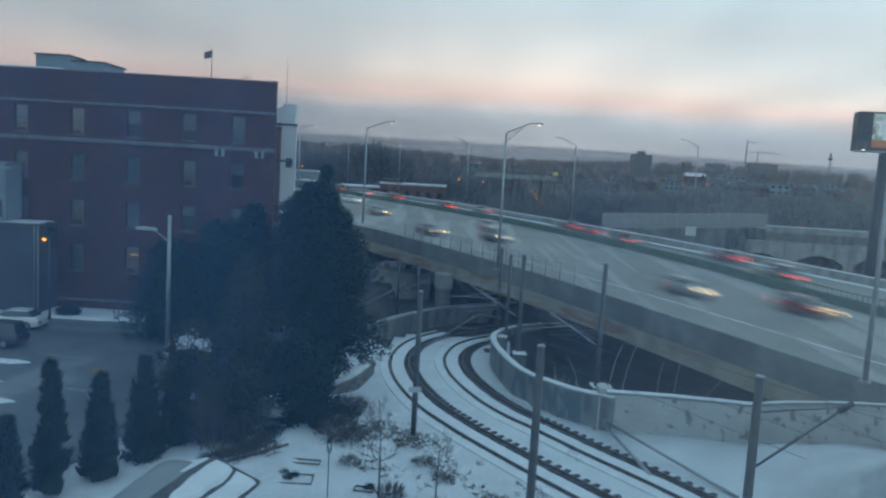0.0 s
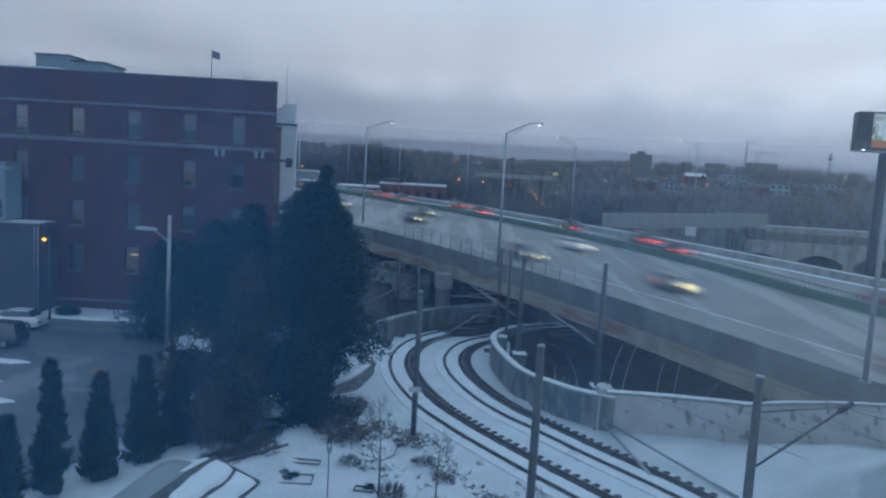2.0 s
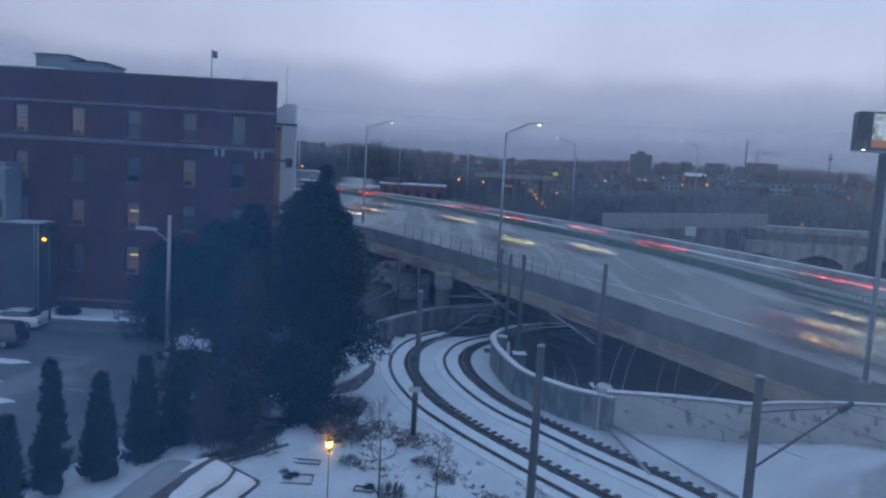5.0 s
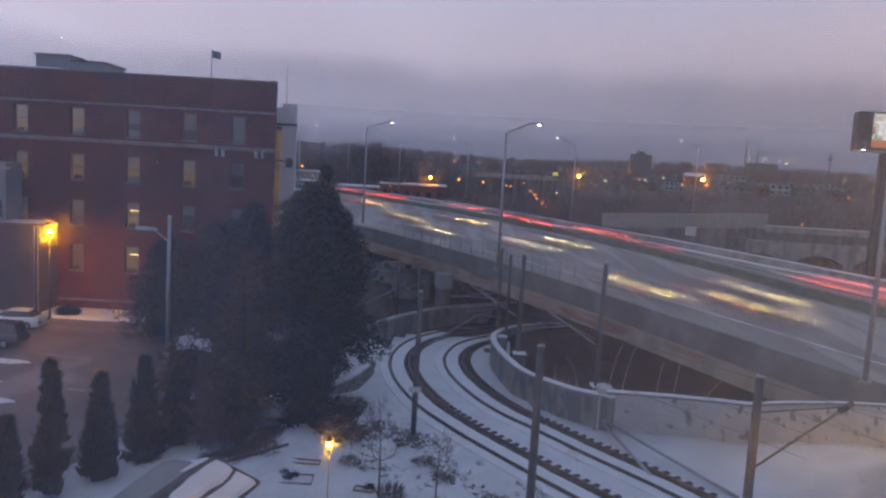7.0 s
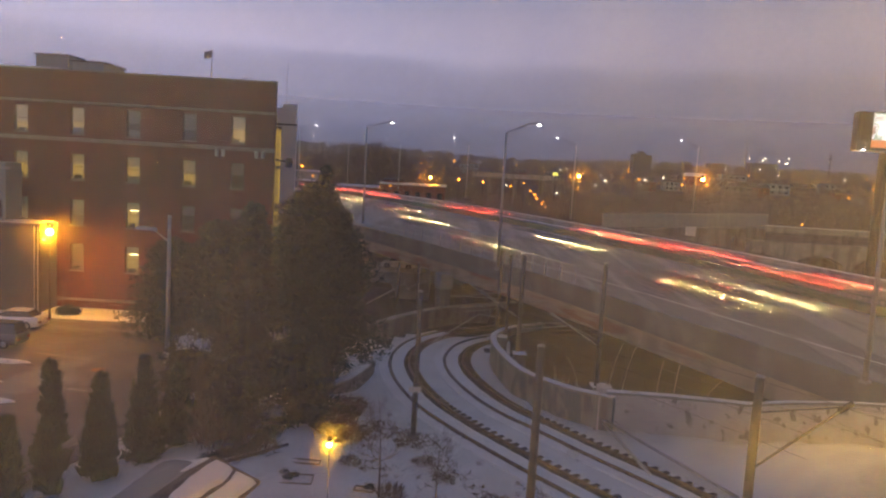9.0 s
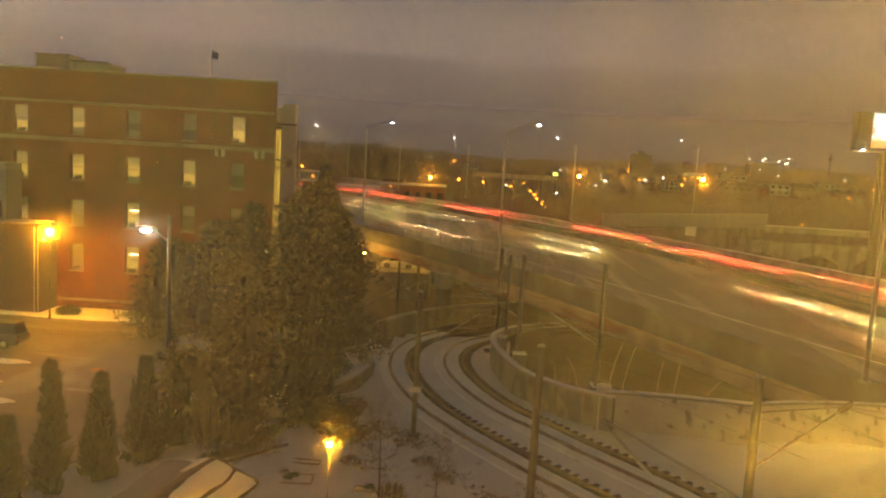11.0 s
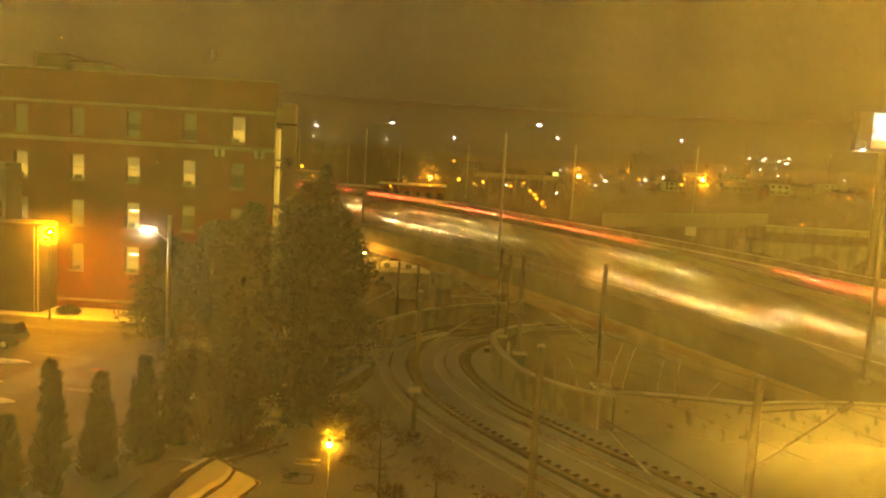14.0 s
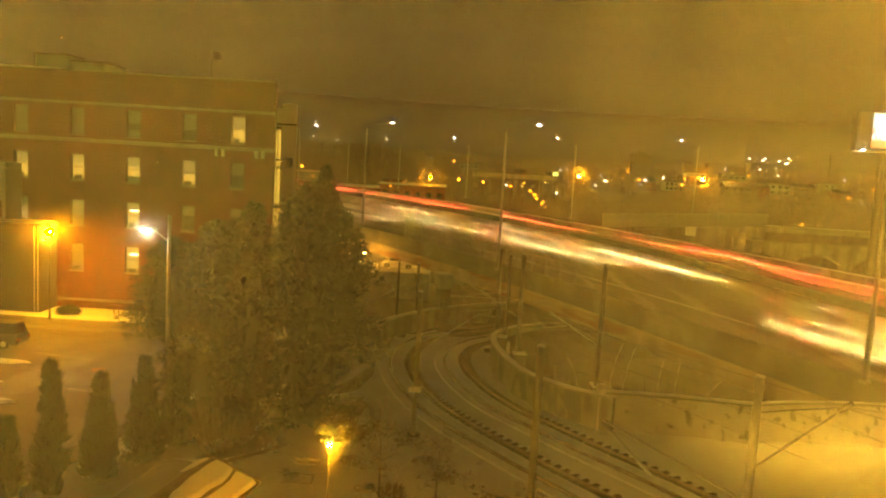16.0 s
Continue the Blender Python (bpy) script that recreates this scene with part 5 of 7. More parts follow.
def make_catenary():
    a = catenary_pole(-1.0, 37.3, 0.0, 7.7)
    bm = B()
    box(bm, (-0.35, -0.17, 2.45), (0.3, -0.14, 2.75), 0.01)
    part("sign", bm, SIGNBACK, a, "small pale sign plate")
    b = catenary_pole(3.85, 26.82, 0.0, 7.7, 0.17)
    c = catenary_pole(10.85, 24.15, 0.0, 7.7, 0.17)
    for nm, z0, z1, r in (("cantilever", 4.56, 6.85, 0.045), ("stay", 6.5, 6.85, 0.03)):
        bm = B()
        tube(bm, (0.1, 0, z0), (3.0, 0, z1), r, n=8)
        part(nm, bm, POLE, c)
    bm = B()
    tube(bm, (2.75, 0, 6.66), (3.2, 0, 7.0), 0.1, 0.1, 8)
    part("insulator", bm, DARKSTEEL, c)
    d = catenary_pole(9.7, 43.4, -0.3, 9.3, 0.16)
    e = catenary_pole(5.9, 53.0, -0.8, 9.0, 0.17)
    f = catenary_pole(5.6, 60.0, -1.1, 8.5, 0.14)
    g = catenary_pole(5.0, 62.0, -1.2, 8.9, 0.16)
    h = catenary_pole(-4.2, 72.0, -1.7, 6.4, 0.14)
    k = catenary_pole(-2.2, 70.0, -1.6, 6.6, 0.14)
    # struts and stays of the cantilevers, from end to end
    struts = (
        (d, (-3.08, 0.00, 6.20), (-0.24, 0.00, 4.40), 0.045),
        (d, (-3.14, 0.00, 6.09), (-0.30, 0.00, 4.74), 0.02),
        (e, (0.05, 0.00, 3.52), (3.45, 0.00, 3.97), 0.045),
        (e, (0.11, 0.00, 3.90), (3.22, 0.00, 4.21), 0.03),
        (e, (3.32, 0.00, 4.01), (1.91, 0.00, 4.09), 0.02),
        (g, (-2.53, 0.00, 5.66), (0.09, 0.00, 3.96), 0.045),
        (g, (-3.36, 0.00, 3.56), (0.08, 0.00, 4.00), 0.045),
        (g, (-2.86, 0.00, 3.24), (0.10, 0.00, 3.71), 0.03),
        (g, (-4.20, 0.00, 4.58), (-0.05, 0.00, 4.53), 0.03),
        (g, (-2.53, 0.00, 5.70), (-0.40, 0.00, 5.59), 0.03),
        (g, (-5.32, 0.00, 0.54), (-1.60, 0.00, 3.12), 0.06),
        (g, (-1.60, 0.00, 3.12), (0.35, 0.00, 2.89), 0.035),
        (f, (-2.25, 0.00, 5.40), (0.78, 0.00, 3.40), 0.05),
        (f, (-2.34, 0.00, 5.44), (0.07, 0.00, 5.54), 0.03),
        (f, (-4.63, 0.00, 4.70), (0.13, 0.00, 5.45), 0.025),
        (f, (-4.20, 0.00, 2.16), (-2.32, 0.00, 2.17), 0.03),
        (h, (-2.98, 0.00, 2.10), (0.66, 0.00, 4.35), 0.05),
        (h, (-2.21, 0.00, 2.54), (0.24, 0.00, 3.93), 0.03),
        (h, (-0.77, 0.00, 2.80), (0.33, 0.00, 3.26), 0.03),
        (k, (-1.25, 0.00, 3.80), (1.27, 0.00, 5.27), 0.05),
        (k, (-0.62, 0.00, 4.22), (1.29, 0.00, 4.94), 0.03),
        (k, (-1.46, 0.00, 3.51), (0.16, 0.00, 3.72), 0.025),
    )
    for q, p0, p1, r in struts:
        bm = B()
        tube(bm, p0, p1, r, n=6)
        part("cantilever" if r > 0.04 else "stay", bm, STEEL, q)
        if r > 0.04:
            bm = B()
            a0 = Vector(p1).lerp(Vector(p0), 0.08)
            tube(bm, a0, a0.lerp(Vector(p0), 0.14), r * 1.7, n=8)
            part("insulator", bm, CONCRETE, q)
    # stay cables from the wall pier, and a strut against the near pole
    g = thing("stay_cable", Matrix(), "thick grey stay cables from the wall pier down to the snow", "cable")
    for a, b2 in (((9.4, 39.6, 0.75), STAY_A), ((9.4, 39.6, 0.55), STAY_B)):
        bm = B()
        tube(bm, a, b2, 0.085, n=8)
        part("cable", bm, STEEL, g)
    w = thing("feeder_wire", Matrix(), "thin sagging feeder wires between the catenary poles", "wire", "overhead wires")
    for p0, p1, sag in (((13.85, 24.15, 6.85), (24, 26, 6.4), 0.3), ((13.85, 24.15, 6.8), (24, 26, 5.2), 0.3), ((13.6, 24.15, 6.3), (20, 20, 5.4), 0.3)):
        a, b2 = Vector(p0), Vector(p1)
        bm = B()
        pts = [a.lerp(b2, k / 10) - Vector((0, 0, sag * 4 * (k / 10) * (1 - k / 10))) for k in range(11)]
        bent(bm, pts, 0.012, 0.012, 4)
        part("wire", bm, WIRE, w)
    # contact and messenger wires over both tracks
    for off in (-2.1, 2.1):
        w = thing("overhead_wire", Matrix(), "thin copper contact wires over the light rail track", "wire", "overhead wires")
        line = [p for p, hh in rail_line(off, 6.0)]
        for up, nm in ((5.4, "contact_wire"), (6.2, "messenger_wire")):
            bm = B()
            for p, q in zip(line, line[1:]):
                tube(bm, p + Vector((0, 0, up)), q + Vector((0, 0, up)), 0.012, n=4, caps=False)
            part(nm, bm, WIRE, w)


def make_wall_strip(name, pts, height, thick, material, label, snow=True, zf=lambda x, y: track_z(y), group=""):
    """A free-standing wall along points, thick to its right, with a snow cap."""
    w = thing(name, Matrix(), label, "wall", group, "structure")
    fine = []
    ix, iy = [(i, p[0]) for i, p in enumerate(pts)], [(i, p[1]) for i, p in enumerate(pts)]
    n = (len(pts) - 1) * 6
    for k in range(n + 1):
        u = k / 6
        fine.append((Vector((cubic(ix, u), cubic(iy, u), 0)), u))
    secs, caps, snows = [], [], []
    for k, (p, u) in enumerate(fine):
        q0, q1 = fine[max(0, k - 1)][0], fine[min(n, k + 1)][0]
        d = (q1 - q0).normalized()
        r = Vector((d.y, -d.x, 0)) * thick
        z = zf(p.x, p.y)
        top = z + (height(u) if callable(height) else height)
        secs.append([p + Vector((0, 0, z - 0.6)), p + Vector((0, 0, top)), p + r + Vector((0, 0, top)), p + r + Vector((0, 0, -4.3))])
        e = r.normalized() * 0.06
        caps.append([p - e + Vector((0, 0, top)), p - e + Vector((0, 0, top + 0.12)), p + r + e + Vector((0, 0, top + 0.12)), p + r + e + Vector((0, 0, top))])
        j = 0.03 * noise.noise(p * 0.8)
        snows.append([p - e * 0.6 + Vector((0, 0, top + 0.122)), p + r * 0.2 + Vector((0, 0, top + 0.2 + j)), p + r * 0.8 + Vector((0, 0, top + 0.2 + j)), p + r + e * 0.6 + Vector((0, 0, top + 0.122))])
    part("face", sweep(B(), secs), material, w)
    part("coping", sweep(B(), caps), CONCRETE, w)
    if snow:
        part("snow_cap", sweep(B(), snows), SNOW_CLEAN, w, "strip of snow on the coping")
    return w


def make_walls():
    w = make_wall_strip("retaining_wall", CURVED_WALL, lambda u: 1.85, 0.4, PEELING, "curved concrete retaining wall, grey-green paint peeling, snow on its coping")
    for x, y in ((9.9, 43.6), (6.0, 52.6), (5.2, 59.6)):
        bm = B()
        box(bm, (x - 0.45, y - 0.45, -4.2), (x + 0.45, y + 0.45, track_z(y) + 1.7), 0.04)
        q = part("pilaster", bm, CONC_DARK, w)
        bm = B()
        box(bm, (x - 0.5, y - 0.5, track_z(y) + 1.7), (x + 0.5, y + 0.5, track_z(y) + 1.78), 0.035)
        part("snow_cap", bm, SNOW_CLEAN, q)
    make_wall_strip("white_wall", WHITE_WALL, lambda u: 2.12 if u < 2 else 2.12 - 0.16 * (u - 2), 0.35, WHITEWALL, "white painted concrete wall with peeling paint and patches", True, bank_z)
    bm = B()
    box(bm, (9.2, 40.2, -4), (10.0, 41.2, 2.35), 0.05)
    ob = part("wall_pier", bm, WHITEWALL)
    tagged(ob, "square concrete pier at the end of the white wall", "wall", kind="structure")
    make_wall_strip("abutment_wall", [(-6.6, 59.5), (-5.4, 63.5), (-3.4, 68.0), (-0.6, 72.4), (3.0, 75.6), (8, 79)], lambda u: 1.5 + 0.15 * u, 0.5, CONC_DARK, "grey concrete wall behind the curving tracks", False)
    make_wall_strip("stone_wall", [(-8.2, 40.5), (-6.0, 44.3), (-5.2, 47.6), (-4.85, 51)], lambda u: 0.9, 0.5, RUBBLE, "low rubble stone wall by the tracks with snow", True)


# ---- plants ----
def leaf_mesh(name, tips, material):
    """A mesh of narrow blades; tips: rows of base point, tip point, half width vector."""
    base, tip, wid = (np.array(a) for a in zip(*tips))
    n = len(base)
    v = np.empty((n * 3, 3))
    v[0::3], v[1::3], v[2::3] = base - wid, base + wid, tip
    me = bpy.data.meshes.new(name)
    me.from_pydata(v.tolist(), [], np.arange(n * 3).reshape(-1, 3).tolist())
    me.materials.append(material)
    return me


def evergreen(x, y, z, h, r, seed, needle, label, low=0.06, round_top=0.55, count=9000, lumps=0.35, name="evergreen_tree", bladed=0.34, spindle=False):
    rnd = np.random.RandomState(seed)
    t = thing(name, at(x, y, z), label, "tree", "evergreens")
    bm = B()
    tube(bm, (0, 0, -0.2), (0, 0, h * 0.93), 0.035 * h ** 0.9, 0.02, 8)
    part("trunk", bm, BARK, t)
    blades = []
    boughs = int(count / 45)
    limbs = B()
    for i in range(boughs):
        u = rnd.rand() ** 0.85
        zz = h * (low + (0.99 - low) * u)
        prof = r * (1 - u) ** round_top * ((0.55 + 0.45 * min(1, u / 0.3)) * 1.25 if spindle else 0.75 + 0.25 * min(1, u / 0.18))
        ang = rnd.rand() * 2 * math.pi
        lump = 1 - lumps + 2 * lumps * (0.5 + 0.5 * noise.noise(Vector((math.cos(ang) * 1.6, math.sin(ang) * 1.6, zz * 0.5 + seed * 7))))
        reach = prof * lump * (0.62 + 0.42 * rnd.rand()) + 0.08
        out = np.array([math.cos(ang), math.sin(ang), 0.0])
        droop = -0.12 * reach + 0.25 * u
        if i % 4 == 0 and h > 6:
            tube(limbs, (0, 0, zz - 0.15 * reach), tuple(out * reach * 0.9 + np.array([0, 0, zz + droop])), 0.03, 0.008, 4, False)
        for k in range(45):
            f = 0.35 + 0.65 * rnd.rand() ** 0.6
            c = out * reach * f + np.array([0, 0, zz + droop * f]) + rnd.normal(0, 0.13 * (0.4 + reach * 0.28), 3)
            c[2] = max(c[2], 0.02)
            d = out * 0.3 + rnd.normal(0, 0.3, 3) + np.array([0, 0, 0.9]) if spindle else out * 0.6 + rnd.normal(0, 0.55, 3) + np.array([0, 0, 0.25])
            d /= np.linalg.norm(d)
            L = bladed * (0.5 + 0.8 * rnd.rand())
            s = np.cross(d, rnd.normal(0, 1, 3))
            s /= np.linalg.norm(s) + 1e-6
            blades.append((c, c + d * L, s * L * 0.16))
    part("crown", leaf_mesh("crown", blades, needle), None, t)
    part("limbs", limbs, BARK, t)
    # the dense inner shade of the crown
    core = B()
    secs = []
    for k in range(13):
        u = k / 12 * 0.94
        w = r * (0.66 if spindle else 0.5) * (1 - u) ** round_top * ((0.55 + 0.45 * min(1, u / 0.3)) * 1.25 if spindle else 0.75 + 0.25 * min(1, u / 0.18)) + 0.02
        secs.append([(w * (1 + 0.25 * noise.noise(Vector((math.cos(a) * 2, math.sin(a) * 2, u * h + seed)))) * math.cos(a), w * math.sin(a), h * (low + (0.99 - low) * u)) for a in [2 * math.pi * j / 12 for j in range(12)]])
    part("inner_foliage", sweep(core, secs), needle, t)
    return t


def grow(bm, p, d, length, r, depth, rnd, spread=0.55):
    q = p + d * length
    tube(bm, p, q, r, r * 0.68, 5 if r > 0.02 else 3, False)
    if depth == 0:
        return
    for _ in range(rnd.choice((2, 3, 3))):
        nd = (d + Vector((rnd.uniform(-1, 1), rnd.uniform(-1, 1), rnd.uniform(-0.2, 0.7))) * spread).normalized()
        grow(bm, p.lerp(q, rnd.uniform(0.55, 1.0)), nd, length * rnd.uniform(0.6, 0.85), r * 0.62, depth - 1, rnd, spread)


def bare_tree(x, y, z, h, seed, label, depth=5, r=0.05, spread=0.6):
    t = thing("bare_tree", at(x, y, z), label, "tree", "bare trees")
    rnd = random.Random(seed)
    bm = B()
    tube(bm, (0, 0, -0.1), (0, 0, h * 0.28), r, r * 0.8, 8)
    part("trunk", bm, BARK, t)
    bm = B()
    lean = Vector((rnd.uniform(-0.06, 0.06), rnd.uniform(-0.06, 0.06), 0))
    leader = [Vector((0, 0, h * 0.27)) + lean * h * k * k / 64 + Vector((0, 0, h * 0.7 * k / 8)) for k in range(9)]
    bent(bm, leader, r * 0.8, 0.006, 5)
    for k in range(26):
        f = rnd.uniform(0.05, 0.95)
        p = leader[0].lerp(leader[-1], f)
        a = rnd.uniform(0, 6.283)
        d = Vector((math.cos(a), math.sin(a), rnd.uniform(0.5, 1.3))).normalized()
        grow(bm, p, d, h * 0.17 * (1.1 - f * 0.75), r * 0.32 * (1.2 - f), min(3, depth - 1), rnd, spread)
    part("crown", bm, TWIG, t)


def shrub(x, y, z, h, r, seed, label, material=None, count=700, name="shrub", upright=0.8):
    rnd = np.random.RandomState(seed)
    blades = []
    for i in range(count):
        a, q = rnd.rand() * 6.283, rnd.rand() ** 0.6
        c = np.array([math.cos(a) * r * q * 0.7, math.sin(a) * r * q * 0.7, rnd.rand() * h * 0.55 * (1 - 0.5 * q)])
        d = np.array([math.cos(a) * q, math.sin(a) * q, upright]) + rnd.normal(0, 0.35, 3)
        d /= np.linalg.norm(d)
        L = h * (0.18 + 0.35 * rnd.rand())
        s = np.cross(d, rnd.normal(0, 1, 3))
        s /= np.linalg.norm(s) + 1e-6
        blades.append((c, c + d * L, s * 0.009 * (1 + h)))
    ob = part(name, leaf_mesh(name, blades, material or TWIG), None)
    ob.matrix_basis = at(x, y, z)
    tagged(ob, label, "shrub", "shrubs")


def make_trees():
    dark = "large dark evergreen tree beside the snowy bank"
    evergreen(-7.45, 43.2, 0.1, 12.55, 4.15, 1, NEEDLE, "large dark evergreen tree with a broad top beside the bank", 0.2, 0.42, 40000, 0.6)
    evergreen(-8.6, 52.4, -0.2, 13.9, 1.9, 16, NEEDLE, "slender dark evergreen tree behind a broader one", 0.1, 0.75, 9000)
    evergreen(-11.3, 43.6, 0.2, 11.0, 2.5, 2, NEEDLE, dark + ", tall and narrow", 0.05, 0.5, 14000)
    evergreen(-15.0, 49.4, 0.2, 9.3, 4.5, 3, NEEDLE, "broad dark evergreen tree beside the car park", 0.05, 0.42, 18000)
    evergreen(-19.9, 54.6, 0.25, 7.3, 4.4, 4, NEEDLE, "rounded dark evergreen tree beside the car park", 0.05, 0.4, 13000)
    evergreen(-10.2, 39.5, 0.2, 8.6, 2.8, 5, NEEDLE2, "brownish evergreen tree among darker ones", 0.05, 0.5, 11000)
    shrub(-30.5, 59.6, 0.3, 1.3, 1.0, 200, "dark round shrub by the brick wall", NEEDLE, 1500)
    evergreen(-7.4, 46.0, 0.0, 6.0, 1.8, 6, NEEDLE, "low dark evergreen by the stone wall", 0.04, 0.45, 8000)
    evergreen(-7.3, 38.6, 0.1, 4.6, 2.6, 7, NEEDLE, "low dark evergreen over the snowy bank", 0.02, 0.4, 8000)
    evergreen(-12.2, 36.3, 0.2, 5.2, 2.2, 8, NEEDLE2, "low brownish evergreen over the snowy bank", 0.02, 0.4, 8000)
    evergreen(-9.8, 35.8, 0.1, 3.8, 1.9, 9, NEEDLE2, "low brownish evergreen over the snowy bank", 0.02, 0.4, 6000)
    arb = "slim dark arborvitae in the snow beside a rail fence"
    for x, y, h, r, s in ((-15.3, 28.6, 5.1, 0.68, 11), (-14.05, 30.2, 4.15, 0.85, 12), (-13.0, 32.2, 4.4, 0.95, 13), (-16.0, 26.7, 3.4, 0.62, 14), (-12.2, 34.2, 3.6, 1.0, 15)):
        evergreen(x, y, 0.1, h, r, s, HEDGE, arb, 0.0, 1.0, 9000, 0.6, "arborvitae", 0.3, True)
    for i, (x, y, h) in enumerate(((-11.3, 34.6, 3.4), (-10.4, 34.2, 3.0), (-12.1, 35.4, 3.8), (-9.6, 34.9, 2.4))):
        shrub(x, y, 0.1, h, 1.1, 300 + i, "tall bare brush with thin upright stems", TWIG, 260, "brush", 1.9)
    bare_tree(-2.1, 29.6, 0.0, 4.5, 21, "young bare tree in the snowy garden", 5, 0.05)
    bare_tree(0.3, 30.2, 0.0, 3.1, 22, "small bare sapling in the snow", 4, 0.035)
    bare_tree(-31.2, 60.0, 0.3, 2.6, 23, "small bare tree by the brick wall", 4, 0.04)
    bare_tree(-10.8, 33.4, 0.1, 4.0, 24, "bare bush on the snowy bank", 5, 0.04)
    bare_tree(-12.6, 34.4, 0.1, 4.4, 25, "bare bush on the snowy bank", 5, 0.04)
    tw = "low brown twiggy shrub poking through the snow"
    for i, (x, y, h, r) in enumerate(((-4.9, 37.4, 1.0, 1.6), (-5.9, 39.0, 1.2, 2.0), (-4.3, 36.2, 0.6, 1.2), (-1.6, 29.9, 0.9, 0.8), (0.5, 29.0, 0.6, 0.9), (1.3, 27.6, 0.7, 1.2), (2.2, 26.6, 0.7, 1.0), (-0.3, 33.8, 0.5, 0.8),
                                       (0.6, 32.0, 0.4, 0.7), (-3.8, 33.4, 0.5, 0.7), (-8.2, 33.7, 1.2, 1.3), (-9.3, 32.6, 1.0, 1.1), (-0.6, 25.6, 0.8, 1.2), (0.3, 24.4, 0.6, 1.1), (-5.0, 41.2, 1.0, 1.5), (-4.9, 40.0, 0.8, 1.2))):
        dense = i in (0, 1, 2, 14, 15)
        shrub(x, y, 0.02, h * 1.2, r, 40 + i, "dense dark low shrub on the snowy bank" if dense else tw, NEEDLE2 if dense and i % 2 else TWIG, 620 if dense else 330, "shrub", 0.5 if dense else 0.8)
    for i, (x, y) in enumerate(((-10.0, 32.5), (-9.5, 33.0), (-9.0, 33.5), (-8.6, 34.1), (-8.35, 34.9), (-8.2, 35.7), (-8.1, 36.5))):
        shrub(x, y, 0.0, 0.7, 0.85, 90 + i, "low dark evergreen ground cover on the snowy bank", NEEDLE, 1300)
    for i, (x, y) in enumerate(((-6.5, 31.65), (-6.05, 31.5), (-6.25, 31.15), (-2.6, 30.7))):
        shrub(x, y, 0.02, 0.42, 0.26, 70 + i, "small dark round shrub in the garden bed", NEEDLE, 320)


def make_litter():
    """Dead leaves and stalks that stick out of the thin snow beside the tracks."""
    rnd = np.random.RandomState(31)
    blades = []
    for x, y, rx, ry, n in ((0.6, 33.2, 1.6, 2.2, 260), (2.6, 30.0, 1.2, 1.6, 260), (-1.0, 36.6, 1.6, 1.2, 420), (-3.6, 37.6, 2.0, 2.0, 900), (1.2, 28.4, 1.4, 1.2, 420), (-4.9, 40.6, 1.2, 2.6, 700), (4.6, 31.6, 0.8, 1.6, 80), (-2.6, 33.0, 1.2, 1.0, 160), (7.2, 36.2, 0.5, 1.4, 50)):
        for i in range(n // 6):
            cx, cy = x + rnd.normal(0, rx * 0.5), y + rnd.normal(0, ry * 0.5)
            for k in range(6):
                c = np.array([cx + rnd.normal(0, 0.1), cy + rnd.normal(0, 0.1), track_z(cy) + 0.05])
                d = rnd.normal(0, 1, 3)
                d[2] = abs(d[2]) * 0.8
                d /= np.linalg.norm(d)
                s = np.cross(d, rnd.normal(0, 1, 3))
                s /= np.linalg.norm(s) + 1e-6
                blades.append((c, c + d * rnd.uniform(0.08, 0.3), s * 0.035))
    tagged(part("leaf_litter", leaf_mesh("leaf_litter", blades, TIMBER), None), "dark dead leaves and stalks in thin snow", "leaves", kind="stuff")


def make_pit_brush():
    """Bare brush and pale curved stems behind the walls, under the bridge."""
    for i, (x, y, h) in enumerate(((13.5, 45.5, 5.0), (17.0, 45.0, 4.6), (10.6, 48.5, 5.0), (20.0, 43.5, 4.4), (15, 50, 5.0), (9.0, 53.0, 4.6))):
        shrub(x, y, -4.0, h, 2.6, 120 + i, "bare brown brush under the bridge", STEM if i % 2 else TWIG, 200, "brush", 1.0)
    rnd = random.Random(17)
    for x, y, lean, top in ((10.8, 45.5, 0.25, 8.6), (11.7, 45.6, 0.3, 8.9), (13.9, 45.4, 0.12, 7.7), (15.05, 45.5, 0.12, 7.9), (16.6, 45.8, 0.6, 6.9), (9.6, 46.8, -0.3, 7.2)):
        bm = B()
        pts = [Vector((lean * (k / 8) ** 3 * 3.6, 0.2 * k / 8, top * k / 8 - 0.9 * (k / 8) ** 3)) for k in range(9)]
        bent(bm, pts, 0.035, 0.014, 6)
        ob = part("bare_sapling", bm, STEM)
        ob.matrix_basis = at(x, y, -4.0)
        tagged(ob, "pale bare arching sapling under the bridge", "sapling", "bare saplings")


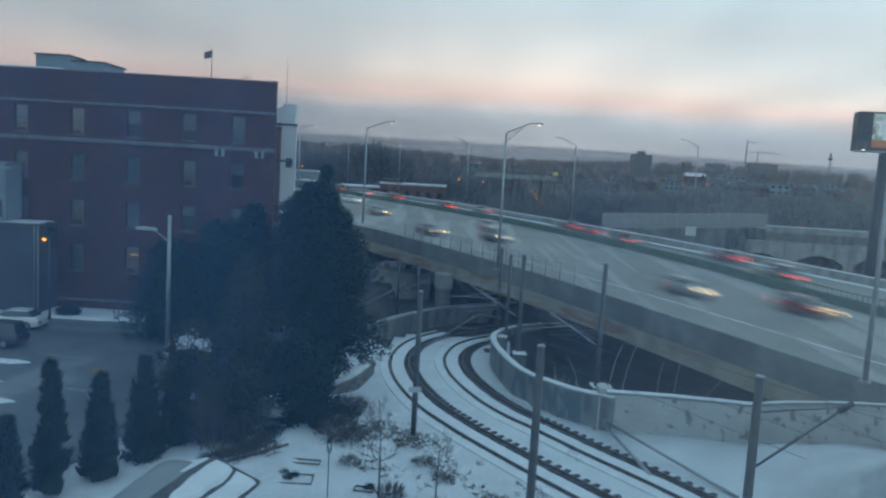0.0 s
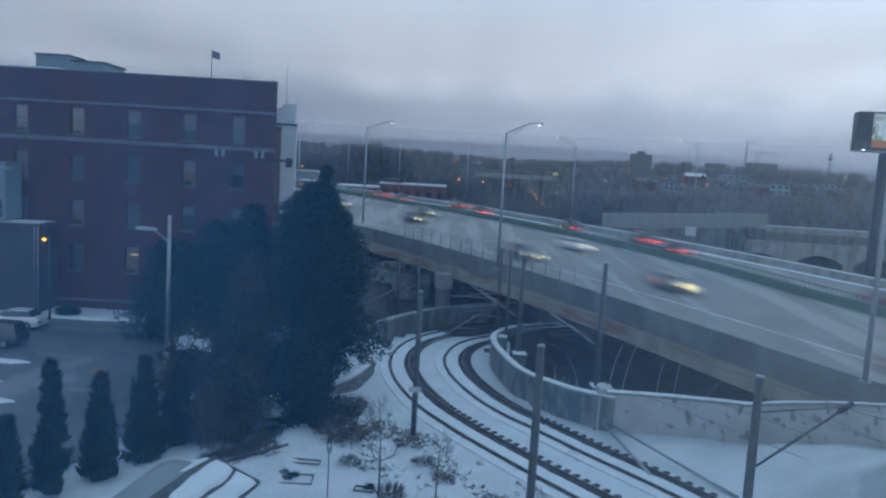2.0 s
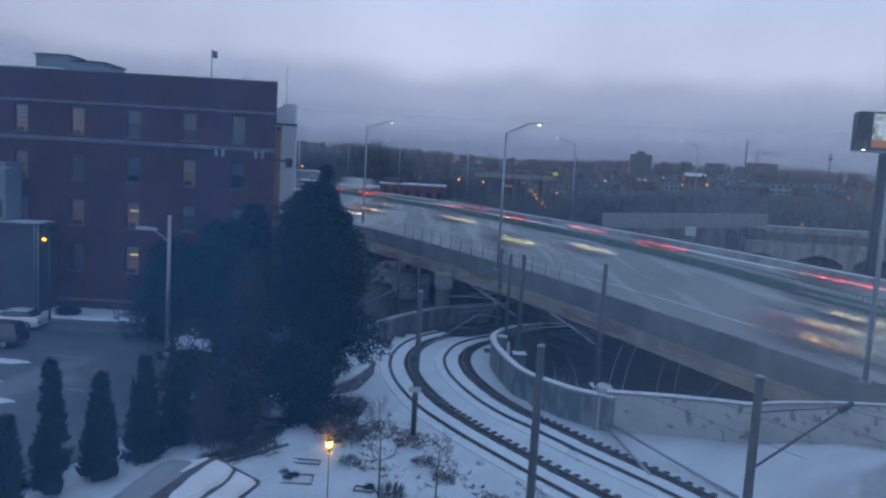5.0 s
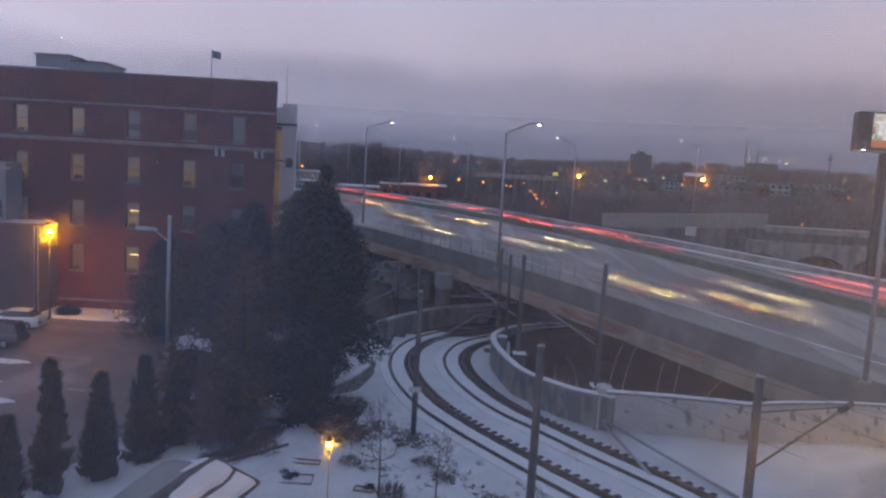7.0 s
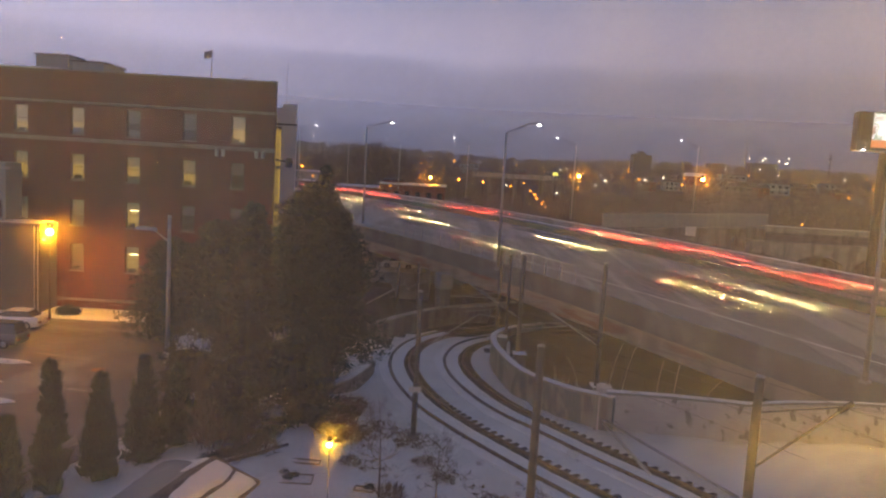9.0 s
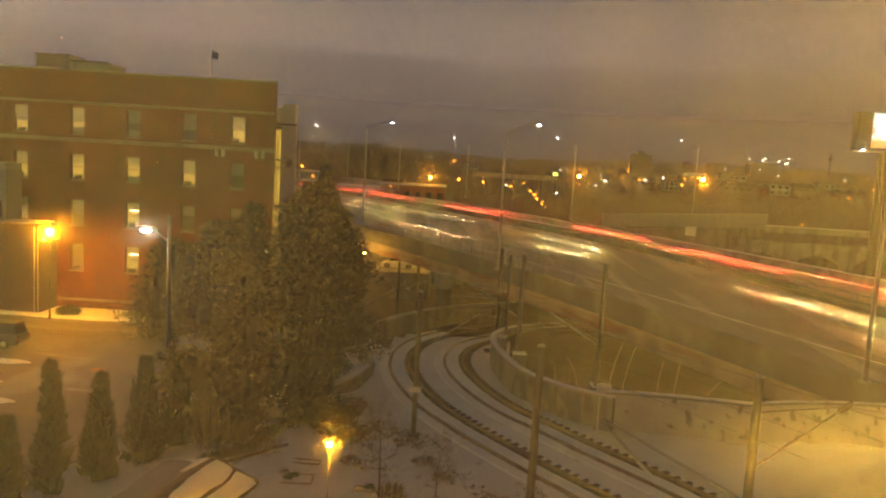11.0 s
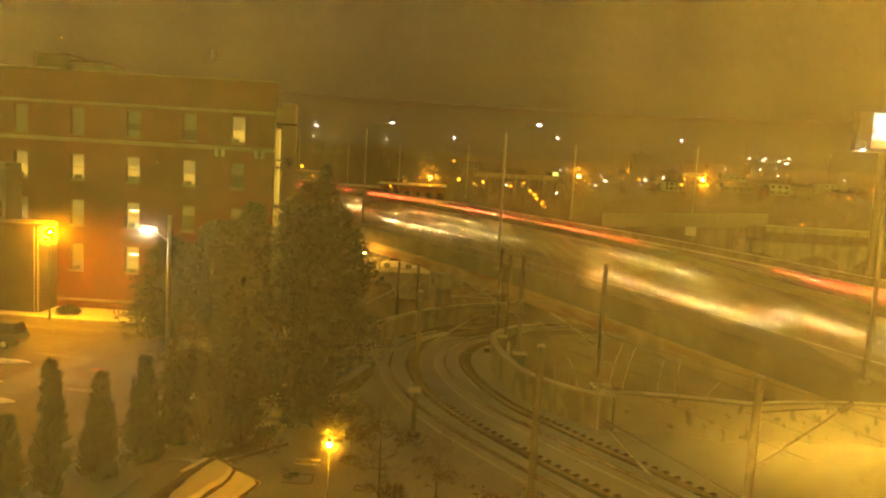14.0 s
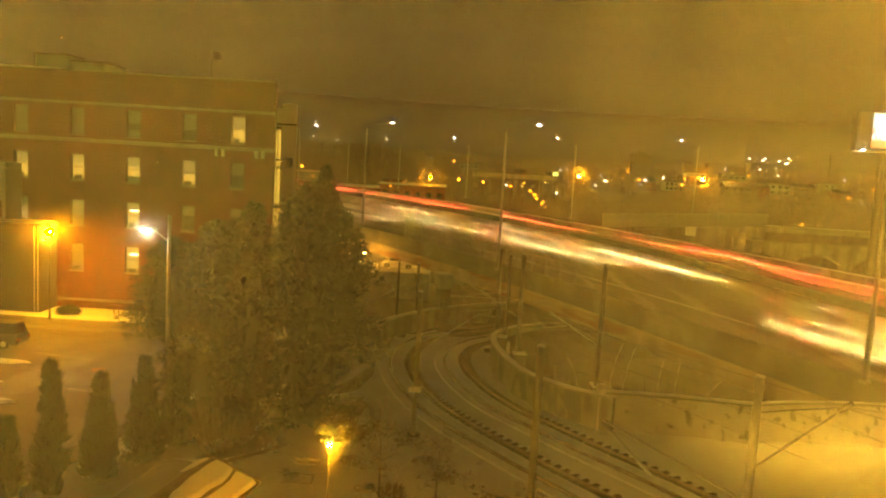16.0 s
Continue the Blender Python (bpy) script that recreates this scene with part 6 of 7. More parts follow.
def make_bough_snow():
    """Clots of snow caught on low boughs."""
    rnd = np.random.RandomState(12)
    for x, y, z, r, n in ((-9.1, 40.0, 4.4, 0.75, 420), (-9.4, 40.3, 3.9, 0.5, 160), (-5.2, 44.4, 3.9, 0.5, 160), (-5.9, 44.0, 3.7, 0.4, 120), (-12.2, 35.0, 5.0, 0.5, 160), (-11.4, 35.0, 4.9, 0.4, 120), (-8.6, 36.2, 1.6, 0.6, 260), (-8.1, 36.4, 1.2, 0.4, 160), (-11.9, 35.2, 2.2, 0.2, 60)):
        blades = []
        for i in range(n):
            c = rnd.normal(0, 1, 3) * np.array([r * 0.6, r * 0.4, r * 0.35])
            d = rnd.normal(0, 1, 3)
            d /= np.linalg.norm(d)
            s = np.cross(d, rnd.normal(0, 1, 3))
            s /= np.linalg.norm(s) + 1e-6
            blades.append((c, c + d * 0.14, s * 0.04))
        ob = part("bough_snow", leaf_mesh("bough_snow", blades, SNOW_CLEAN), None)
        ob.matrix_basis = at(x, y, z)
        tagged(ob, "clot of snow caught on dark evergreen boughs", "snow", "snow on boughs")


HOUSES = [(150, 560, 16), (176, 575, 14), (214, 545, 20), (236, 560, 16), (262, 590, 22), (290, 600, 18), (300, 560, 14), (330, 640, 20), (196, 640, 14), (228, 680, 18), (270, 700, 24), (90, 620, 14), (60, 640, 16), (20, 700, 18)]


def twig_mesh(name, trees, rnd, twigs, fine):
    """Bare trees: a trunk, some limbs and a cloud of fine upward twigs each; trees: rows of x, y, z, height."""
    T = np.array(trees)
    n = len(T)
    h = T[:, 3]
    wide = h * rnd.uniform(0.28, 0.46, n)
    mid = rnd.uniform(0.5, 0.62, n) * h
    bases, tips, halves = [], [], []
    foot = T[:, :3].copy()
    bases.append(foot)
    tips.append(foot + np.stack([rnd.normal(0, 0.05, n) * h, rnd.normal(0, 0.05, n) * h, h * 0.86], 1))
    halves.append(np.stack([0.016 * h, np.zeros(n), np.zeros(n)], 1))
    for k in range(7):
        a = rnd.rand(n) * 6.283
        p = foot + np.stack([np.zeros(n), np.zeros(n), h * rnd.uniform(0.2, 0.5, n)], 1)
        q = foot + np.stack([np.cos(a) * wide * 0.8, np.sin(a) * wide * 0.8, h * rnd.uniform(0.6, 0.9, n)], 1)
        bases.append(p), tips.append(q), halves.append(np.stack([0.009 * h, np.zeros(n), 0.004 * h], 1))
    for k in range(twigs):
        a, q = rnd.rand(n) * 6.283, rnd.rand(n) ** 0.45
        e = rnd.uniform(-1, 1, n)
        flat = np.sqrt(1 - e * e) * q
        c = foot + np.stack([np.cos(a) * wide * flat, np.sin(a) * wide * flat, mid + e * q * (h - mid) * 0.92], 1)
        d = np.stack([np.cos(a) * flat * 0.8 + rnd.normal(0, 0.35, n), np.sin(a) * flat * 0.8 + rnd.normal(0, 0.35, n), 0.75 + 0.4 * e + rnd.normal(0, 0.25, n)], 1)
        d /= np.linalg.norm(d, axis=1)[:, None]
        long = h * rnd.uniform(0.09, 0.2, n)
        w = np.cross(d, np.array([0.0, 1.0, 0.0])) + rnd.normal(0, 0.3, (n, 3))
        w /= np.linalg.norm(w, axis=1)[:, None]
        bases.append(c - d * long[:, None] * 0.5), tips.append(c + d * long[:, None] * 0.5), halves.append(w * (h * fine)[:, None])
    base, tip, half = np.concatenate(bases), np.concatenate(tips), np.concatenate(halves)
    m = len(base)
    v = np.empty((m * 3, 3))
    v[0::3], v[1::3], v[2::3] = base - half, base + half, tip
    me = bpy.data.meshes.new(name)
    me.vertices.add(m * 3)
    me.vertices.foreach_set("co", v.ravel())
    me.loops.add(m * 3)
    me.loops.foreach_set("vertex_index", np.arange(m * 3))
    me.polygons.add(m)
    me.polygons.foreach_set("loop_start", np.arange(m) * 3)
    me.update(calc_edges=True)
    me.materials.append(HAZYWOOD)
    return me


def make_woods():
    """Bare winter woods on the far slopes and in the valley."""
    rnd = np.random.RandomState(5)
    rows = []
    for i in range(4200):
        y = 330 + 900 * rnd.rand() ** 0.8
        x = (rnd.rand() * 1.5 - 0.62) * y
        if any(abs(x - hx) < hw * 0.8 and -42 < y - hy < 14 for hx, hy, hw in HOUSES):
            continue
        rows.append((x, y, ground_z(x, y) - 0.5, 8 + 7 * rnd.rand()))
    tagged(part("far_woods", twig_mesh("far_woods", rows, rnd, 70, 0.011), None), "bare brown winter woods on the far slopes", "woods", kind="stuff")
    rows = []
    for i in range(520):
        x = rnd.uniform(14, 150)
        y = 205 + 95 * rnd.rand() + abs(x) * 0.1
        rows.append((x, y, -3.0, 7 + 5 * rnd.rand() + max(0.0, (x - 30) * 0.03)))
    for i in range(110):
        rows.append((-80 + 62 * rnd.rand(), 300 + 60 * rnd.rand(), 1.0, 14 + 7 * rnd.rand()))
    for i in range(60):
        rows.append((rnd.uniform(-20, 30), rnd.uniform(300, 330), -2.0, rnd.uniform(13, 17)))
    for i in range(22):
        x = rnd.uniform(-40, -17)
        rows.append((x, rnd.uniform(290, 312), -2.0, 28.5 - 0.4 * abs(x + 30) - rnd.uniform(0, 3)))
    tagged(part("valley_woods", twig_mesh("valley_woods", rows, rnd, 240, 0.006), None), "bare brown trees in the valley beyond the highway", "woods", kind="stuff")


# ---- beyond the highway ----
def house_block(name, x, y, z, w, d, h, material, label, roof="flat", rows=2, cols=4, turn=0, snow=True, category="building"):
    b = thing(name, at(x, y, z, turn), label, category)
    bm = B()
    box(bm, (-w / 2, 0, -4), (w / 2, d, h))
    part("wall", bm, material, b)
    bm = B()
    if roof == "flat":
        box(bm, (-w / 2 - 0.3, -0.3, h), (w / 2 + 0.3, d + 0.3, h + 0.5))
    else:
        sweep(bm, [[(xx, -0.5, h), (xx, d / 2, h + w * 0.0 + d * 0.32), (xx, d + 0.5, h)] for xx in (-w / 2 - 0.4, w / 2 + 0.4)])
    part("roof", bm, SNOW if snow else ROOFING, b, "snow-covered roof" if snow else "")
    for r in range(rows):
        for c in range(cols):
            bm = B()
            cx, cz = -w / 2 + w * (c + 0.5) / cols, h * (r + 0.35) / rows
            box(bm, (cx - w / cols * 0.22, -0.06, cz), (cx + w / cols * 0.22, 0.05, cz + h / rows * 0.42))
            part("window", bm, GLASS, b)
    return b


def make_distance():
    house_block("brick_shop", -10.6, 232, 0, 20.5, 14, 8.4, BRICK_OLD, "long low red brick building with a snowy roof", "flat", 1, 6)
    house_block("brick_shop", -27.6, 230, 0, 12.5, 14, 7.0, BRICK_OLD, "low red brick building with a snowy roof", "flat", 1, 4)
    house_block("brick_shop", -17.2, 236.5, 0, 6.5, 9, 9.6, BRICK_OLD, "tall brick end of a shop with a dark roof", "flat", 1, 2, 0, False)
    house_block("brick_shop", -45.0, 226, 0, 11, 8, 8.0, BRICK_OLD, "low brown building with a snowy flat roof", "flat", 2, 4)
    house_block("brick_shop", -54.0, 252, 0, 20, 8, 10.6, SIDING, "pale low building with a snowy flat roof", "flat", 1, 5)
    house_block("apartment_tower", 229.5, 880, 24, 22, 14, 20.5, CONC_DARK, "square grey-brown apartment tower on the skyline", "flat", 6, 5, 0, False)
    house_block("roof_turret", 228.6, 882, 40, 8, 8, 8.6, CONC_DARK, "small plant room on the far apartment tower", "flat", 1, 2, 0, False)
    house_block("church", 284, 880, 26, 9, 10, 10.5, CONC_DARK, "far church with a short spire on the skyline", "gable", 1, 3, 0, False)
    house_block("apartment_block", 318, 880, 26, 20, 12, 13, CONC_DARK, "low far block on the skyline", "flat", 2, 6, 0, False)
    house_block("hospital_block", 374, 880, 28, 32, 14, 14, CONC_DARK, "wide pale block on the skyline", "flat", 3, 8, 0, False)
    for i, (x, y, w, h, r) in enumerate(((150, 560, 16, 7, "gable"), (176, 575, 14, 7, "gable"), (214, 545, 20, 8, "gable"), (236, 560, 16, 7, "gable"), (262, 590, 22, 9, "flat"), (290, 600, 18, 7, "gable"), (300, 560, 14, 7, "gable"),
                                          (330, 640, 20, 9, "flat"), (196, 640, 14, 7, "gable"), (228, 680, 18, 8, "gable"), (270, 700, 24, 10, "flat"), (90, 620, 14, 7, "gable"), (60, 640, 16, 7, "gable"), (20, 700, 18, 9, "flat"))):
        house_block("row_house", x, y, ground_z(x, y), w, 10, h, (BRICK_OLD, SIDING, CONC_DARK)[i % 3], "small far house on the slope" + (" with a snowy roof" if i == 9 else " with a dark roof"), r, 2, 4, 0, i == 9, "house")
    # road bridge across the valley
    b = thing("far_overpass", at(0, 255, 0), "pale concrete road bridge across the valley", "bridge", kind="structure")
    bm = B()
    box(bm, (9.3, 0, 12.2), (37.8, 9, 13.8))
    part("deck", bm, CONCRETE, b)
    for x in (15, 24, 33):
        bm = B()
        box(bm, (x - 0.6, 3, -4), (x + 0.6, 6, 12.2))
        part("pier", bm, CONC_DARK, b)
    # walls and ramp beyond the carriageways
    w = thing("noise_wall", at(0, 0, 0), "tall grey concrete noise wall with vertical joints", "wall", kind="structure")
    n = 16
    bm = B()
    box(bm, (-1.04, -0.15, 0), (1.04, 0.15, 2.9), 0.03)
    me = mesh_of("panel", bm, CONCRETE)
    for i in range(n):
        ob = part("panel", me, None, w)
        k = i / (n - 1)
        ob.matrix_basis = at(33 + 31.5 * k, 150, 4.2 + 1.7 * k)
    bm = B()
    sweep(bm, [[(x, 149, -4), (x, 151, -4), (x, 151, z), (x, 149, z)] for x, z in ((20, 3.0), (33, 4.2), (66, 6.0))])
    part("base", bm, CONC_DARK, w)
    r = thing("exit_ramp", at(0, 0, 0), "concrete exit ramp with a snowy parapet", "ramp", kind="structure")
    bm = B()
    sweep(bm, [[(x, y, z - 2.2), (x, y, z), (x, y + 9, z), (x, y + 9, z - 2.2)] for x, y, z in ((61, 140, 6.2), (84, 140, 6.1), (110, 138, 5.9), (140, 130, 5.4))])
    part("deck", bm, CONC_DARK, r)
    bm = B()
    sweep(bm, [[(x, y - 0.2, z - 0.4), (x, y - 0.2, z + 0.7), (x, y + 0.2, z + 0.7), (x, y + 0.2, z - 0.4)] for x, y, z in ((61, 140, 6.2), (84, 140, 6.1), (110, 138, 5.9), (140, 130, 5.4))])
    part("parapet", bm, CONCRETE, r)
    # a wall with low segmental arches carries the ramp
    bm = B()
    spans, x = [], 58.0
    while x < 112:
        spans.append(x)
        x += 0.75
    def arch(x):
        u = ((x - 71.2) % 11.3)
        u = min(u, 11.3 - u) / 5.0
        return 1.75 - 1.75 * u * u if u < 1 else -4.0
    sweep(bm, [[(x, 139.4, arch(x)), (x, 139.4, 4.0), (x, 141.6, 4.0), (x, 141.6, arch(x))] for x in spans])
    part("arcade", bm, CONCRETE, r, "concrete wall with low dark arches")
    bm = B()
    box(bm, (58, 147.5, -4), (112, 148.5, 3.9))
    part("back_wall", bm, CONC_DARK, r)
    bm = B()
    sweep(bm, [[(x, y - 0.22, z + 0.704), (x, y - 0.15, z + 0.82), (x, y + 0.15, z + 0.82), (x, y + 0.22, z + 0.704)] for x, y, z in ((61, 140, 6.2), (84, 140, 6.1), (110, 138, 5.9), (140, 130, 5.4))])
    part("parapet_snow", bm, SNOW_CLEAN, r)
    # lit sign and a mast in the valley
    g = thing("lit_sign", at(36.4, 250, -3), "small lit yellow roadside sign on a post", "sign")
    bm = B()
    box(bm, (-0.85, -0.1, 17.1), (0.85, 0.1, 18.1), 0.04)
    part("panel", bm, YELLOWSIGN, g, "glowing yellow panel")
    bm = B()
    tube(bm, (0, 0.2, 0), (0, 0.2, 17.5), 0.15, n=8)
    part("post", bm, DARKSTEEL, g)
    # sign on the far verge
    s = thing("road_sign", at(37.6, 112.5, 4.8), "square pale road sign seen from the back", "road sign")
    bm = B()
    box(bm, (-0.8, -0.02, 1.3), (0.8, 0.02, 2.7), 0.01)
    part("plate", bm, SIGNBACK, s)
    bm = B()
    for x in (-0.4, 0.4):
        tube(bm, (x, 0.05, 0), (x, 0.05, 2.4), 0.04, n=6)
    part("posts", bm, STEEL, s)
    # masts and cranes on the skyline
    for x, y, h, jib in ((361, 905, 67.5, 20), (373, 900, 55.5, 42), (461, 900, 61, 0)):
        z = ground_z(x, y)
        h = h - z
        c = thing("tower_crane" if jib else "radio_tower", at(x, y, z), "thin far tower crane on the skyline" if jib else "far lattice radio tower with a round platform", "crane" if jib else "tower")
        bm = B()
        for k in range(4):
            a = math.pi / 2 * k
            tube(bm, (0.9 * math.cos(a), 0.9 * math.sin(a), 0), (0.6 * math.cos(a), 0.6 * math.sin(a), h), 0.15, n=4)
        for k in range(int(h / 4)):
            tube(bm, (-1, 0, k * 4), (1, 0, k * 4 + 4), 0.15, n=3)
        part("mast", bm, DARKSTEEL, c)
        bm = B()
        if jib:
            tube(bm, (-jib * 0.35, 0, h), (jib * 0.65, 0, h), 0.3, n=4)
            tube(bm, (0, 0, h + 3), (jib * 0.6, 0, h), 0.2, n=3)
            tube(bm, (0, 0, h), (0, 0, h + 3), 0.4, n=4)
            part("jib", bm, DARKSTEEL, c)
        else:
            tube(bm, (0, 0, h - 9), (0, 0, h - 6.5), 2.6, 2.6, 10)
            tube(bm, (0, 0, h - 4), (0, 0, h - 3), 1.8, 1.8, 10)
            part("platform", bm, DARKSTEEL, c)


def make_far_lamps():
    """Street and window lights of the far side: small glowing globes on posts."""
    spots = [  # x, y, z, radius, colour: 0 white, 1 orange
        (3.8, 240, 11.0, 0.36, 1), (11.7, 240, 10.75, 0.32, 1), (-8.8, 240, 11.0, 0.2, 1), (-16.8, 222, 8.2, 0.2, 1),
        (30.6, 250, 6.0, 0.32, 1), (29.4, 246, 7.4, 0.3, 1), (31.6, 244, 4.6, 0.32, 1), (33.2, 244, 3.6, 0.32, 1), (34.6, 243, 2.2, 0.27, 1), (36.2, 243, 1.8, 0.3, 1), (28.4, 250, 8.4, 0.27, 1), (32.4, 246, 5.3, 0.25, 1), (35.4, 246, 3.0, 0.25, 1), (22.5, 260, 9.4, 0.3, 1),
        (20.0, 250, 10.0, 0.25, 0), (19.0, 252, 11.2, 0.25, 1), (39.0, 262, 8.0, 0.3, 0), (25.0, 240, 11.0, 0.2, 1), (-42.0, 214, 12.6, 0.3, 1), (-39.0, 214, 10.0, 0.2, 1),
        (92, 190, 5.2, 0.25, 1), (105, 300, 14.0, 0.5, 1), (112, 420, 14.6, 0.5, 0), (128, 440, 16.4, 0.5, 0), (150, 470, 17.0, 0.5, 1)]
    r = random.Random(8)
    for i in range(52):
        y = r.uniform(420, 860)
        x = y * r.uniform(-0.12, 0.6)
        spots.append((x, y, ground_z(x, y) + r.uniform(5, 12), r.uniform(0.4, 0.65), 1 if r.random() < 0.55 else 0))
    for i in range(10):
        y = r.uniform(700, 840)
        x = y * r.uniform(0.40, 0.46)
        spots.append((x, y, ground_z(x, y) + r.uniform(8, 26), r.uniform(0.5, 0.9), 0))
    shared = {}
    for x, y, z, rad, o in spots:
        foot = ground_z(x, y)
        p = thing("street_light", at(x, y, z), "far orange street light on a thin post" if o else "far white street light on a thin post", "street light", "far street lights")
        key = (round(rad, 2), o, y < 245)
        if key not in shared:
            shared[key] = mesh_of("globe", globe(B(), (0, 0, 0), rad, 10), (FARLAMP_NEAR if rad > 0.28 and y < 245 else FARLAMP_O) if o else FARLAMP_W)
        part("globe", shared[key], None, p)
        bm = B()
        tube(bm, (0, 0.2, foot - z), (0, 0.2, 0), 0.08, n=5)
        part("post", bm, DARKSTEEL, p)


def make_billboard():
    b = thing("billboard", at(53.2, 95, 0, -14), "large lit billboard on a thick dark steel column", "billboard")
    bm = B()
    tube(bm, (2.3, 1.2, -4.2), (2.3, 1.2, 19.4), 0.62, 0.58, 16)
    part("column", bm, DARKSTEEL, b, "thick dark steel column")
    bm = B()
    box(bm, (-1.4, 0.0, 19.5), (13, 2.4, 24.4), 0.06)
    part("box", bm, DARKSTEEL, b)
    bm = B()
    box(bm, (0.35, -0.06, 19.9), (12.6, 0.0, 24.2))
    part("picture", bm, poster(), b, "bright poster of pale and green shapes over an orange band")
    bm = B()
    box(bm, (-1.8, -1.3, 19.25), (13, 0.0, 19.4))
    for x in (-1.7, -0.6):
        tube(bm, (x, -1.2, 19.4), (x, -1.2, 20.4), 0.03, n=5)
    tube(bm, (-1.7, -1.2, 20.4), (-0.2, -1.2, 20.4), 0.03, n=5)
    tube(bm, (-1.7, -1.2, 19.9), (-0.2, -1.2, 19.9), 0.03, n=5)
    part("catwalk", bm, STEEL, b)
    for x in (-0.9, 2.6, 6.5):
        bm = B()
        box(bm, (x - 0.16, -1.7, 19.4), (x + 0.16, -1.5, 19.55), 0.03)
        part("floodlight", bm, LED, b, "small bright floodlight")


def poster():
    m = bpy.data.materials.new("poster")
    m.use_nodes = True
    nt = m.node_tree
    b = nt.nodes["Principled BSDF"]
    co = nt.nodes.new("ShaderNodeTexCoord")
    n = nt.nodes.new("ShaderNodeTexNoise")
    n.inputs["Scale"].default_value, n.inputs["Detail"].default_value = 0.45, 2
    r = nt.nodes.new("ShaderNodeValToRGB")
    e = r.color_ramp.elements
    sep = nt.nodes.new("ShaderNodeSeparateXYZ")
    nt.links.new(co.outputs["Object"], sep.inputs[0])
    low = nt.nodes.new("ShaderNodeMapRange")
    low.inputs["From Min"].default_value, low.inputs["From Max"].default_value = 20.75, 20.9
    nt.links.new(sep.outputs["Z"], low.inputs["Value"])
    e[0].position, e[0].color = 0.35, (0.5, 0.62, 0.7, 1)
    e[1].position, e[1].color = 0.56, (0.75, 0.8, 0.78, 1)
    for p, c in ((0.5, (0.85, 0.85, 0.8)), (0.53, (0.14, 0.22, 0.1)), (0.60, (0.3, 0.2, 0.14))):
        x = e.new(p)
        x.color = (*c, 1)
    nt.links.new(co.outputs["Object"], n.inputs["Vector"])
    nt.links.new(n.outputs["Fac"], r.inputs["Fac"])
    mx = nt.nodes.new("ShaderNodeMix")
    mx.data_type = "RGBA"
    mx.inputs["A"].default_value = (0.5, 0.16, 0.05, 1)
    nt.links.new(low.outputs["Result"], mx.inputs["Factor"])
    nt.links.new(r.outputs["Color"], mx.inputs["B"])
    nt.links.new(mx.outputs["Result"], b.inputs["Base Color"])
    # floodlight on the poster is put in as a glow of its own
    nt.links.new(mx.outputs["Result"], b.inputs["Emission Color"])
    b.inputs["Emission Strength"].default_value = 0.05
    return m


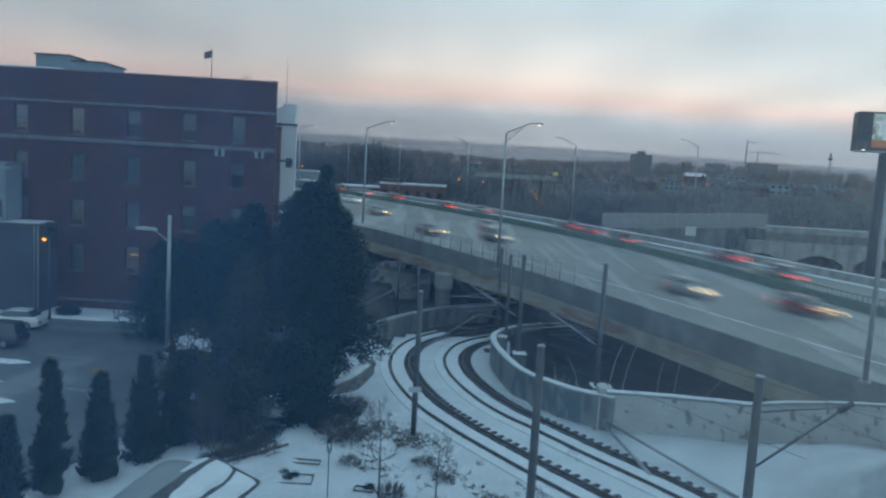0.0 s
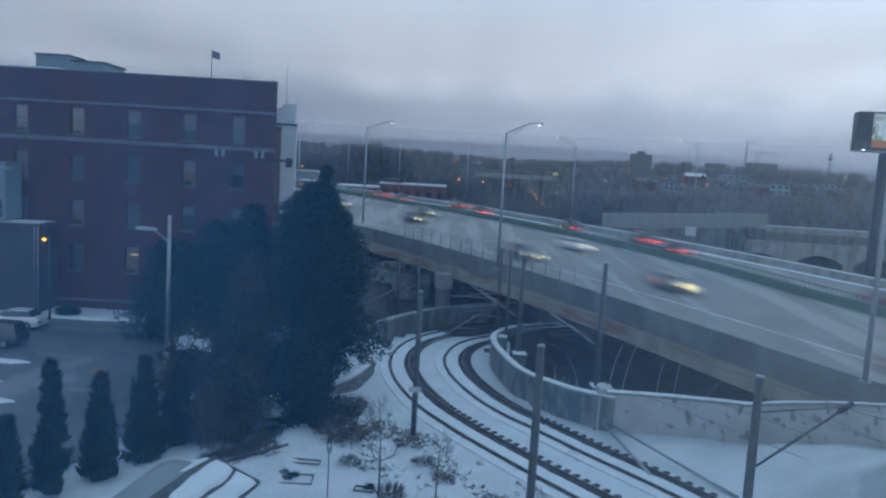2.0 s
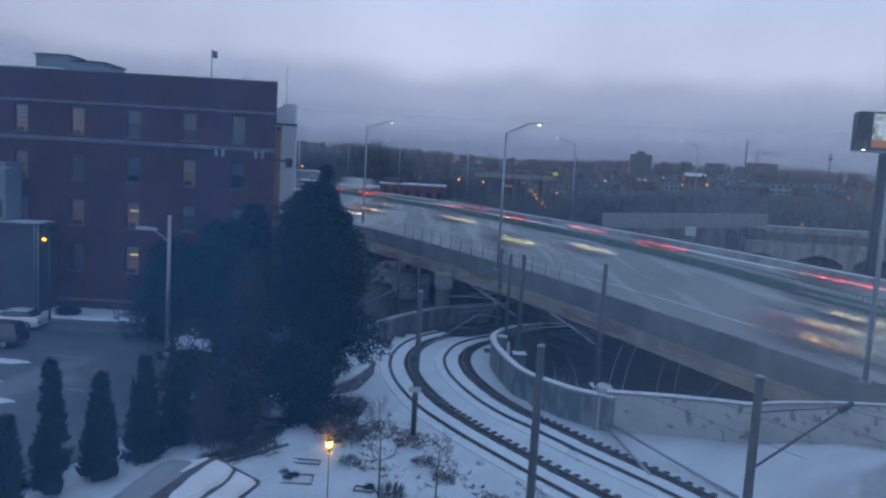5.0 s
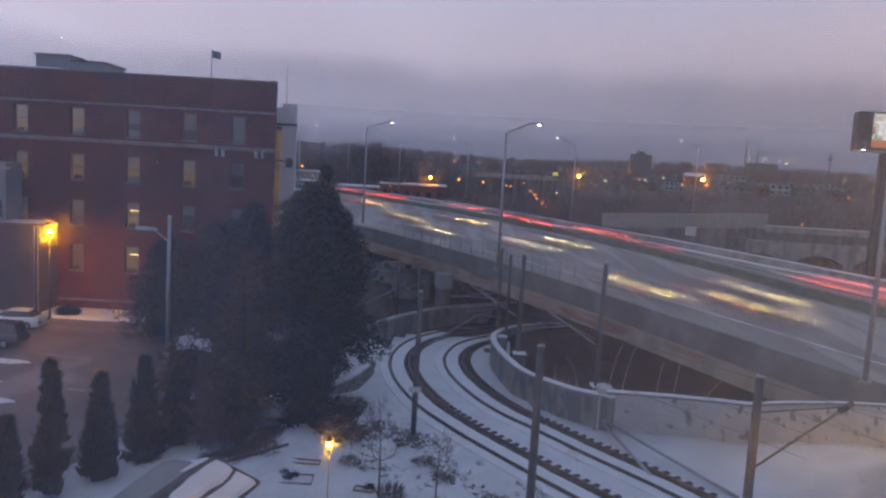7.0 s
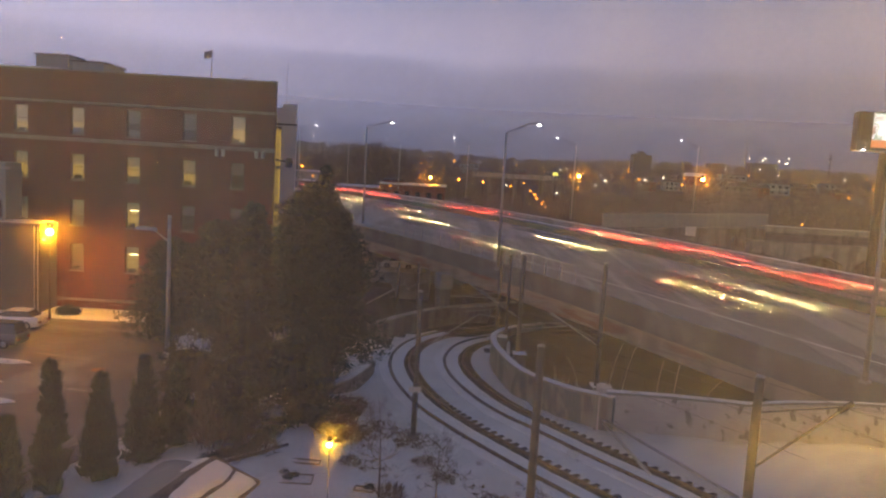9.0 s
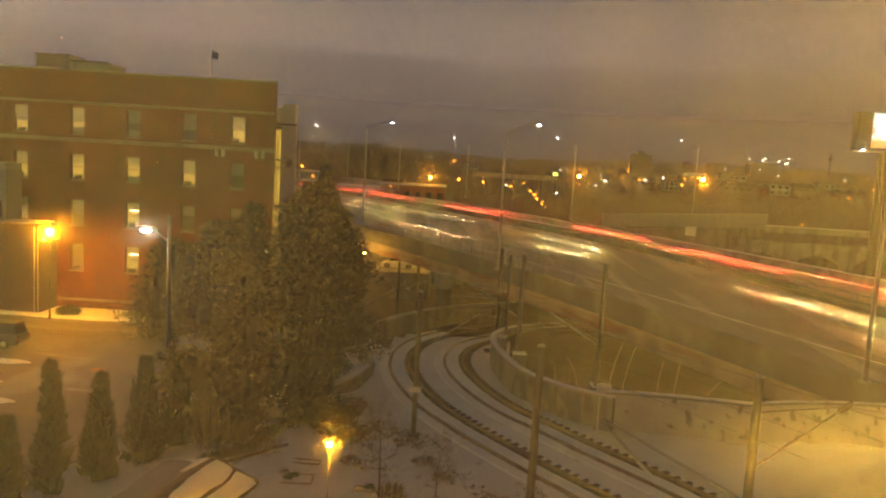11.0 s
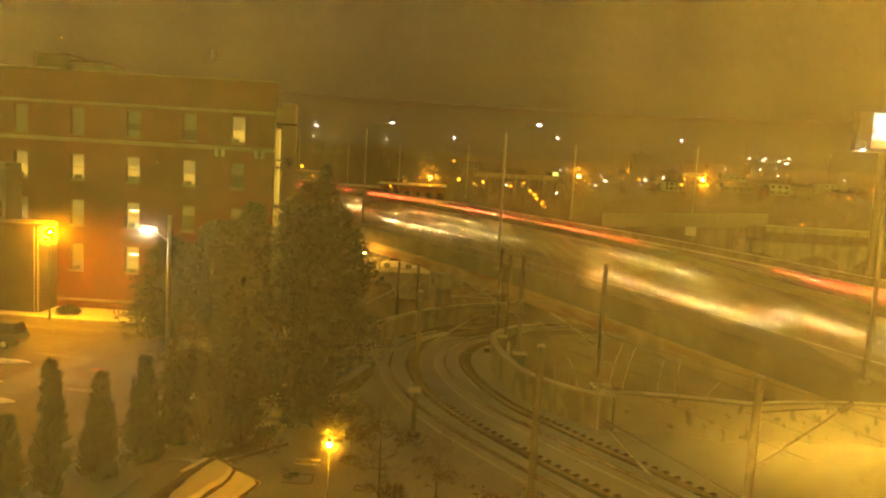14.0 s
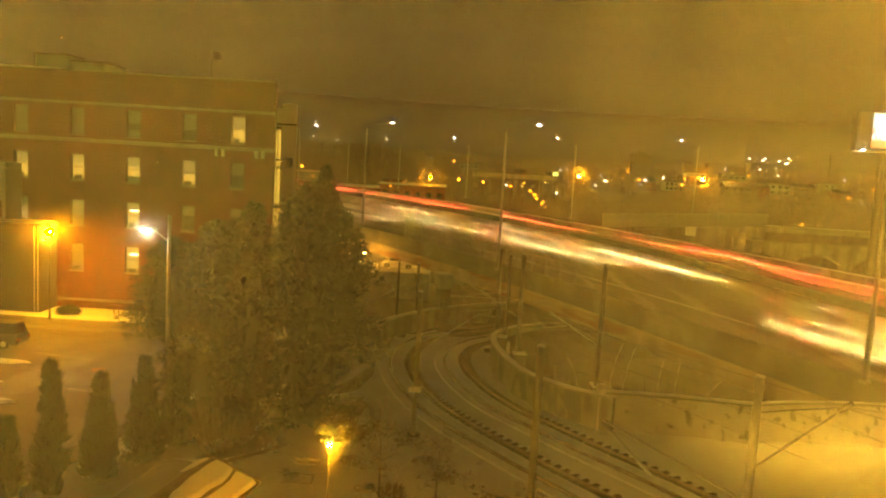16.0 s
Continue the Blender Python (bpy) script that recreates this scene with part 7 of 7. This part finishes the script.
# ---- garden ----
def make_garden():
    s = thing("garden_shed", at(-8.75, 23.6, -0.12, -13), "small garden pavilion with slabs of snow on its shingle roof", "shed")
    bm = B()
    box(bm, (-1.5, -2.6, 0), (1.5, 2.5, 2.3))
    part("wall", bm, STONE, s)
    bm = B()
    sweep(bm, [[(-1.9, y, 2.2), (-1.9, y, 2.3), (0, y, 2.95), (1.9, y, 2.3), (1.9, y, 2.2), (0, y, 2.8)] for y in (-3.0, 2.9)])
    part("roof", bm, SHINGLE, s, "grey shingle roof")
    def slab(side, rows, label="slab of snow on the roof"):
        """rows: place along the ridge, and from where to where down the slope."""
        bm = B()
        secs = []
        for y, a0, a1 in rows:
            j = 0.07 * noise.noise(Vector((y * 2.3, a0 * 9, side)))
            f = lambda a: 2.95 - a * 0.65 / 1.9
            secs.append([(side * a, y, f(a) + u) for a, u in ((a0 + j, 0.01), (a0 + 0.08 + j, 0.09), (a1 - 0.12 + j, 0.1), (min(1.88, a1 + j), 0.01))])
        sweep(bm, secs)
        part("snow_slab", bm, SNOW_CLEAN, s, label)

    slab(1, [(2.8, 0.12, 0.86), (2.3, 0.1, 1.0), (1.7, 0.1, 1.02), (1.1, 0.12, 0.95), (0.5, 0.15, 0.92), (0.0, 0.2, 0.8), (-0.5, 0.3, 0.7)])
    slab(1, [(2.75, 1.0, 1.85), (2.2, 1.12, 1.86), (1.6, 1.18, 1.86), (0.9, 1.1, 1.86), (0.2, 1.1, 1.86), (-0.6, 0.95, 1.86), (-1.6, 0.8, 1.86), (-2.8, 0.8, 1.86)])
    slab(-1, [(2.85, 0.12, 1.5), (2.3, 0.3, 1.6), (1.6, 0.5, 1.7), (1.0, 0.8, 1.75), (0.5, 1.2, 1.8)], "")
    bm = B()
    box(bm, (-1.98, 2.84, 2.16), (-1.88, 2.96, 2.26))
    for side in (-1, 1):
        sweep(bm, [[(side * a, 2.9, 2.95 - a * 0.342 + u), (side * a, 2.97, 2.95 - a * 0.342 + u), (side * a, 2.97, 2.95 - a * 0.342 + u - 0.14), (side * a, 2.9, 2.95 - a * 0.342 + u - 0.14)] for a, u in ((0.0, 0.05), (1.9, 0.05))])
    part("bargeboard", bm, TIMBER, s, "dark bargeboard along the gable")
    c = thing("arched_canopy", at(-9.45, 24.3, 0.02, -8), "weathered grey arched canopy in front of the pavilion", "canopy")
    bm = B()
    secs = []
    for y in (-2.0, 2.0):
        secs.append([(-1.15 * math.cos(a), y, 2.18 + 0.55 * math.sin(a)) for a in [math.pi * k / 12 for k in range(13)]] + [(1.1 * math.cos(a), y, 2.14 + 0.5 * math.sin(a)) for a in [math.pi * k / 12 for k in range(13)]])
    sweep(bm, secs)
    part("vault", bm, CANOPY, c)
    for x in (-1.1, 1.1):
        for y in (-1.8, 1.8):
            bm = B()
            tube(bm, (x, y, 0), (x, y, 2.18), 0.05, n=8)
            part("leg", bm, STEEL, c)
    for x, y, w, d, turn in ((-6.35, 33.2, 2.4, 0.5, -2), (-6.3, 31.2, 2.3, 1.0, 3), (-2.8, 30.6, 0.9, 0.5, -8)):
        g = thing("garden_bed", at(x, y, 0.03, turn), "timber-edged garden bed filled with snow", "garden bed", "garden beds")
        for a, b in (((-w / 2, -d / 2, 0), (w / 2, -d / 2 + 0.04, 0.075)), ((-w / 2, d / 2 - 0.04, 0), (w / 2, d / 2, 0.075)), ((w / 2 - 0.04, -d / 2 + 0.04, 0), (w / 2, d / 2 - 0.04, 0.07)), ((-w / 2, -d / 2 + 0.04, 0), (-w / 2 + 0.04, d / 2 - 0.04, 0.07))):
            bm = B()
            box(bm, a, b)
            part("board", bm, TIMBER, g)
    # rail fence behind the arborvitae
    f = thing("rail_fence", Matrix(), "thin dark metal rail fence in the snow", "fence")
    pts = [(-17.5, 25.6), (-16.55, 28.2), (-15.9, 29.8), (-15.3, 31.2), (-14.75, 32.8), (-14.5, 34.4)]
    for i, (x, y) in enumerate(pts):
        bm = B()
        tube(bm, (x, y, 0), (x, y, 1.15), 0.04, n=8)
        part("post", bm, DARKSTEEL, f)
        if i:
            a, b = pts[i - 1], pts[i]
            for z in (0.45, 1.1):
                bm = B()
                tube(bm, (a[0], a[1], z), (b[0], b[1], z), 0.025, n=6)
                part("rail", bm, DARKSTEEL, f)
    # fallen trunk and dark bank edge
    bm = B()
    bent(bm, [(-10.9, 31.0, 0.12), (-9.0, 32.4, 0.2), (-7.0, 34.6, 0.25)], 0.16, 0.1, 8)
    ob = part("log", bm, BARK)
    tagged(ob, "dark fallen log along the snowy bank", "log")


def make_parked_cars():
    white = car(2, 0.0, "white saloon car parked by the snowy edge", "parked cars")
    white.name = "parked_saloon"
    white.matrix_basis = at(-32.0, 54.5, 0.304, 182)
    dark = car(4, 0.28, "dark blue tall car parked on the asphalt", "parked cars")
    dark.matrix_basis = at(-30.5, 49.2, 0.304, 182)
    for c in (white, dark):
        for ch in c.children:
            if ch.name.startswith(("headlight", "tail_light")):
                ch.data.materials[0] = LENS_OFF




# ---- the room with the window ----
def make_room():
    bm = wall_with_openings(B(), -14, 14, -0.5, 19, 0.3, [(-1.1, 13.2, 1.1, 15.0)])
    ob = part("wall_north", bm, STONE)
    ob.matrix_basis = at(0, 0.5, 0)
    tagged(ob, "plain outer wall round the window", "wall", kind="structure")
    for nm, a, b in (("wall_south", (-2.5, -3.7, 12.3), (2.5, -3.5, 15.8)), ("wall_west", (-2.7, -3.5, 12.3), (-2.5, 0.5, 15.8)), ("wall_east", (2.5, -3.5, 12.3), (2.7, 0.5, 15.8)), ("floor", (-2.5, -3.5, 12.1), (2.5, 0.5, 12.3)), ("ceiling", (-2.5, -3.5, 15.8), (2.5, 0.5, 16.0))):
        bm = B()
        box(bm, a, b)
        tagged(part(nm, bm, PLASTER), "plain room surface", nm.split("_")[0], kind="structure")
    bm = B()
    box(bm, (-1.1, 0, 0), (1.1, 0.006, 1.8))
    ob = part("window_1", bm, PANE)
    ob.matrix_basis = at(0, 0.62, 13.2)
    tagged(ob, "window pane with haze, reflections and lamp bloom put into its film", "window", kind="structure")
    # unseen room lamp added to light the pane's yellow veil
    lamp = thing("pendant_lamp", at(1.25, -0.1, 15.8), "warm pendant lamp under the room's ceiling", "lamp")
    # opaque hood added to keep the bulb's glow in until dusk
    bm = B()
    tube(bm, (0, 0, -0.5), (0, 0, 0), 0.17, 0.17, 18)
    part("hood", bm, DARKSTEEL, lamp)
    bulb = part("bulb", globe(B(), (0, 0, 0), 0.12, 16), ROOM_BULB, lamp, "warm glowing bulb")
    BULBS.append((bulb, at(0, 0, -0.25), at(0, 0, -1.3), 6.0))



make_sky()
make_ground()
make_car_park()
make_highway()
make_front_pier()
make_bridge_fence()
make_highway_lamps()
make_traffic()
make_brick_building()
make_low_wing()
make_yard_lamps()
make_under_bridge()
make_tracks()
make_catenary()
make_walls()
make_trees()
make_litter()
make_pit_brush()
make_bough_snow()
make_woods()
make_distance()
make_far_lamps()
make_billboard()
make_garden()
make_parked_cars()
make_room()
motions()
